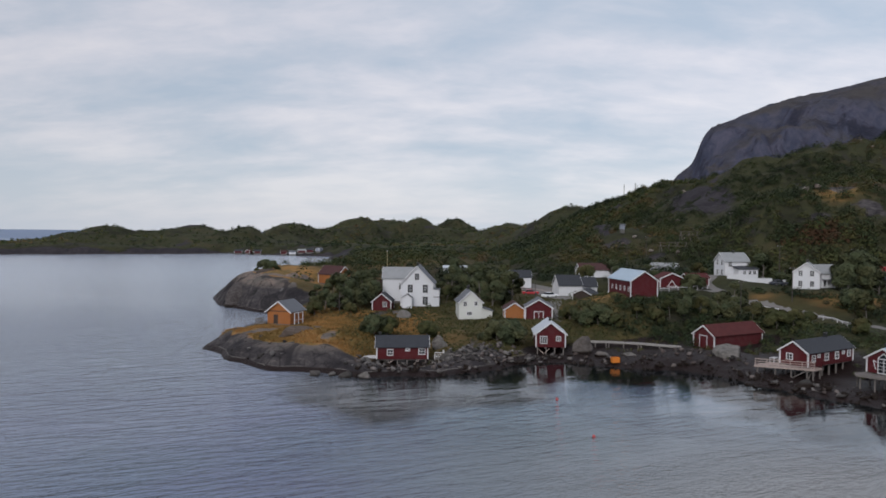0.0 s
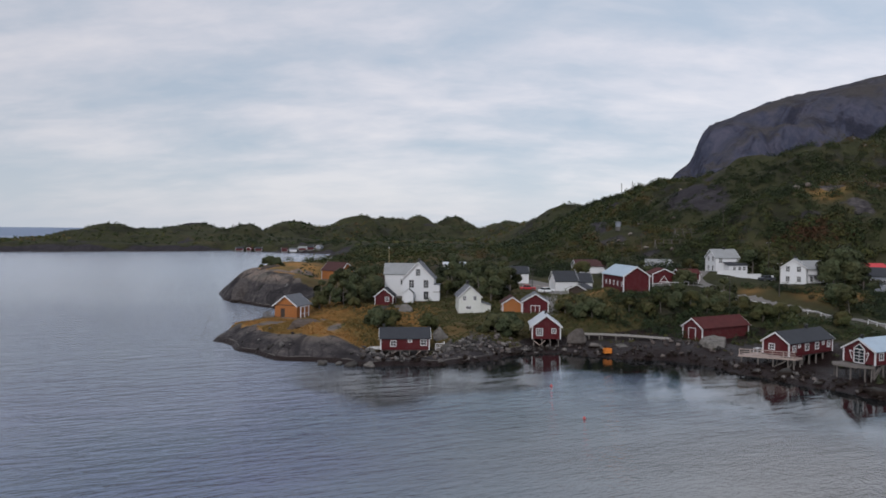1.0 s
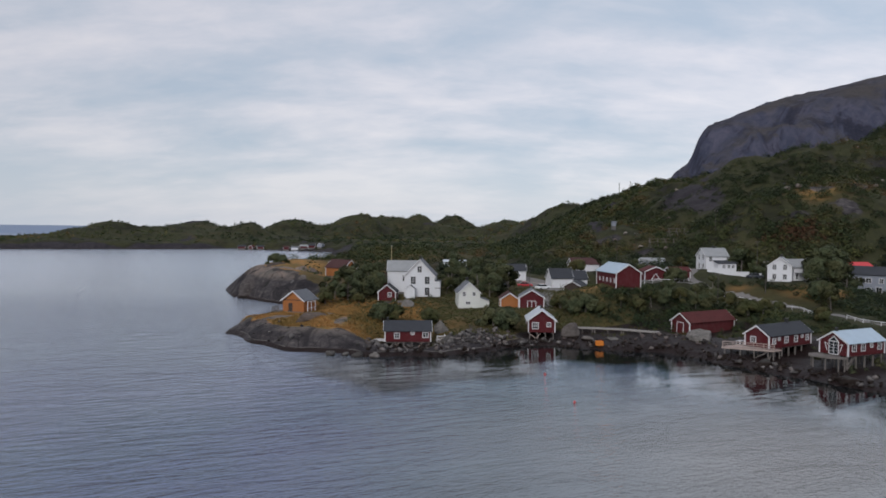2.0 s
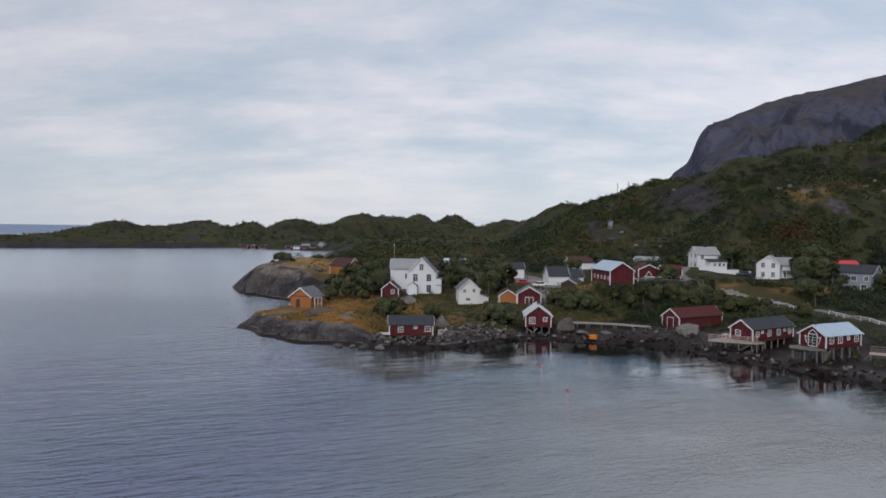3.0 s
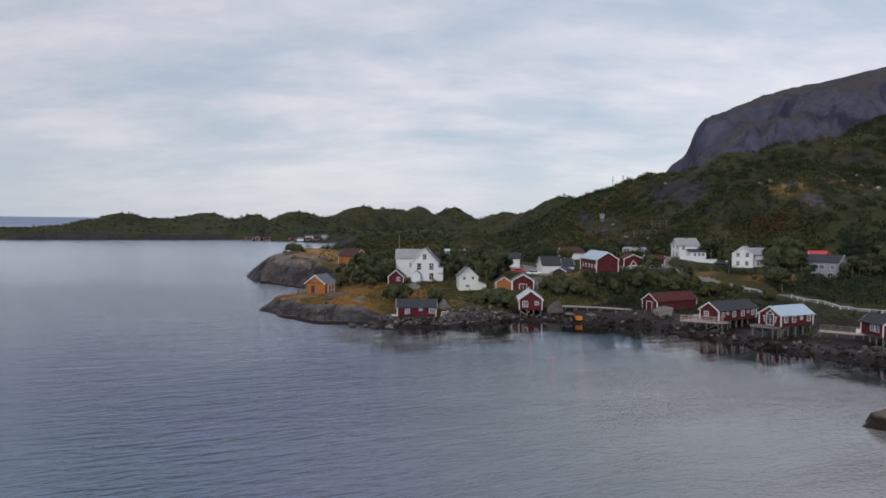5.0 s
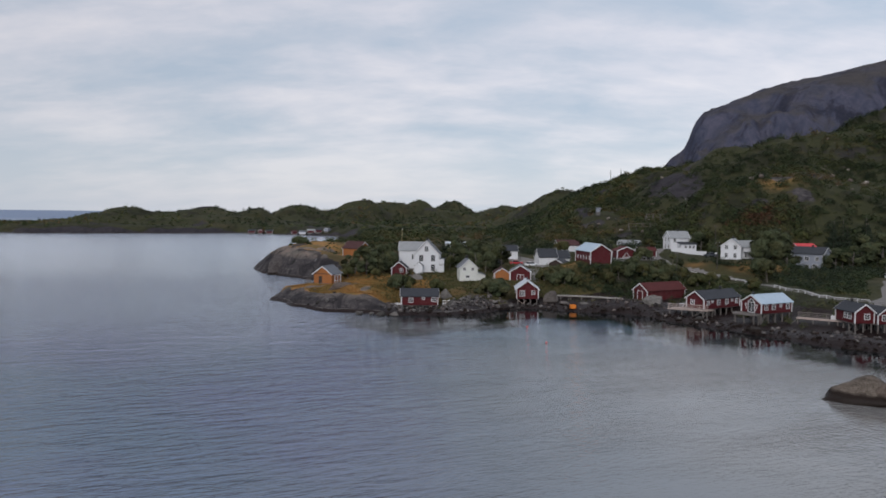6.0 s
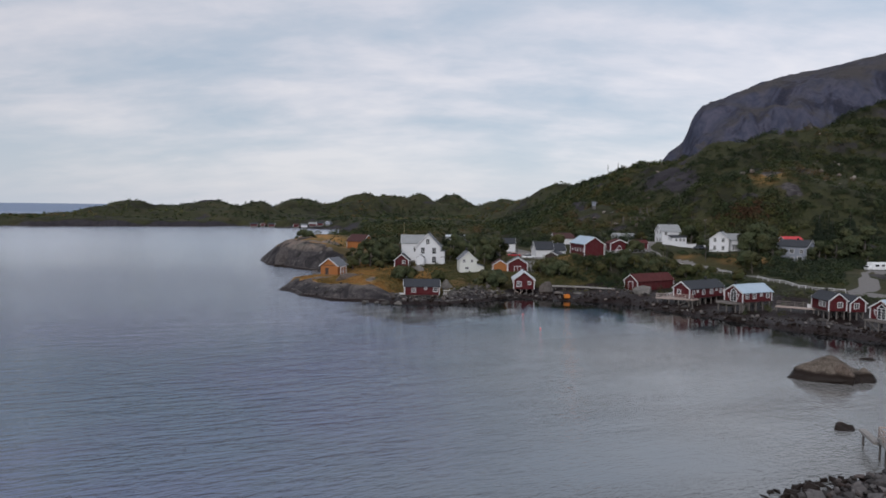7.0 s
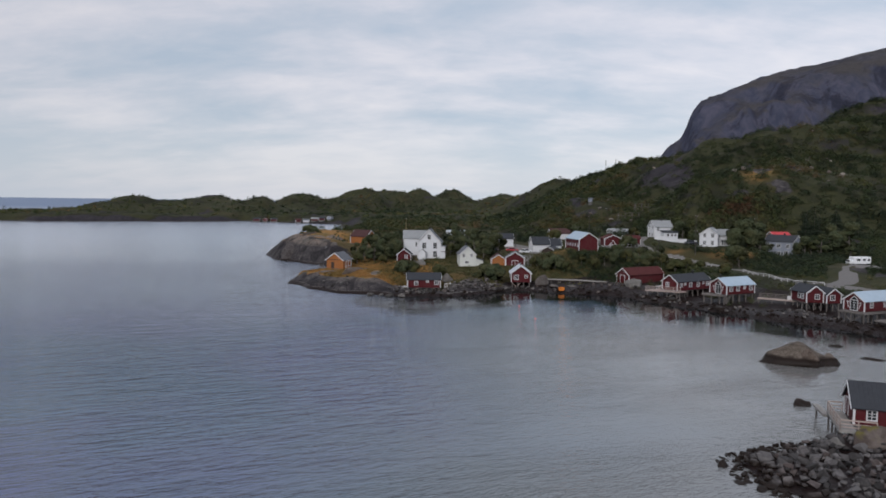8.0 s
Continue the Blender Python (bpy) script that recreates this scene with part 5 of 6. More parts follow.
b = house("house", "low grey house with pale sheet roof among the bushes", (63.8, 232.0, float(land(63.8, 232.0)) + 0.4), -28, 7.5, 4.6, 1.8, 1.0, GREYBLUE, ASHROOF, category="house", base=2.5, group="village houses")
for x in (-2.2, 0.0, 2.2):
    window(b, None, (x, -2.3, 1.0), 1.2, 0.7, (0, -1))
b = house("hut", "small white concrete hut on the hillside", (61.2, 281, 23.2), 10, 1.5, 1.5, 1.7, 0.2, GREYBLUE, GREYROOF, category="hut", base=1.5, trim=None)


# ---- rocks ----
rng = np.random.RandomState(11)


def stone_mesh(name, seed, points=20, flat=0.7, material=RUBBLE):
    """An angular broken stone about 1 m across."""
    r = random.Random(seed)
    bm = bmesh.new()
    for i in range(points):
        v = Vector((r.gauss(0, 1), r.gauss(0, 1), r.gauss(0, 1))).normalized()
        k = max(abs(v.x), abs(v.y), abs(v.z))
        v *= 0.5 * r.uniform(0.8, 1.0) * (0.45 + 0.55 / k) / 1.25
        bm.verts.new((v.x * r.uniform(0.9, 1.15), v.y * 0.9, v.z * flat))
    h = bmesh.ops.convex_hull(bm, input=bm.verts)
    bmesh.ops.delete(bm, geom=[g for g in h["geom_interior"] if isinstance(g, bmesh.types.BMVert)], context="VERTS")
    mesh = bpy.data.meshes.new(name)
    bm.to_mesh(mesh)
    bm.free()
    mesh.materials.append(material)
    return mesh


STONES = [stone_mesh("stone", 40 + i, 11 + i % 5, 0.65 + 0.06 * (i % 5)) for i in range(10)]
STONE_DATA = []
for mesh in STONES:
    co = np.empty(len(mesh.vertices) * 3)
    mesh.vertices.foreach_get("co", co)
    mesh.calc_loop_triangles()
    tri = np.empty(len(mesh.loop_triangles) * 3, int)
    mesh.loop_triangles.foreach_get("vertices", tri)
    STONE_DATA.append((co.reshape(-1, 3), tri.reshape(-1, 3)))


def soften(mesh, normals):
    """Leaves take the light as the rounded clump does that they belong to."""
    mesh.polygons.foreach_set("use_smooth", np.ones(len(mesh.polygons), bool))
    mesh.normals_split_custom_set_from_vertices(normals.tolist())


def raw_mesh(name, verts, faces, material, label, category, shade=False, normals=None):
    """One object of kind stuff out of vertex and face arrays."""
    k = faces.shape[1]
    mesh = bpy.data.meshes.new(name)
    mesh.vertices.add(len(verts))
    mesh.vertices.foreach_set("co", verts.ravel())
    mesh.loops.add(faces.size)
    mesh.loops.foreach_set("vertex_index", faces.ravel())
    mesh.polygons.add(len(faces))
    mesh.polygons.foreach_set("loop_start", np.arange(len(faces)) * k)
    if shade:
        mesh.polygons.foreach_set("use_smooth", np.ones(len(faces), bool))
    mesh.update(calc_edges=True)
    if normals is not None:
        soften(mesh, normals)
    mesh.materials.append(material)
    return tagged(new(name, mesh), label, category, kind="stuff")


def turned(r, tilt=0.5):
    return np.array(Euler((r.uniform(-tilt, tilt), r.uniform(-tilt, tilt), r.uniform(0, 6.3))).to_matrix())


def scatter_stones(name, spots, material, label, category="rocks"):
    vs, fs, n = [], [], 0
    for x, y, z, s, sz in spots:
        co, tri = STONE_DATA[rng.randint(len(STONE_DATA))]
        p = (co * (s, s * rng.uniform(0.7, 1.2), s * sz)) @ turned(rng).T + (x, y, z)
        vs.append(p), fs.append(tri + n)
        n += len(co)
    return raw_mesh(name, np.concatenate(vs), np.concatenate(fs), material, label, category)


# loose rocks along the whole inner shore
sx, sy = rng.uniform(-45, 95, 30000), rng.uniform(20, 160, 30000)
sd = coast_distance(sx, sy)
ok = (sd > -3.5) & (sd < 9) & ((sx > -17) | (rng.rand(30000) > 0.93)) & ((sd < 3) | (rng.rand(30000) > 0.5))
sx, sy = sx[ok], sy[ok]
sz = land(sx, sy)
ok = np.nonzero(sz > -0.9)[0][:3000]
size = 0.3 + 1.5 * rng.rand(len(ok)) ** 3
spots = [(sx[i], sy[i], sz[i] + s * 0.05, s, rng.uniform(0.7, 1.1)) for i, s in zip(ok, size)]
scatter_stones("shore_rocks", spots, DARKSHORE, "dark weed-grown rocks and pebbles along the shore")

ok = np.nonzero((sz > 0.15) & (sz < 2.6) & ((sx < 26) | (rng.rand(len(sx)) < 0.3)))[0]
ok = ok[-800:]
size = 0.3 + 1.3 * rng.rand(len(ok)) ** 2.6
scatter_stones("grey_rocks", [(sx[i], sy[i], sz[i] + s * 0.12, s, rng.uniform(0.8, 1.2)) for i, s in zip(ok, size)], SHOREROCK, "bare grey rocks above the weed line")


hs = np.random.RandomState(5)
gx, gy = hs.uniform(-3, 15, 150), hs.uniform(117, 127, 150)
ok = (coast_distance(gx, gy) > 1.5) & (coast_distance(gx, gy) < 8)
gx, gy = gx[ok], gy[ok]
scatter_stones("rock_heap", [(x, y, z + 0.2, 0.6 + 1.3 * k, 0.8) for x, y, z, k in zip(gx, gy, land(gx, gy), hs.rand(len(gx)) ** 2)], SHOREROCK, "heap of broken grey rocks below the grassy bank")


def boulder(x, y, z, sx, sy, sz, turn, seed, material, label, lift=0.0, category="boulder", group="shore boulders", name="boulder", detail=4, edge=0.22, pointed=0.33):
    """A worn boulder: a rounded block with flattened faces and cracks."""
    bm = bmesh.new()
    bmesh.ops.create_icosphere(bm, subdivisions=detail, radius=1.0)
    r = random.Random(seed)
    planes = [(Vector((r.gauss(0, 1), r.gauss(0, 1), r.gauss(0, 0.8))).normalized(), r.uniform(0.48, 0.8)) for _ in range(16)]
    off = Vector((seed * 3.7, seed * 1.3, 0))
    for v in bm.verts:
        p = v.co.copy()
        for n, d in planes:
            k = p.dot(n) - d
            if k > 0:
                p -= n * k * 0.85
        f = noise.fractal(p * 1.6 + off, 1.0, 2.1, 4) * edge
        v.co = p * (1 + f * 0.6)
        peak = 1.25 - 0.75 * pointed * math.hypot(v.co.x, v.co.y) if v.co.z > 0 else 1.0
        v.co = Vector((v.co.x * sx, v.co.y * sy, v.co.z * sz * peak))
    for f in bm.faces:
        f.smooth = True
    mesh = bpy.data.meshes.new(name)
    bm.to_mesh(mesh)
    bm.free()
    mesh.materials.append(material)
    ob = new(name, mesh)
    ob.matrix_basis = pose(x, y, z + lift, 0, 0, turn)
    return tagged(ob, label, category, group)


boulder(21.6, 131.0, 1.4, 2.5, 2.1, 2.2, 20, 3, PALEROCK, "large pale boulder beside the white-roofed boathouse")
boulder(44.2, 122.0, 1.5, 3.2, 2.6, 3.0, 30, 5, PALEROCK, "large grey-brown boulder before the long boathouse")
boulder(48.8, 104.8, 0.5, 2.0, 1.4, 1.1, 10, 6, PALEROCK, "pale rounded boulder below the terrace")
boulder(56.0, 93.0, 0.4, 2.2, 1.4, 1.1, -15, 8, PALEROCK, "pale sloping boulder on the weed-covered flat")
for x, y, z, sx, sy, sz, t, k in ((36.5, 125.0, 0.9, 3.0, 1.7, 0.6, 15, 71), (29.4, 126.4, 0.9, 2.2, 1.3, 0.8, -20, 72), (31.8, 123.2, 0.6, 1.7, 1.1, 0.6, 40, 73), (24.4, 127.2, 1.0, 1.6, 1.2, 0.9, 0, 74)):
    boulder(x, y, z, sx, sy, sz, t, k, PALEROCK, "flat pale slab on the shore below the boardwalk")
boulder(66.8, 113.5, 1.4, 2.2, 1.6, 1.2, 40, 9, PALEROCK, "brown boulder between two cabins")
boulder(70.5, 88.5, 0.6, 2.4, 1.3, 0.8, 12, 10, PALEROCK, "flat pale boulder on the shore")
boulder(-28.0, 127.5, 4.2, 5.0, 3.0, 1.4, 5, 53, TANROCK, "flat pinkish tan slab on the rocky point")
for x, y, z, sx, sy, sz, t, k in ((-63, 209, 2.6, 6.5, 5.0, 5.2, 20, 54), (-55.5, 203.5, 2.4, 5.0, 4.2, 5.4, -10, 55), (-48.5, 199.5, 1.8, 5.0, 4.0, 4.6, 15, 56)):
    boulder(x, y, z, sx, sy, sz, t, k, SLAB, "great rounded grey slab of the headland", group="headland slabs")
for x, y, z, sx, sy, sz, t, k in ((-57, 217, 7.6, 6.0, 4.0, 2.6, 10, 57), (-48.5, 212, 6.8, 5.0, 3.4, 2.4, -15, 58), (-63, 219, 7.2, 4.0, 3.0, 2.2, 30, 59)):
    boulder(x, y, z, sx, sy, sz, t, k, TANROCK, "tan lichen-grown slab on top of the headland", group="headland slabs")
boulder(-2.0, 120.5, 0.6, 2.2, 1.8, 1.5, 5, 12, PALEROCK, "grey boulder beside the small boathouse")
boulder(-3.6, 126.5, 1.9, 1.8, 1.6, 1.8, 45, 13, PALEROCK, "pale pointed boulder behind the small boathouse")
boulder(-17.0, 118.0, 0.6, 1.5, 1.2, 0.9, 15, 14, PALEROCK, "grey boulder at the foot of the point")
boulder(-19.5, 115.0, 0.3, 1.2, 1.0, 0.7, 60, 15, PALEROCK, "pale boulder at the foot of the point")
for x, y, z, r, t, k in ((-22.2, 110.8, 0.2, 1.1, 10, 16), (-19.6, 111.0, 0.2, 0.8, 50, 61), (-17.2, 110.2, 0.2, 1.3, 5, 62), (-14.4, 109.9, 0.2, 1.2, -20, 63), (-15.3, 117.2, 1.0, 1.3, 35, 64)):
    boulder(x, y, z, r, r * 0.75, r * 0.6, t, k, BLEACHED, "flat pale boulder close to the waterline")
boulder(4.0, 121.0, 0.4, 2.6, 1.5, 1.0, 20, 17, ROCK, "dark sloping shore boulder")
boulder(-13.2, 160.5, 3.5, 2.4, 1.4, 1.1, -10, 18, PALEROCK, "pale bare rock before the red shed", lift=0.1)
boulder(37.9, 0.9, 1.5, 2.8, 1.6, 2.3, 10, 20, MOSSY, "large brown boulder with yellow-green moss beneath the boathouse")
boulder(42.5, -0.4, 1.8, 2.2, 1.6, 1.5, 50, 21, PALEROCK, "large brown boulder beside the boathouse")
boulder(34.6, 2.2, 0.9, 1.4, 1.1, 1.0, 80, 22, PALEROCK, "grey boulder under the deck")
# pale stones that show through the scrub on the hill
hs = np.random.RandomState(77)
px, py = hs.uniform(60, 300, 900), hs.uniform(235, 470, 900)
ok = (fractal(px + 500, py, 55, 3) + 0.5 * hs.rand(900) > 0.42) & (px < 0.62 * (py + 60))
px, py = px[ok][:110], py[ok][:110]
scatter_stones("hill_stones", [(x, y, z + 1.0, 1.2 + 3.2 * k, 0.7) for x, y, z, k in zip(px, py, land(px, py), hs.rand(len(px)) ** 2)], HILLSTONE, "pale bare stones among the scrub of the hillside")
# the islet and skerries in the bay
for x, y, z, sx, sy, sz, t, k, pk in ((49.6, 42.6, -0.7, 6.0, 4.6, 5.0, 8, 31, 1.05), (49.9, 40.2, -0.5, 2.3, 1.5, 2.4, -25, 66, 0.8), (53.6, 42.0, -0.5, 2.6, 2.0, 2.3, 60, 67, 0.8), (46.9, 42.0, -0.5, 2.3, 1.6, 1.9, 15, 65, 0.8)):
    boulder(x, y, z, sx, sy, sz, t, k, ISLE, "brown angular block of the rocky islet, weed-dark at the waterline", name="islet", category="rock", group="skerries", edge=0.26, pointed=pk)
boulder(39.4, 19.4, -0.3, 2.0, 0.9, 0.85, -14, 32, RUBBLE, "low dark skerry close to the terrace", name="skerry", category="rock", group="skerries", edge=0.3)
boulder(62.4, 56.0, -0.3, 2.4, 1.2, 0.6, 10, 33, ROCK, "flat weed-dark skerry in the bay", name="skerry", category="rock", group="skerries", edge=0.3)
boulder(62.5, 45.6, -0.35, 3.6, 1.6, 0.75, -8, 34, ROCK, "long flat weed-dark skerry", name="skerry", category="rock", group="skerries", edge=0.3)
boulder(28.8, 3.6, -0.2, 1.3, 0.5, 0.45, -25, 35, RUBBLE, "low pale skerry beside the breakwater", name="skerry", category="rock", group="skerries", edge=0.3)

boulder(-12.4, 156.6, 3.2, 2.0, 1.3, 1.7, 6, 41, PALEROCK, "rounded pale rock in the grass below the white house", lift=0.2)
# the breakwater: a heap of quarried stones
mound = empty("breakwater", Matrix.Translation((0, 0, 0)), "heap of grey and brown quarried stones as breakwater", "breakwater", kind="structure")
hx, hy = rng.uniform(21, 60, 9000), rng.uniform(-34, 6, 9000)
hd = coast_distance(hx, hy)
ok = (hd > -1.2) & (hd < 15) & (hy < 5.2) & ((hx < 37) | (hy < 1.0))
hx, hy = hx[ok], hy[ok]
hz = land(hx, hy)
heap, cells = [], {}
for x, y, z in zip(hx, hy, hz):
    s = 0.55 + 1.0 * rng.rand() ** 2
    key = (int(x // 2), int(y // 2))
    near = [q for i in (-1, 0, 1) for j in (-1, 0, 1) for q in cells.get((key[0] + i, key[1] + j), ())]
    if all((x - q[0]) ** 2 + (y - q[1]) ** 2 > (0.33 * (s + q[3])) ** 2 for q in near):
        q = (x, y, max(z, -0.25) + rng.uniform(0.0, 0.35), s)
        heap.append(q)
        cells.setdefault(key, []).append(q)
heap.sort(key=lambda k: (k[0] - 28) ** 2 + (k[1] + 4) ** 2)
far_heap = [(x, y, z, s * 1.35, 0.9) for x, y, z, s in heap[300:]]
if far_heap:
    ob = scatter_stones("stones", far_heap, HEAPROCK, "quarried stones of the breakwater", "")
    ob.parent = mound

# ---- leaves ----
def leaf_quads(centres, sizes, rs, away, three=False):
    """Small bent leaf clumps: one leaf at each centre, facing more or less away from the twig and up."""
    n = len(centres)
    c = away / np.maximum(np.linalg.norm(away, axis=1, keepdims=True), 1e-6) * 0.8 + np.array((0, 0, 0.35)) + 0.25 * rs.normal(size=(n, 3))
    c /= np.linalg.norm(c, axis=1, keepdims=True)
    face = away / np.maximum(np.linalg.norm(away, axis=1, keepdims=True), 1e-6) + np.array((0, 0, 0.45)) + 0.55 * rs.normal(size=(n, 3))
    face /= np.linalg.norm(face, axis=1, keepdims=True)
    a = np.cross(c, rs.normal(size=(n, 3)))
    a /= np.linalg.norm(a, axis=1, keepdims=True)
    b = np.cross(c, a)
    s = sizes[:, None]
    k = rs.uniform(0.6, 1.0, (n, 4, 1))
    bend = rs.uniform(-0.4, 0.1, (n, 1)) * s
    p = np.stack([centres - a * s * k[:, 0], centres - b * s * k[:, 1] + c * bend, centres + a * s * k[:, 2], centres + b * s * k[:, 3] + c * bend], 1)
    if three:
        p = np.stack([centres - a * s * k[:, 0] * 1.2, centres + (a * 0.6 - b * 1.1) * s * k[:, 1] + c * bend, centres + (a * 0.6 + b * 1.1) * s * k[:, 2]], 1)
    m = p.shape[1]
    return p.reshape(-1, 3), np.arange(m * n).reshape(-1, m), np.repeat(face, m, axis=0)


def ball_points(n, rs):
    v = rs.normal(size=(n, 3))
    v /= np.linalg.norm(v, axis=1, keepdims=True)
    return v * (rs.uniform(0.25, 1.0, (n, 1)) ** 0.45)


def tree(name, seed, height, spread, label, leaf, bushy=False):
    """A birch or willow: tapered bent trunk, limbs, and a crown of leaf clumps about the limbs."""
    rs = np.random.RandomState(seed)
    ob = empty(name, Matrix.Translation((0, 0, 0)), label, "bush" if bushy else "tree", "village trees")
    bm = bmesh.new()
    tips = []

    def limb(p, q, r0, r1):
        p, q = Vector(p), Vector(q)
        d = q - p
        m = Matrix.Translation((p + q) / 2) @ d.to_track_quat("Z", "Y").to_matrix().to_4x4()
        bmesh.ops.create_cone(bm, segments=6, radius1=r0, radius2=r1, depth=d.length, cap_ends=True, matrix=m)

    stems = 3 if bushy else 1
    for s in range(stems):
        lean = rs.uniform(-0.12, 0.12, 2) * height + (rs.uniform(-0.25, 0.25, 2) * spread if bushy else 0)
        mid = (lean[0] * 0.4, lean[1] * 0.4, height * 0.4)
        top = (lean[0], lean[1], height * 0.86)
        r = 0.022 * height
        limb((0, 0, -0.3), mid, r, r * 0.7)
        limb(mid, top, r * 0.7, r * 0.2)
        tips.append(top)
        for i in range(8 if not bushy else 5):
            t = rs.uniform(0.05 if bushy else 0.1, 0.8)
            a = rs.uniform(0, 6.28)
            base = np.array(mid) + (np.array(top) - mid) * max(0, (t - 0.4) / 0.6) if t > 0.4 else np.array(mid) * (t / 0.4)
            out = spread * rs.uniform(0.45, 0.85) * (1.15 - t * 0.6)
            tip = base + (math.cos(a) * out, math.sin(a) * out, height * rs.uniform(0.08, 0.22))
            limb(base, tip, r * 0.4, r * 0.12)
            tips.append(tuple(tip))
    part("trunk", bm, BARK, ob)
    cs, ss, ways = [], [], []
    for tx, ty, tz in tips:
        rad = spread * rs.uniform(0.30, 0.47)
        pts = ball_points(420, rs) * (rad, rad, rad * rs.uniform(0.7, 1.1))
        ways.append(pts + (tx * 0.4, ty * 0.4, 0.2))
        cs.append(pts + (tx, ty, tz))
        ss.append(rs.uniform(0.14, 0.27, 420) * (0.6 + 0.12 * spread))
    cs = np.concatenate(cs)
    cs[:, 2] = np.maximum(cs[:, 2], 0.15)
    v, f, nn = leaf_quads(cs, np.concatenate(ss), rs, np.concatenate(ways), True)
    mesh = bpy.data.meshes.new("crown")
    mesh.from_pydata(v.tolist(), [], f.tolist())
    soften(mesh, nn)
    mesh.materials.append(leaf)
    cr = new("crown", mesh)
    cr.parent = ob
    return ob


KINDS = [tree("birch_tree", 1, 6.0, 2.4, "dark green birch tree among the village houses", LEAF), tree("birch_tree", 2, 6.5, 2.1, "slim dark green birch tree behind the houses", LEAF),
         tree("birch_tree", 3, 5.5, 2.8, "broad dense green birch tree", LEAF), tree("willow_bush", 4, 3.2, 2.0, "low green willow bush on the slope", LEAF_PALE, True),
         tree("willow_bush", 5, 3.0, 2.2, "dark green spreading shrub on the rocks", LEAF, True), tree("birch_tree", 6, 6.2, 2.6, "olive-green birch tree on the slope", LEAF_PALE)]


def spruce(seed, height):
    """A dark narrow spruce: straight trunk and tiers of drooping needle clumps."""
    rs = np.random.RandomState(seed)
    ob = empty("spruce_tree", Matrix.Translation((0, 0, 0)), "tall dark green spruce at the edge of the woods", "tree", "village trees")
    bm = bmesh.new()
    bmesh.ops.create_cone(bm, segments=7, radius1=0.02 * height, radius2=0.02, depth=height, cap_ends=True, matrix=Matrix.Translation((0, 0, height / 2 - 0.3)))
    part("trunk", bm, BARK, ob)
    n = 3600
    k = 1 - np.sqrt(rs.rand(n))
    tier = np.floor(k * 11) / 11
    reach = 0.24 * height * (1.02 - tier) * rs.uniform(0.15, 1.0, n) ** 0.6 * (1 + 0.25 * np.sin(rs.rand() * 6 + tier * 40))
    a = rs.uniform(0, 6.28, n)
    z = (0.06 + 0.92 * tier) * height - 0.22 * reach + rs.normal(0, 0.16, n)
    pts = np.stack([np.cos(a) * reach, np.sin(a) * reach, np.maximum(z, 0.2)], -1)
    v, f, nn = leaf_quads(pts, rs.uniform(0.12, 0.26, n), rs, pts * (1, 1, 0) + (0, 0, 0.3), True)
    mesh = bpy.data.meshes.new("crown")
    mesh.from_pydata(v.tolist(), [], f.tolist())
    soften(mesh, nn)
    mesh.materials.append(NEEDLES)
    cr = new("crown", mesh)
    cr.parent = ob
    return ob


KINDS.append(spruce(9, 11.0))
used = set()


def plant(kind, x, y, h):
    src = KINDS[kind]
    full = (6.0, 6.5, 5.5, 3.2, 3.0, 6.2, 11.0)[kind]
    s = h / full
    m = Matrix.Translation((x, y, float(land(x, y)) - 0.1)) @ Matrix.Rotation(rng.uniform(0, 6.28), 4, "Z") @ Matrix.Diagonal((s * rng.uniform(0.95, 1.2), s * rng.uniform(0.95, 1.2), s, 1))
    if kind in used:
        return copy_thing(src, m)
    used.add(kind)
    src.matrix_basis = m
    return src


# trees: left of the white house, round the cream house, along the slope, by the upper houses
for kind, x, y, h in [(1, -30.6, 165, 6.4), (0, -27.1, 163.4, 6.2), (2, -25.6, 170, 6.8), (0, -25.4, 182, 7.0), (5, -31.4, 179, 6.4), (2, -23.6, 178, 6.6), (1, -28.6, 185, 7.2), (3, -32.0, 160, 3.0),
                      (0, -34.0, 172, 5.0), (3, -24.0, 160.5, 2.6), (2, -28.0, 174, 6.0)]:
    plant(kind, x, y, h)
for kind, x, y, h in [(0, -3.4, 187, 6.4), (2, -2.3, 201, 6.4), (2, 3.2, 189, 6.4), (2, 7.4, 170.5, 6.8), (5, 10.6, 172, 6.6), (0, 4.8, 178, 7.2), (1, 8.0, 184, 7.0), (4, -15.4, 130.0, 3.4), (3, -13.2, 131.5, 3.4),
                      (3, -5.9, 130.8, 3.2), (4, 6.6, 131.6, 3.0), (2, 12.5, 178, 5.6), (5, -3.5, 179, 4.6), (4, 8.4, 132.6, 3.4), (4, -60.0, 224, 2.6), (4, -57.5, 223, 2.2), (3, -63.0, 226, 1.6)]:
    plant(kind, x, y, h)
for kind, x, y, h in [(2, 24.1, 146.5, 4.0), (3, 22.4, 151, 3.2), (4, 27.1, 144.6, 3.4), (3, 30.0, 142.6, 2.8), (5, 34.4, 144, 3.2), (3, 38.2, 144, 3.2), (5, 41.4, 146, 3.8), (2, 45.0, 148, 4.4), (5, 48.6, 150, 4.4), (2, 52.4, 150.6, 4.6),
                      (3, 55.0, 152, 4.0), (5, 57.8, 147, 4.4), (0, 60.5, 163.5, 6.0), (3, 60.2, 141, 3.6), (3, 65.0, 156, 2.2), (5, 63.0, 140.5, 4.0), (3, 69.4, 148, 2.4), (5, 80.4, 147, 4.6), (3, 70.4, 130.5, 3.0), (4, 82, 155, 3.4)]:
    plant(kind, x, y, h)
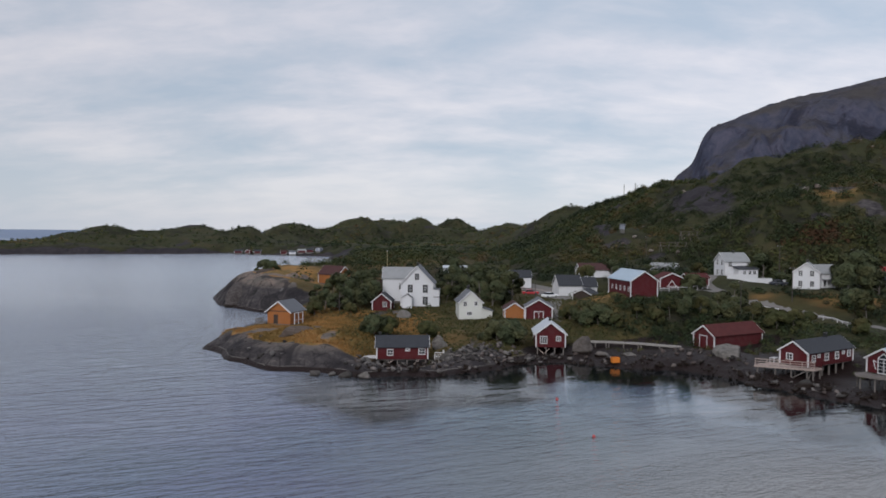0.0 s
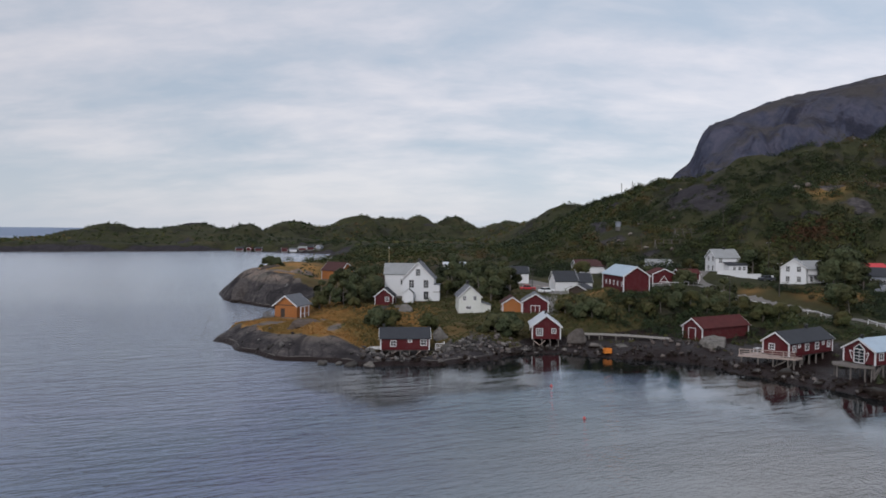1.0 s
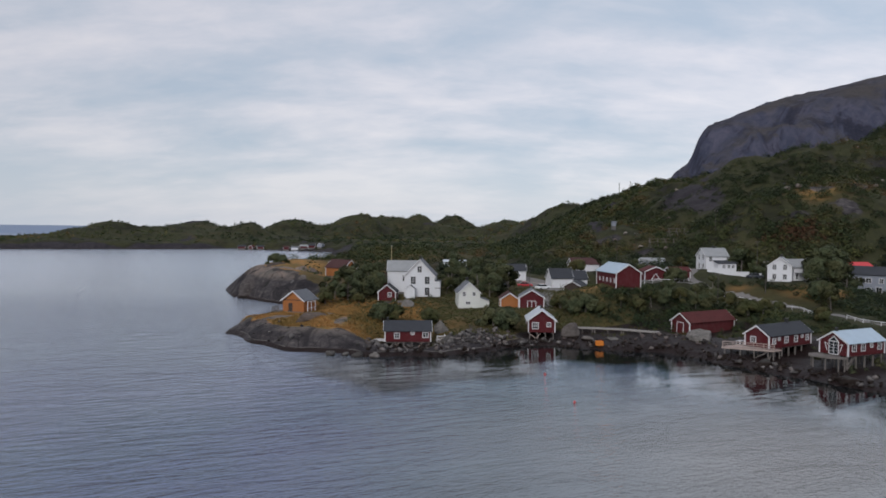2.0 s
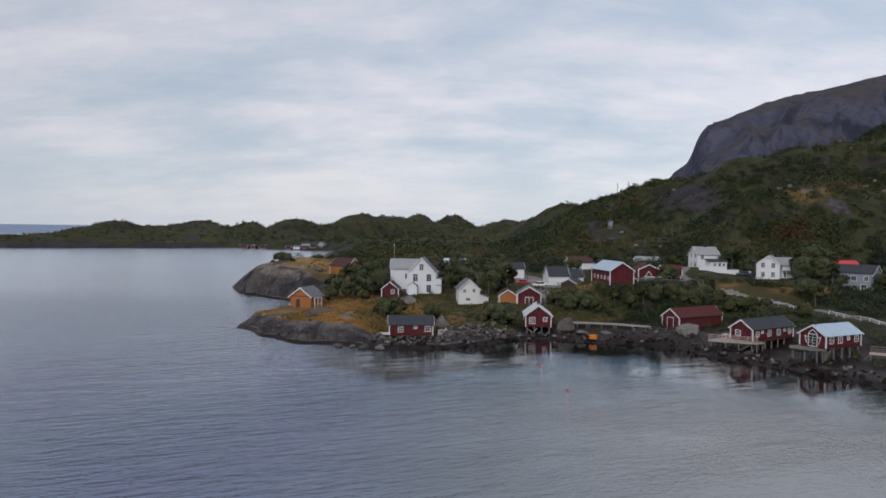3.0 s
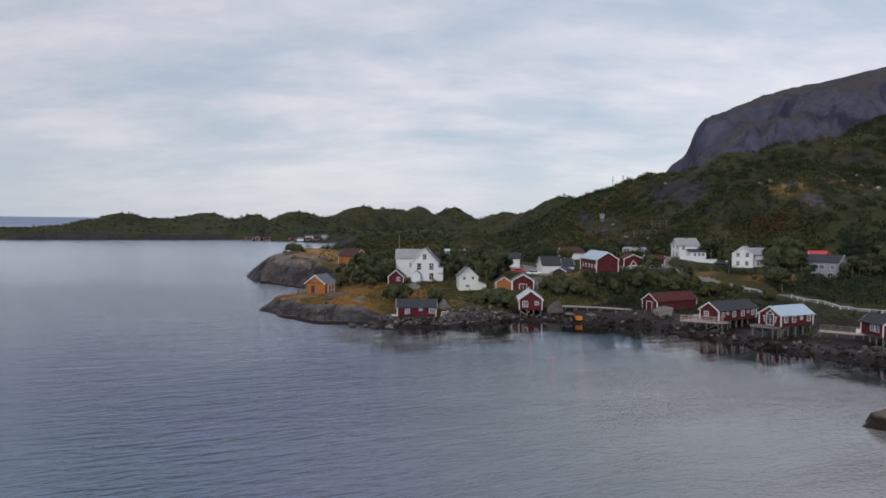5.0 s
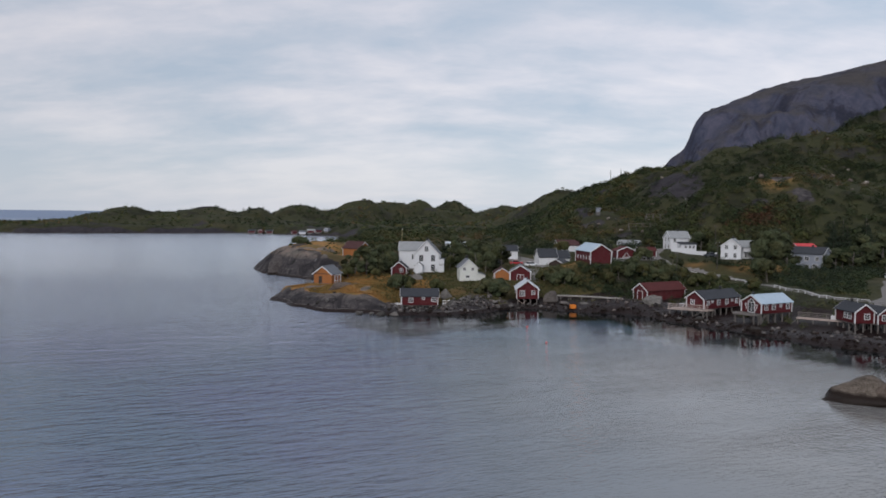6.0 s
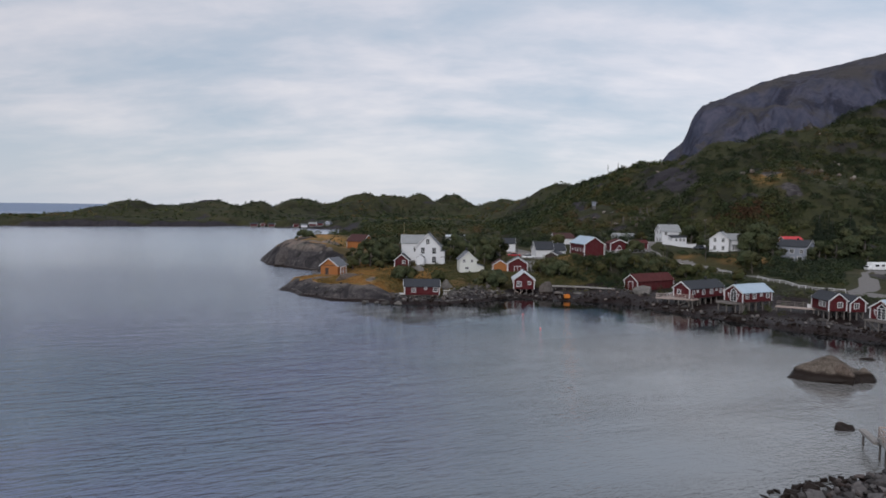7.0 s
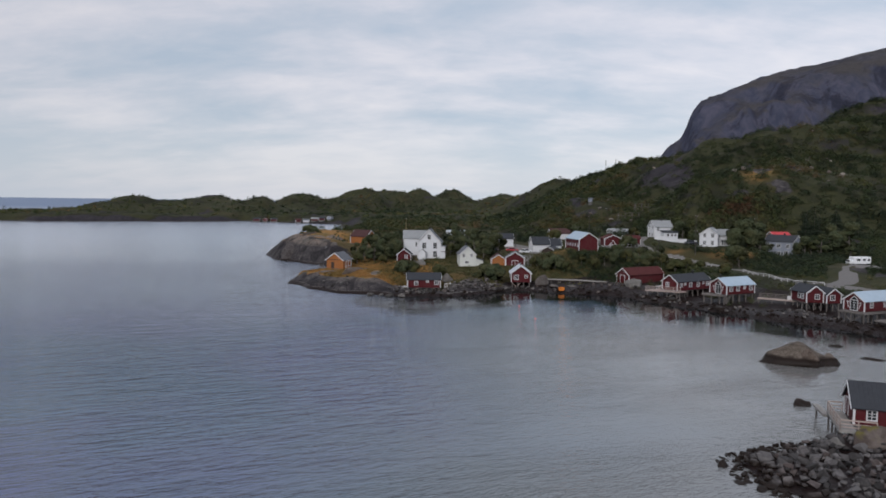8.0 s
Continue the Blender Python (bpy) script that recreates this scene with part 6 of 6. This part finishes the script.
for kind, x, y, h in [(2, 75.2, 184.6, 5.2), (2, 88.5, 169.8, 7.0), (2, 92.0, 171.6, 8.0), (0, 95.5, 170, 7.0), (2, 99.5, 186, 8.0), (5, 58.4, 180.6, 4.8), (4, 54.2, 172.5, 3.0), (0, 80.7, 185, 5.0), (5, 34.6, 203, 6.5), (0, 116.0, 172.5, 6.8), (2, 120.5, 176, 7.5),
                      (5, 112.0, 170.4, 4.6), (1, 123.0, 168, 6.0), (2, 109.6, 169.6, 5.2), (2, 128.0, 178, 7.5), (2, 41.5, 204, 5.0), (0, 48.0, 188, 5.0)]:
    plant(kind, x, y, h)

for x, y, h in ((121.0, 194, 10.0), (125.5, 197, 12.0), (129.0, 201, 11.0), (133.5, 198, 12.5), (127.0, 206, 12.0), (137.5, 204, 10.5), (141.0, 197, 11.5)):
    plant(6, x, y, h)

# ---- scrub on the hills: one mass of leaf clumps ----
HOUSES = [(o.location.x, o.location.y) for o in scene.objects if o.parent is None and o.name.split(".")[0] in ("house", "shed", "barn", "cabin", "boathouse", "hut", "deck", "terrace", "boardwalk", "gangway")]

HOUSES += [(101.5, 170.5), (104.5, 168.5), (80.5, 168), (86, 169), (68, 181), (73, 180)]


def clear_of(x, y, r):
    keep = np.ones(len(x), bool)
    for hx, hy in HOUSES:
        keep &= (x - hx) ** 2 + (y - hy) ** 2 > r * r
    return keep


def scrub(name, count, xr, yr, size, leaves, leaf_size, seed, material, label, mask, reach=9.0):
    rs = np.random.RandomState(seed)
    x, y = rs.uniform(*xr, count), rs.uniform(*yr, count)
    keep = (x < 0.63 * (y + 70)) & (x > -0.63 * (y + 70)) & clear_of(x, y, reach) & (coast_distance(x, y) > 5) & (near_line(x, y, ROAD, 4.2) < 0.1) & (path_zone(x, y) < 0.15)
    x, y = x[keep], y[keep]
    keep = rs.rand(len(x)) < mask(x, y)
    x, y = x[keep], y[keep]
    z = land(x, y)
    n = len(x)
    s = (size[0] + (size[1] - size[0]) * rs.rand(n) ** 1.6) * (1 + 0.5 * fractal(x, y, 40, 2))
    tone = np.clip(0.47 + 0.75 * fractal(x + 500, y, 55, 3) + 0.35 * fractal(x, y + 300, 13, 2) + 0.5 * (rs.rand(n) - 0.5) - 0.10 * (s / size[1] - 0.5), 0, 1)
    pts = ball_points(n * leaves, rs).reshape(n, leaves, 3) * np.stack([s, s, s * rs.uniform(0.8, 1.45, n)], -1)[:, None, :]
    pts[:, :, 2] = np.abs(pts[:, :, 2]) * 1.1 - 0.1 * s[:, None]
    away = pts.reshape(-1, 3).copy()
    pts += np.stack([x, y, z], -1)[:, None, :]
    ls = (rs.uniform(0.7, 1.3, (n, leaves)) * leaf_size * s[:, None]).ravel()
    v, f, nn = leaf_quads(pts.reshape(-1, 3), ls, rs, away, True)
    ob = raw_mesh(name, v, f, material, label, "bushes", normals=nn)
    ob.data.attributes.new("tone", "FLOAT", "POINT").data.foreach_set("value", np.repeat(tone, leaves * f.shape[1]).astype(np.float32))
    return ob


def slope_mask(x, y):
    """Woods on the slopes, with clearings of heath and bare rock."""
    return np.clip(0.9 + 0.7 * np.exp(-((x - 135) / 45) ** 2 - ((y - 215) / 20) ** 2) - 0.9 * bare_zone(x, y) - 0.8 * dry_zone(x, y) + 1.5 * fractal(x, y, 34, 3), 0.06, 1)


def village_mask(x, y):
    return np.clip(0.6 - 0.8 * dry_zone(x, y) - 0.5 * bare_zone(x, y) + 1.3 * fractal(x + 50, y, 22, 3), 0, 1) * smooth(-45, -15, x) * (1 - 0.75 * field_zone(x, y) * smooth(160, 150, y)) * (1 + 1.5 * np.exp(-((x - 74) / 12) ** 2 - ((y - 116) / 12) ** 2)) * (1 - 0.9 * near_line(x + 1.5, y + 3, ROAD, 5.0) * smooth(30, 50, x))


def thicket_mask(x, y):
    brow = near_line(x + 2, y + 5, ROAD, 4.8) * smooth(128, 140, y)
    return np.clip(0.52 + 0.5 * smooth(58, 66, x) - 0.9 * dry_zone(x, y) - 0.9 * bare_zone(x, y) + 1.3 * fractal(x + 90, y + 30, 16, 3), 0, 1) * smooth(20, 34, x) * (1 - brow)


HOUSES += [(65, 178), (70, 176), (76, 177)]
scrub("hillside_woods", 11500, (20, 330), (196, 480), (0.8, 3.6), 130, 0.115, 21, SCRUB, "dark green birch scrub covering the hillside", slope_mask)
scrub("valley_woods", 5400, (-75, 140), (205, 480), (0.8, 3.4), 95, 0.13, 22, SCRUB, "dark green woods behind the village", slope_mask)
scrub("far_woods", 13000, (-420, 240), (480, 1000), (1.0, 2.6), 26, 0.30, 23, HAZED_SCRUB, "dark scrub on the distant knolls", lambda x, y: np.clip(slope_mask(x, y) * smooth(2, 25, coast_distance(x, y)), 0, 1))
scrub("ridge_woods", 5200, (40, 330), (470, 660), (1.2, 3.4), 44, 0.2, 28, SCRUB, "dark birch scrub along the ridge", lambda x, y: np.clip(slope_mask(x, y) + 0.2, 0, 1))
scrub("slope_thicket", 7500, (20, 150), (122, 205), (0.5, 1.6), 95, 0.135, 26, THICKET, "soft green thicket on the slopes between houses", thicket_mask, 6.0)
scrub("village_bushes", 4200, (-30, 150), (118, 205), (0.35, 1.1), 60, 0.18, 24, LEAF_PALE, "green bushes and weeds on the village slopes", village_mask, 5.0)
scrub("rust_heather", 1100, (88, 150), (212, 248), (1.2, 2.4), 40, 0.24, 25, RUSTLEAF, "rust-red autumn shrubs on the slope", lambda x, y: np.exp(-((x - 111) / 6) ** 2 - ((y - 230) / 3.5) ** 2) * 1.6)
scrub("cabin_bushes", 420, (60, 100), (98, 128), (0.4, 1.15), 70, 0.16, 27, LEAF, "dark bushes on the bank behind the red cabins", lambda x, y: 0.7 + 0 * x, 3.6)


def tufts(name, count, xr, yr, height, seed, material, label, mask):
    """Grass: single bent blades in tufts."""
    rs = np.random.RandomState(seed)
    x, y = rs.uniform(*xr, count), rs.uniform(*yr, count)
    keep = (rs.rand(count) < mask(x, y)) & (coast_distance(x, y) > 3.0) & clear_of(x, y, 3.2)
    x, y = x[keep], y[keep]
    z = land(x, y)
    keep = z > 1.2
    x, y, z = x[keep], y[keep], z[keep]
    n, k = len(x), 5
    a = rs.uniform(0, 6.28, (n, k))
    w = rs.uniform(0.05, 0.12, (n, k))
    h = rs.uniform(0.5, 1.0, (n, k)) * height
    base = np.stack([x, y, z - 0.05], -1)[:, None, :] + np.stack([rs.normal(0, 0.12, (n, k)), rs.normal(0, 0.12, (n, k)), np.zeros((n, k))], -1)
    side = np.stack([-np.sin(a), np.cos(a), 0 * a], -1) * w[..., None]
    tip = base + np.stack([np.cos(a) * h * 0.6, np.sin(a) * h * 0.6, h], -1)
    v = np.stack([base - side, base + side, tip], 2).reshape(-1, 3)
    return raw_mesh(name, v, np.arange(len(v)).reshape(-1, 3), material, label, "grass")


tufts("dry_grass", 26000, (-50, -5), (112, 175), 0.38, 31, TUSSOCK, "golden dry grass on the rocky point", lambda x, y: dry_zone(x, y) * smooth(0.5, 0.2, bare_zone(x, y)))
tufts("meadow_grass", 22000, (-22, 70), (122, 175), 0.4, 32, LEAF_PALE, "green meadow grass between the houses", lambda x, y: field_zone(x, y) * (1 - bare_zone(x, y)) * 0.8)

# ---- poles, fences, vehicles and far huts ----
def pole(x, y, h, lamp=False, arms=1):
    ob = empty("utility_pole", Matrix.Translation((x, y, float(land(x, y)) - 0.2)), "grey timber utility pole with crossarm", "pole", "utility poles")
    bm = bmesh.new()
    bmesh.ops.create_cone(bm, segments=8, radius1=0.1, radius2=0.06, depth=h, cap_ends=True, matrix=Matrix.Translation((0, 0, h / 2)))
    part("shaft", bm, DARKWOOD, ob)
    for i in range(arms):
        part("crossarm", box(bmesh.new(), (0, 0.1, h - 0.4 - 0.5 * i), (1.3, 0.1, 0.12)), DARKWOOD, ob)
        for s in (-0.5, 0.5):
            part("insulator", box(bmesh.new(), (s, 0.1, h - 0.28 - 0.5 * i), (0.07, 0.07, 0.14)), TRIM, ob)


for x, y, h in ((60.5, 160, 7.5), (72.8, 163, 8), (81.5, 190, 9), (18.8, 185, 6.5), (108, 205, 9), (64, 255, 9), (90, 248, 8), (53, 236, 8)):
    pole(x, y, h)
mast = empty("flagpole", Matrix.Translation((-18.6, 185.5, 5.0)), "pale yellow flagpole behind the white house", "flagpole")
bm = bmesh.new()
bmesh.ops.create_cone(bm, segments=8, radius1=0.09, radius2=0.05, depth=11.8, cap_ends=True, matrix=Matrix.Translation((0, 0, 5.9)))
part("shaft", bm, plain("yellowed_paint", (0.55, 0.45, 0.25), 0.6), mast)
bm = bmesh.new()
bmesh.ops.create_uvsphere(bm, u_segments=8, v_segments=6, radius=0.14, matrix=Matrix.Translation((0, 0, 11.85)))
part("knob", bm, TRIM, mast)
for x, y in ((132, 600), (140, 596)):
    z = float(land(x, y))
    an = empty("radio_mast", Matrix.Translation((x, y, z - 0.5)), "thin grey radio mast on the ridge", "mast", "radio masts")
    part("shaft", beam(bmesh.new(), (0, 0, 0), (0, 0, 11), 0.35), WOOD, an)
    for k in (7.5, 9.5):
        part("crossarm", box(bmesh.new(), (0, 0, k), (1.6, 0.2, 0.2)), WOOD, an)


def fence(pts, label, height=0.8, step=2.0, mat=TRIM):
    """A roadside rail: posts and two boards that follow the ground."""
    ob = empty("fence", Matrix.Translation((0, 0, 0)), label, "fence", "white fences")
    for (ax, ay), (bx, by) in zip(pts, pts[1:]):
        n = max(1, round(math.hypot(bx - ax, by - ay) / step))
        last = None
        for i in range(n + 1):
            x, y = ax + (bx - ax) * i / n, ay + (by - ay) * i / n
            z = float(land(x, y))
            part("post", beam(bmesh.new(), (x, y, z - 0.3), (x, y, z + height), 0.09), mat, ob)
            if last:
                for k in (0.9,):
                    part("board", beam(bmesh.new(), (last[0], last[1], last[2] + height * k), (x, y, z + height * k), 0.04, 0.11), mat, ob)
            last = (x, y, z)


fence([(60.6, 166.4), (65, 163.2), (68.6, 160)], "white roadside fence on the slope")
fence([(71.6, 154), (74.6, 149), (75, 142)], "white roadside fence beside the bushes on the slope")
fence([(75.4, 131), (76.6, 124.5), (80.6, 113), (86, 109)], "white roadside fence above the cabins")


def garden_wall(pts, h):
    """A low whitewashed wall with a coping, stepped with the ground."""
    ob = empty("garden_wall", Matrix.Translation((0, 0, 0)), "low whitewashed garden wall beside the white house", "wall")
    for (ax, ay), (bx, by) in zip(pts, pts[1:]):
        z = float(land((ax + bx) / 2, (ay + by) / 2))
        turn = math.atan2(by - ay, bx - ax)
        long = math.hypot(bx - ax, by - ay)
        part("wall_panel", box(bmesh.new(), ((ax + bx) / 2, (ay + by) / 2, z + h / 2 - 0.5), (long, 0.22, h + 1.0), turn), WHITE, ob)
        part("coping", box(bmesh.new(), ((ax + bx) / 2, (ay + by) / 2, z + h + 0.04), (long - 0.01, 0.32, 0.08), turn), TRIM, ob)


garden_wall([(64.5, 179.6), (68, 178.9), (71.5, 178.6), (75, 178.8), (78.4, 179.4)], 1.1)
fence([(43.5, 169), (52, 170), (58, 174)], "white fence beside the red barn", 0.9)

fence([(14, 201), (19.5, 200.5), (25.5, 199)], "pale timber fence along the village square", 1.0, 2.4, PALEWOOD)


def car(x, y, turn, paint, label):
    z = float(land(x, y))
    ob = empty("car", Matrix.Translation((x, y, z + 0.02)) @ Matrix.Rotation(radians(turn), 4, "Z"), label, "car", "parked cars")
    bm = box(bmesh.new(), (0, 0, 0.58), (4.2, 1.75, 0.62), bevel=0.14)
    part("body", bm, paint, ob)
    bm = box(bmesh.new(), (-0.25, 0, 1.12), (2.3, 1.5, 0.52))
    for v in bm.verts:
        if v.co.z > 1.2:
            v.co.x = -0.25 + (v.co.x + 0.25) * 0.72
            v.co.y *= 0.86
    part("windows", bm, GLASS, ob)
    part("roof", box(bmesh.new(), (-0.25, 0, 1.4), (1.62, 1.26, 0.06), bevel=0.02), paint, ob)
    for sx in (-1.3, 1.3):
        for sy in (-0.8, 0.8):
            bm = bmesh.new()
            bmesh.ops.create_cone(bm, segments=14, radius1=0.32, radius2=0.32, depth=0.22, cap_ends=True, matrix=Matrix.Translation((sx, sy, 0.32)) @ Matrix.Rotation(math.pi / 2, 4, "X"))
            w = part("wheel", bm, BLACK, ob)
            bm = bmesh.new()
            bmesh.ops.create_cone(bm, segments=10, radius1=0.19, radius2=0.19, depth=0.24, cap_ends=True, matrix=Matrix.Translation((sx, sy, 0.32)) @ Matrix.Rotation(math.pi / 2, 4, "X"))
            part("rim", bm, WOOD, w)


PAINT_WHITE = plain("white_car_paint", (0.75, 0.76, 0.78), 0.3, spread=0.05, bump=0.0)
PAINT_RED = plain("red_car_paint", (0.45, 0.03, 0.04), 0.3, spread=0.05, bump=0.0)
PAINT_DARK = plain("dark_car_paint", (0.04, 0.045, 0.06), 0.3, spread=0.05, bump=0.0)
car(22.0, 181.5, 30, PAINT_WHITE, "white parked car beside the lane")
car(18.2, 192, 5, PAINT_RED, "red parked car on the village square")
car(13.0, 188.5, 80, PAINT_DARK, "dark parked car on the village square")
car(-2.5, 190.0, 84, PAINT_WHITE, "white parked car beside the trees")
car(86.4, 181.0, 10, PAINT_WHITE, "white parked car before the white house")
car(76.0, 177.5, 15, PAINT_DARK, "dark parked car before the white house")

cv = empty("motorhome", Matrix.Translation((114.5, 146.5, float(land(114.5, 146.5)))) @ Matrix.Rotation(radians(8), 4, "Z"), "white motorhome parked on the gravel", "motorhome")
bm = box(bmesh.new(), (0, 0, 1.55), (5.6, 2.2, 2.1), bevel=0.2)
part("body", bm, PAINT_WHITE, cv)
bm = box(bmesh.new(), (-3.1, 0, 1.1), (1.5, 2.0, 1.2), bevel=0.25)
part("cab", bm, PAINT_WHITE, cv)
for x, w in ((-1.2, 1.1), (0.6, 0.8), (2.0, 0.7)):
    part("window", box(bmesh.new(), (x, -1.1, 1.75), (w, 0.06, 0.55), bevel=0.02), GLASS, cv)
part("windscreen", box(bmesh.new(), (-3.55, 0, 1.45), (0.7, 1.7, 0.42)), GLASS, cv)
for sx in (-2.6, 1.6):
    for sy in (-0.95, 0.95):
        bm = bmesh.new()
        bmesh.ops.create_cone(bm, segments=14, radius1=0.36, radius2=0.36, depth=0.24, cap_ends=True, matrix=Matrix.Translation((sx, sy, 0.36)) @ Matrix.Rotation(math.pi / 2, 4, "X"))
        part("wheel", bm, BLACK, cv)

lp = empty("lamp_post", Matrix.Translation((26.0, 147.0, float(land(26.0, 147.0)))), "short grey post with a white globe lamp on the grass", "lamp")
part("shaft", beam(bmesh.new(), (0, 0, -0.2), (0, 0, 1.9), 0.09), WOOD, lp)
bm = bmesh.new()
bmesh.ops.create_uvsphere(bm, u_segments=14, v_segments=9, radius=0.26, matrix=Matrix.Translation((0, 0, 2.1)))
part("globe", bm, TRIM, lp)

# fish drying racks on the slope
for x, y, t in ((74, 258, 4), (82, 262, 8)):
    z = float(land(x, y))
    rk = empty("drying_rack", pose(x, y, z, 0, 0, t), "grey timber fish drying rack on the slope", "rack", "drying racks")
    for i in range(4):
        for s in (-1, 1):
            part("leg", beam(bmesh.new(), (-4.5 + 3 * i, s * 1.3, -0.4), (-4.5 + 3 * i, -s * 0.12, 2.9), 0.14), WOOD, rk)
    for s, k in ((0, 2.75), (-0.6, 1.6), (0.6, 1.6)):
        part("pole", beam(bmesh.new(), (-5.2, s, k), (5.2, s, k), 0.11), WOOD, rk)

# fishing huts across the bay
for x, y, t, L, w, r in ((-189, 624, 10, 8, RED, SLATE), (-180, 623, 80, 6, RED_DULL, RUSTROOF), (-172, 622, 5, 7, RED_DULL, SLATE), (-147, 611, 12, 6, RED, BROWNROOF), (-139, 608, 8, 7, WHITE, GREYROOF), (-131, 607, 5, 8, RED_DULL, ASHROOF),
                         (-124, 604, 15, 7, RED, SLATE), (-116, 603, 70, 6, GREYBLUE, GREYROOF)):
    house("hut", "distant fishing hut across the bay", (x, y, max(1.2, float(land(x, y)))), t, L * 0.8, 4, 1.7, 1.2, w, r, category="hut", group="far huts", base=1.5)

# stones of the breakwater that can be told apart
for i, (x, y, z, s) in enumerate(heap[:300]):
    ob = new("stone", STONES[i % len(STONES)])
    ob.parent = mound
    ob.matrix_basis = Matrix.Translation((x, y, z)) @ Euler((rng.uniform(-0.6, 0.6), rng.uniform(-0.6, 0.6), rng.uniform(0, 6.3))).to_matrix().to_4x4() @ Matrix.Diagonal((s * rng.uniform(1.2, 1.7), s * rng.uniform(1.05, 1.45), s * rng.uniform(1.0, 1.5), 1))
